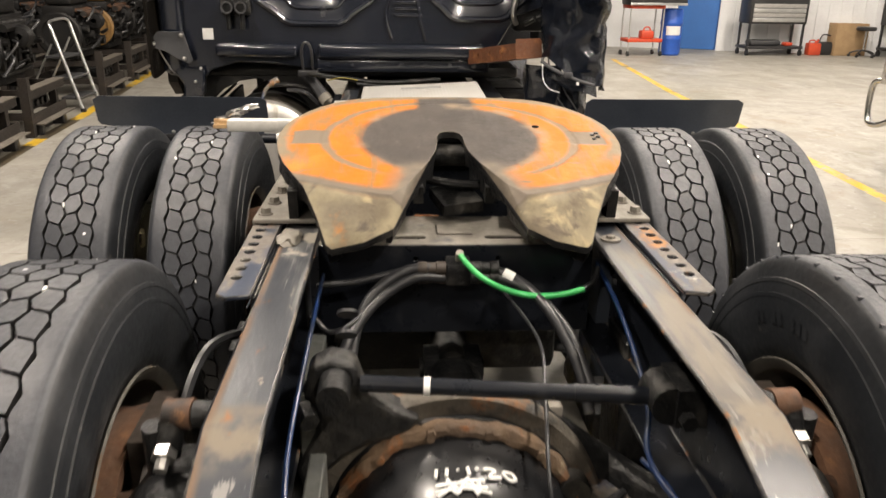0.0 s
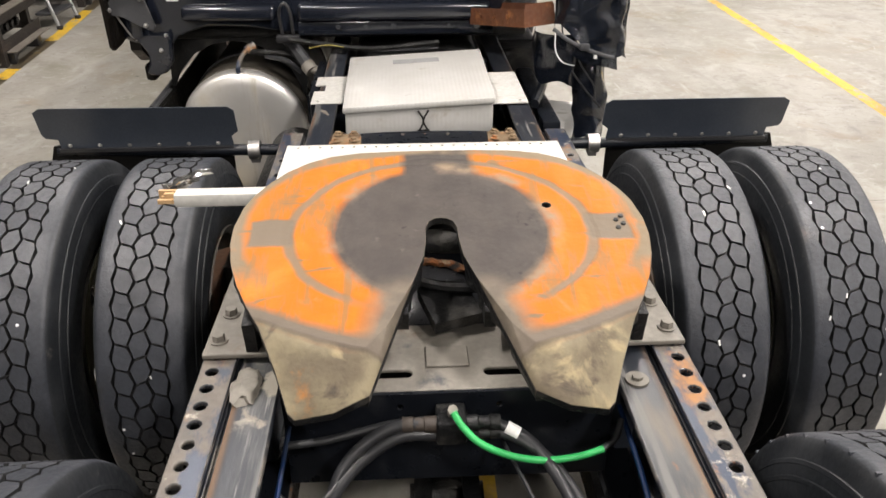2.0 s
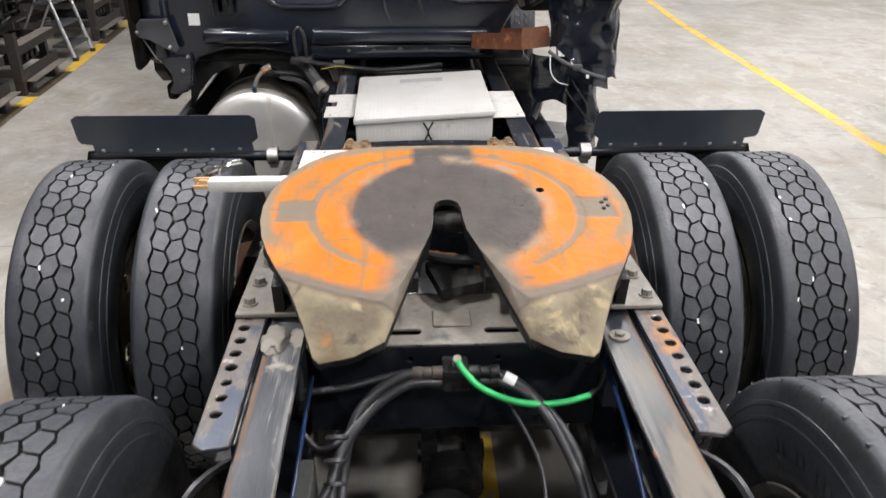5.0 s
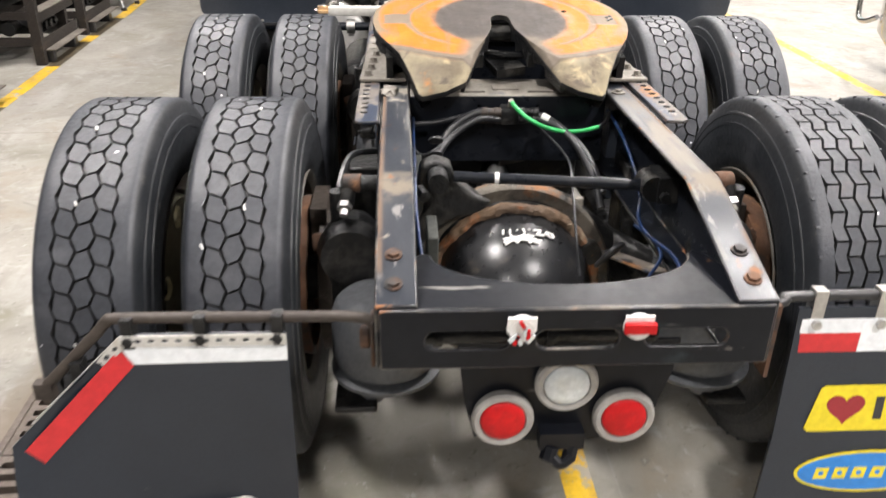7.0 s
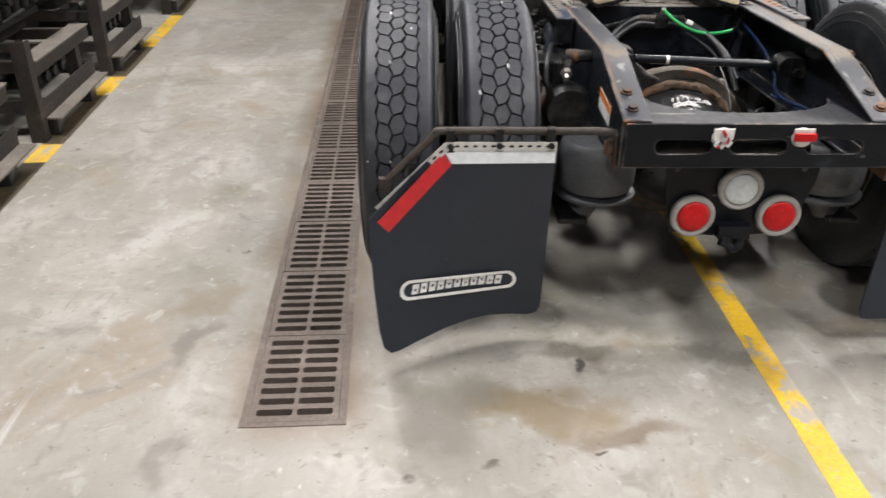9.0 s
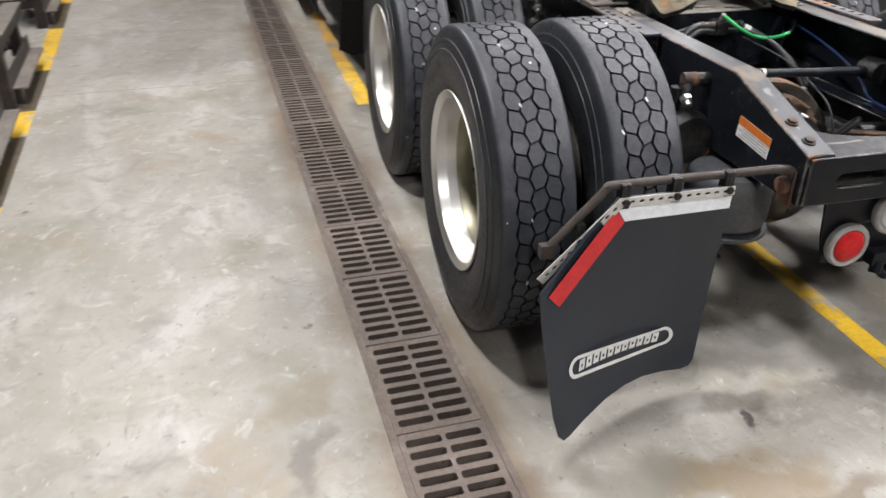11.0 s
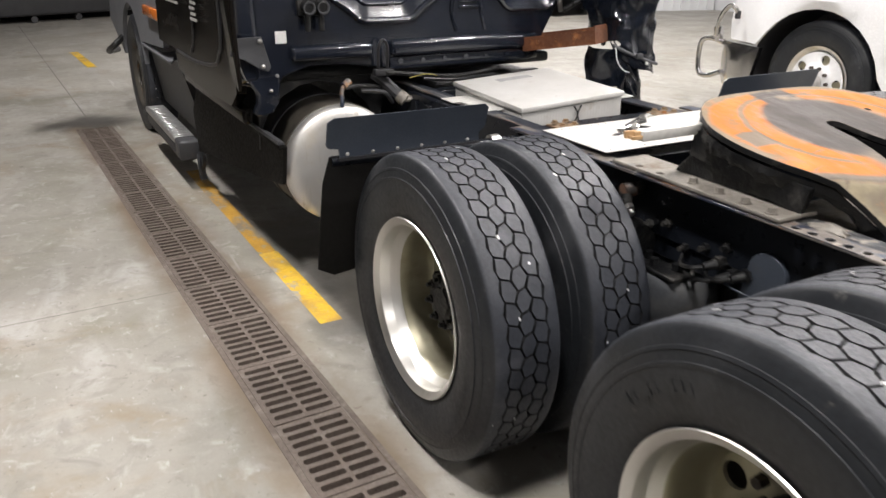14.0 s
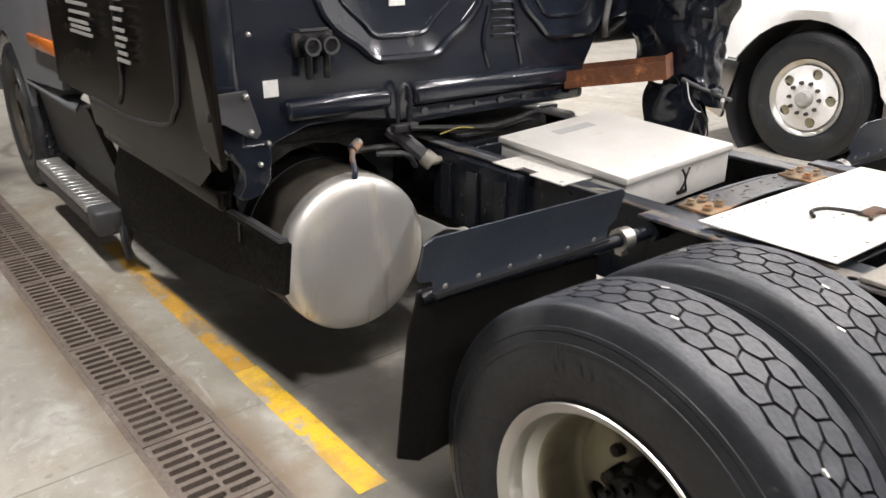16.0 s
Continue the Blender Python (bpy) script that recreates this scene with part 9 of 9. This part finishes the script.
for foot, top in (((0.0, 0.0, 0.0), (-0.28, 0.12, 0.90)), ((0.0, 0.53, 0.0), (-0.27, 0.63, 0.94))):
    bm = bmesh.new()
    add_cyl(bm, foot, top, 0.019, seg=10)
    part("stile", bm, alu, ladder)
    bm = bmesh.new()
    soft_box(bm, (foot[0] - 0.028, foot[1] - 0.026, 0.0), (foot[0] + 0.028, foot[1] + 0.026, 0.04), 0.008)
    part("rubber_foot", bm, chest_black, ladder)
    bm = bmesh.new()
    add_cyl(bm, (foot[0] - 0.72, foot[1] + 0.10, 0.0), (top[0] - 0.02, top[1], top[2] - 0.16), 0.012, seg=8)
    part("rear_leg", bm, alu, ladder)
bm = bmesh.new()
add_tube(bm, [(-0.27, 0.63, 0.94), (-0.285, 0.61, 0.985), (-0.31, 0.50, 1.0), (-0.33, 0.26, 0.985), (-0.31, 0.15, 0.96), (-0.28, 0.12, 0.90)], 0.016, 8)
part("handle", bm, alu, ladder)
for z in (0.15, 0.37, 0.60):
    k = z / 0.92
    bm = bmesh.new()
    soft_box(bm, (-0.20, 0.022, -0.016), (0.02, 0.510, 0.012), 0.005, 1, 0, Matrix.Translation((-0.28 * k, 0.11 * k, z)))
    part("tread", bm, cab_plastic, ladder)


# long black machine on casters at the dark end of the hall
machine = thing("machine_cabinet", (-0.85, 18.82, 0), "long black machine cabinet on small casters", "machine", turn=20)
bm = bmesh.new()
soft_box(bm, (-2.3, 0.0, 0.15), (2.3, 0.75, 1.55), 0.05, 3)
part("body", bm, chest_black, machine)
bm = bmesh.new()
add_tube(bm, [(-2.3, -0.012, 0.62), (-1.6, -0.012, 0.60), (-0.9, -0.012, 0.66), (2.3, -0.012, 0.70)], 0.012, 6)
part("edge_strip", bm, grey_ring, machine, "thin pale edge strip")
for k in range(5):
    bm = bmesh.new()
    add_cyl(bm, (-1.9 + 0.95 * k, 0.08, 0.07), (-1.9 + 0.95 * k, 0.13, 0.07), 0.07, seg=16)
    add_box(bm, (-1.93 + 0.95 * k, 0.075, 0.10), (-1.87 + 0.95 * k, 0.135, 0.152))
    part("caster", bm, chest_black, machine)


# ---- far wall with its door and tool corner ----
WA, WB = V((3.6, 18.0, 0)), V((13.9, 14.6, 0))
wdir = (WB - WA).normalized()
wm = Matrix.Translation(WA) @ Matrix.Rotation(math.atan2(wdir.y, wdir.x), 4, "Z")
wl = (WB - WA).length


def along(x):
    """Distance along the far wall at a given x."""
    return (x - WA.x) / wdir.x


bm = bmesh.new()
d0, d1 = along(6.35), along(7.22)
for a, b, z in ((0.0, d0, 0.0), (d1, wl, 0.0), (d0, d1, 2.15)):
    add_box(bm, (a, 0.0, z), (b, 0.18, HZ), 0, wm)
structure("wall_north_2", bm, wall_white, "white ribbed sheet-metal wall", "wall")
bm = bmesh.new()
k = d1 + 0.35
while k < wl:
    add_box(bm, (k, -0.035, 0.05), (k + 0.05, -0.001, HZ), 0, wm)
    k += 0.24
structure("wall_rib_trim", bm, wall_white, "raised ribs of the white wall", "wall trim").parent = None
bm = bmesh.new()
add_box(bm, (d0 + 0.003, 0.04, 0.01), (d1 - 0.003, 0.09, 2.147), 0, wm)
door = structure("door_1", bm, door_blue, "closed bright blue steel door", "door")
bm = bmesh.new()
add_cyl(bm, wm @ V((d0 + 0.08, 0.04, 1.0)), wm @ V((d0 + 0.08, -0.03, 1.0)), 0.015, seg=8)
part("door_handle", bm, bolt_steel, door)
bm = bmesh.new()
add_box(bm, (d1 + 0.001, -0.06, 0.0), (d1 + 0.30, -0.001, 3.0), 0, wm)
add_box(bm, (d0 - 0.10, -0.04, 0.0), (d0 - 0.001, -0.001, 2.2), 0, wm)
structure("door_trim", bm, wall_white, "white painted door jamb", "trim")

cart = thing("service_cart", (5.05, 15.45, 0), "orange-red two-shelf service cart with silver posts", "cart", turn=6)
for x in (-0.36, 0.36):
    for y in (-0.2, 0.2):
        bm = bmesh.new()
        add_cyl(bm, (x, y, 0.10), (x, y, 0.98), 0.016, seg=8)
        part("post", bm, alu, cart)
        bm = bmesh.new()
        add_cyl(bm, (x - 0.02, y, 0.05), (x + 0.02, y, 0.05), 0.05, seg=14)
        part("caster", bm, chest_black, cart)
for z in (0.28, 0.95):
    bm = bmesh.new()
    soft_box(bm, (-0.38, -0.22, z), (0.38, 0.22, z + 0.07), 0.01)
    part("shelf", bm, cart_red, cart)
gearcase = thing("red_case", (5.05, 15.42, 0.35), "red plastic case on the cart shelf", "case")
bm = bmesh.new()
soft_box(bm, (-0.05, -0.12, 0.0), (0.22, 0.12, 0.16), 0.03, 2)
add_tube(bm, [(0.02, 0, 0.15), (0.05, 0, 0.22), (0.14, 0, 0.22), (0.17, 0, 0.15)], 0.015)
part("case_body", bm, cart_red, gearcase)
tb = thing("black_tool_box", (5.25, 15.42, 1.02), "black steel tool box on the cart", "tool box", turn=6)
bm = bmesh.new()
soft_box(bm, (-0.62, -0.24, 0.0), (0.62, 0.24, 0.36), 0.02, 2)
part("box", bm, chest_black, tb)
bm = bmesh.new()
soft_box(bm, (-0.62, -0.255, 0.0), (0.62, -0.2405, 0.05), 0.004)
part("front_lip", bm, alu, tb)
drum = thing("plastic_drum", (5.72, 15.6, 0), "blue plastic drum with label", "drum")
bm = bmesh.new()
add_lathe(bm, [(0.0, 0.001), (0.0, 0.20), (0.03, 0.225), (0.30, 0.225), (0.32, 0.235), (0.36, 0.235), (0.38, 0.225), (0.62, 0.225), (0.64, 0.235), (0.68, 0.235), (0.70, 0.225), (0.92, 0.22), (0.95, 0.20), (0.95, 0.001)], 28, "z")
part("barrel", bm, plastic_blue, drum)
bm = bmesh.new()
for k in range(8):
    a = math.pi * (1.28 + 0.055 * k)
    add_box(bm, (-0.02, 0.226, 0.42), (0.02, 0.229, 0.60), 0, Matrix.Rotation(a - math.pi / 2, 4, "Z"))
part("drum_label", bm, white_sticker, drum)


def tool_chest(at, turn, label):
    c = thing("tool_chest", at, label, "tool chest", "rolling tool chests", turn=turn)
    for x in (-0.60, 0.60):
        for y in (-0.22, 0.22):
            bm = bmesh.new()
            add_box(bm, (x - 0.02, y - 0.02, 0.12), (x + 0.02, y + 0.02, 0.82))
            part("leg", bm, chest_black, c)
            bm = bmesh.new()
            add_cyl(bm, (x - 0.02, y, 0.06), (x + 0.02, y, 0.06), 0.06, seg=14)
            part("caster", bm, chest_black, c)
    bm = bmesh.new()
    soft_box(bm, (-0.64, -0.26, 0.14), (0.64, 0.26, 0.20), 0.008)
    part("lower_shelf", bm, chest_black, c)
    bm = bmesh.new()
    soft_box(bm, (-0.64, -0.26, 0.66), (0.64, 0.26, 1.28), 0.01)
    body = part("body", bm, chest_black, c)
    for k in range(4):
        bm = bmesh.new()
        z = 0.70 + 0.095 * k
        soft_box(bm, (-0.58, -0.275, z), (0.58, -0.2605, z + 0.085), 0.004)
        part("drawer", bm, alu if k in (0, 2) else grey_ring, body, "silver drawer front")
    bm = bmesh.new()
    soft_box(bm, (-0.50, -0.15, 0.201), (0.2, 0.15, 0.32), 0.05, 2)
    part("rag_pile", bm, cab_plastic, c)
    bm = bmesh.new()
    soft_box(bm, (0.30, -0.15, 0.201), (0.46, 0.05, 0.27), 0.02, 2)
    part("red_pouch", bm, cart_red, c)
    return c


tool_chest((8.02, 15.85, 0), 2, "black rolling tool chest with silver drawers")
tool_chest((11.0, 15.45, 0), 0, "black rolling tool chest beside the wall")
can = thing("fuel_can", (9.02, 15.85, 0), "small red plastic fuel can", "can")
bm = bmesh.new()
soft_box(bm, (-0.14, -0.10, 0), (0.14, 0.10, 0.26), 0.03, 2)
add_cyl(bm, (0.06, 0, 0.26), (0.10, 0, 0.33), 0.025, seg=10)
add_tube(bm, [(-0.10, 0, 0.25), (-0.08, 0, 0.31), (0.02, 0, 0.31), (0.04, 0, 0.25)], 0.014)
part("can_body", bm, cart_red, can)
bag = thing("tool_bag", (9.35, 15.95, 0), "dark floppy tool bag on the floor", "bag")
bm = bmesh.new()
soft_box(bm, (-0.25, -0.14, 0), (0.25, 0.14, 0.28), 0.08, 3)
add_tube(bm, [(-0.15, 0, 0.27), (-0.1, 0, 0.42), (0.1, 0, 0.40), (0.15, 0, 0.27)], 0.014)
part("bag_body", bm, chest_black, bag)
sheet = thing("leaning_board", (9.3, 16.05, 0), "pale board leaning by the wall", "board", turn=-20)
bm = bmesh.new()
add_box(bm, (-0.35, 0, 0), (0.30, 0.015, 0.62), 0, Matrix.Rotation(radians(-14), 4, "X"))
part("board", bm, white_sticker, sheet)
boxes = thing("cardboard_box", (9.75, 15.95, 0), "brown cardboard box by the wall", "box")
bm = bmesh.new()
soft_box(bm, (-0.32, -0.22, 0), (0.40, 0.25, 0.68), 0.01)
add_box(bm, (-0.03, -0.2215, 0.3), (0.03, -0.2202, 0.68))
part("carton", bm, cardboard, boxes)
stool = thing("shop_stool", (9.95, 15.5, 0), "round black shop stool on casters", "stool")
bm = bmesh.new()
add_lathe(bm, [(0.55, 0.001), (0.55, 0.18), (0.57, 0.20), (0.61, 0.20), (0.63, 0.18), (0.635, 0.001)], 28, "z")
part("seat", bm, chest_black, stool)
bm = bmesh.new()
add_cyl(bm, (0, 0, 0.12), (0, 0, 0.55), 0.025, seg=10)
part("column", bm, chrome, stool)
for k in range(5):
    a = 2 * math.pi * k / 5
    bm = bmesh.new()
    add_tube(bm, [(0, 0, 0.14), (0.14 * math.cos(a), 0.14 * math.sin(a), 0.12), (0.26 * math.cos(a), 0.26 * math.sin(a), 0.07)], 0.018, 8)
    add_cyl(bm, (0.26 * math.cos(a), 0.26 * math.sin(a) - 0.02, 0.03), (0.26 * math.cos(a), 0.26 * math.sin(a) + 0.02, 0.03), 0.03, seg=10)
    part("leg", bm, chest_black, stool)
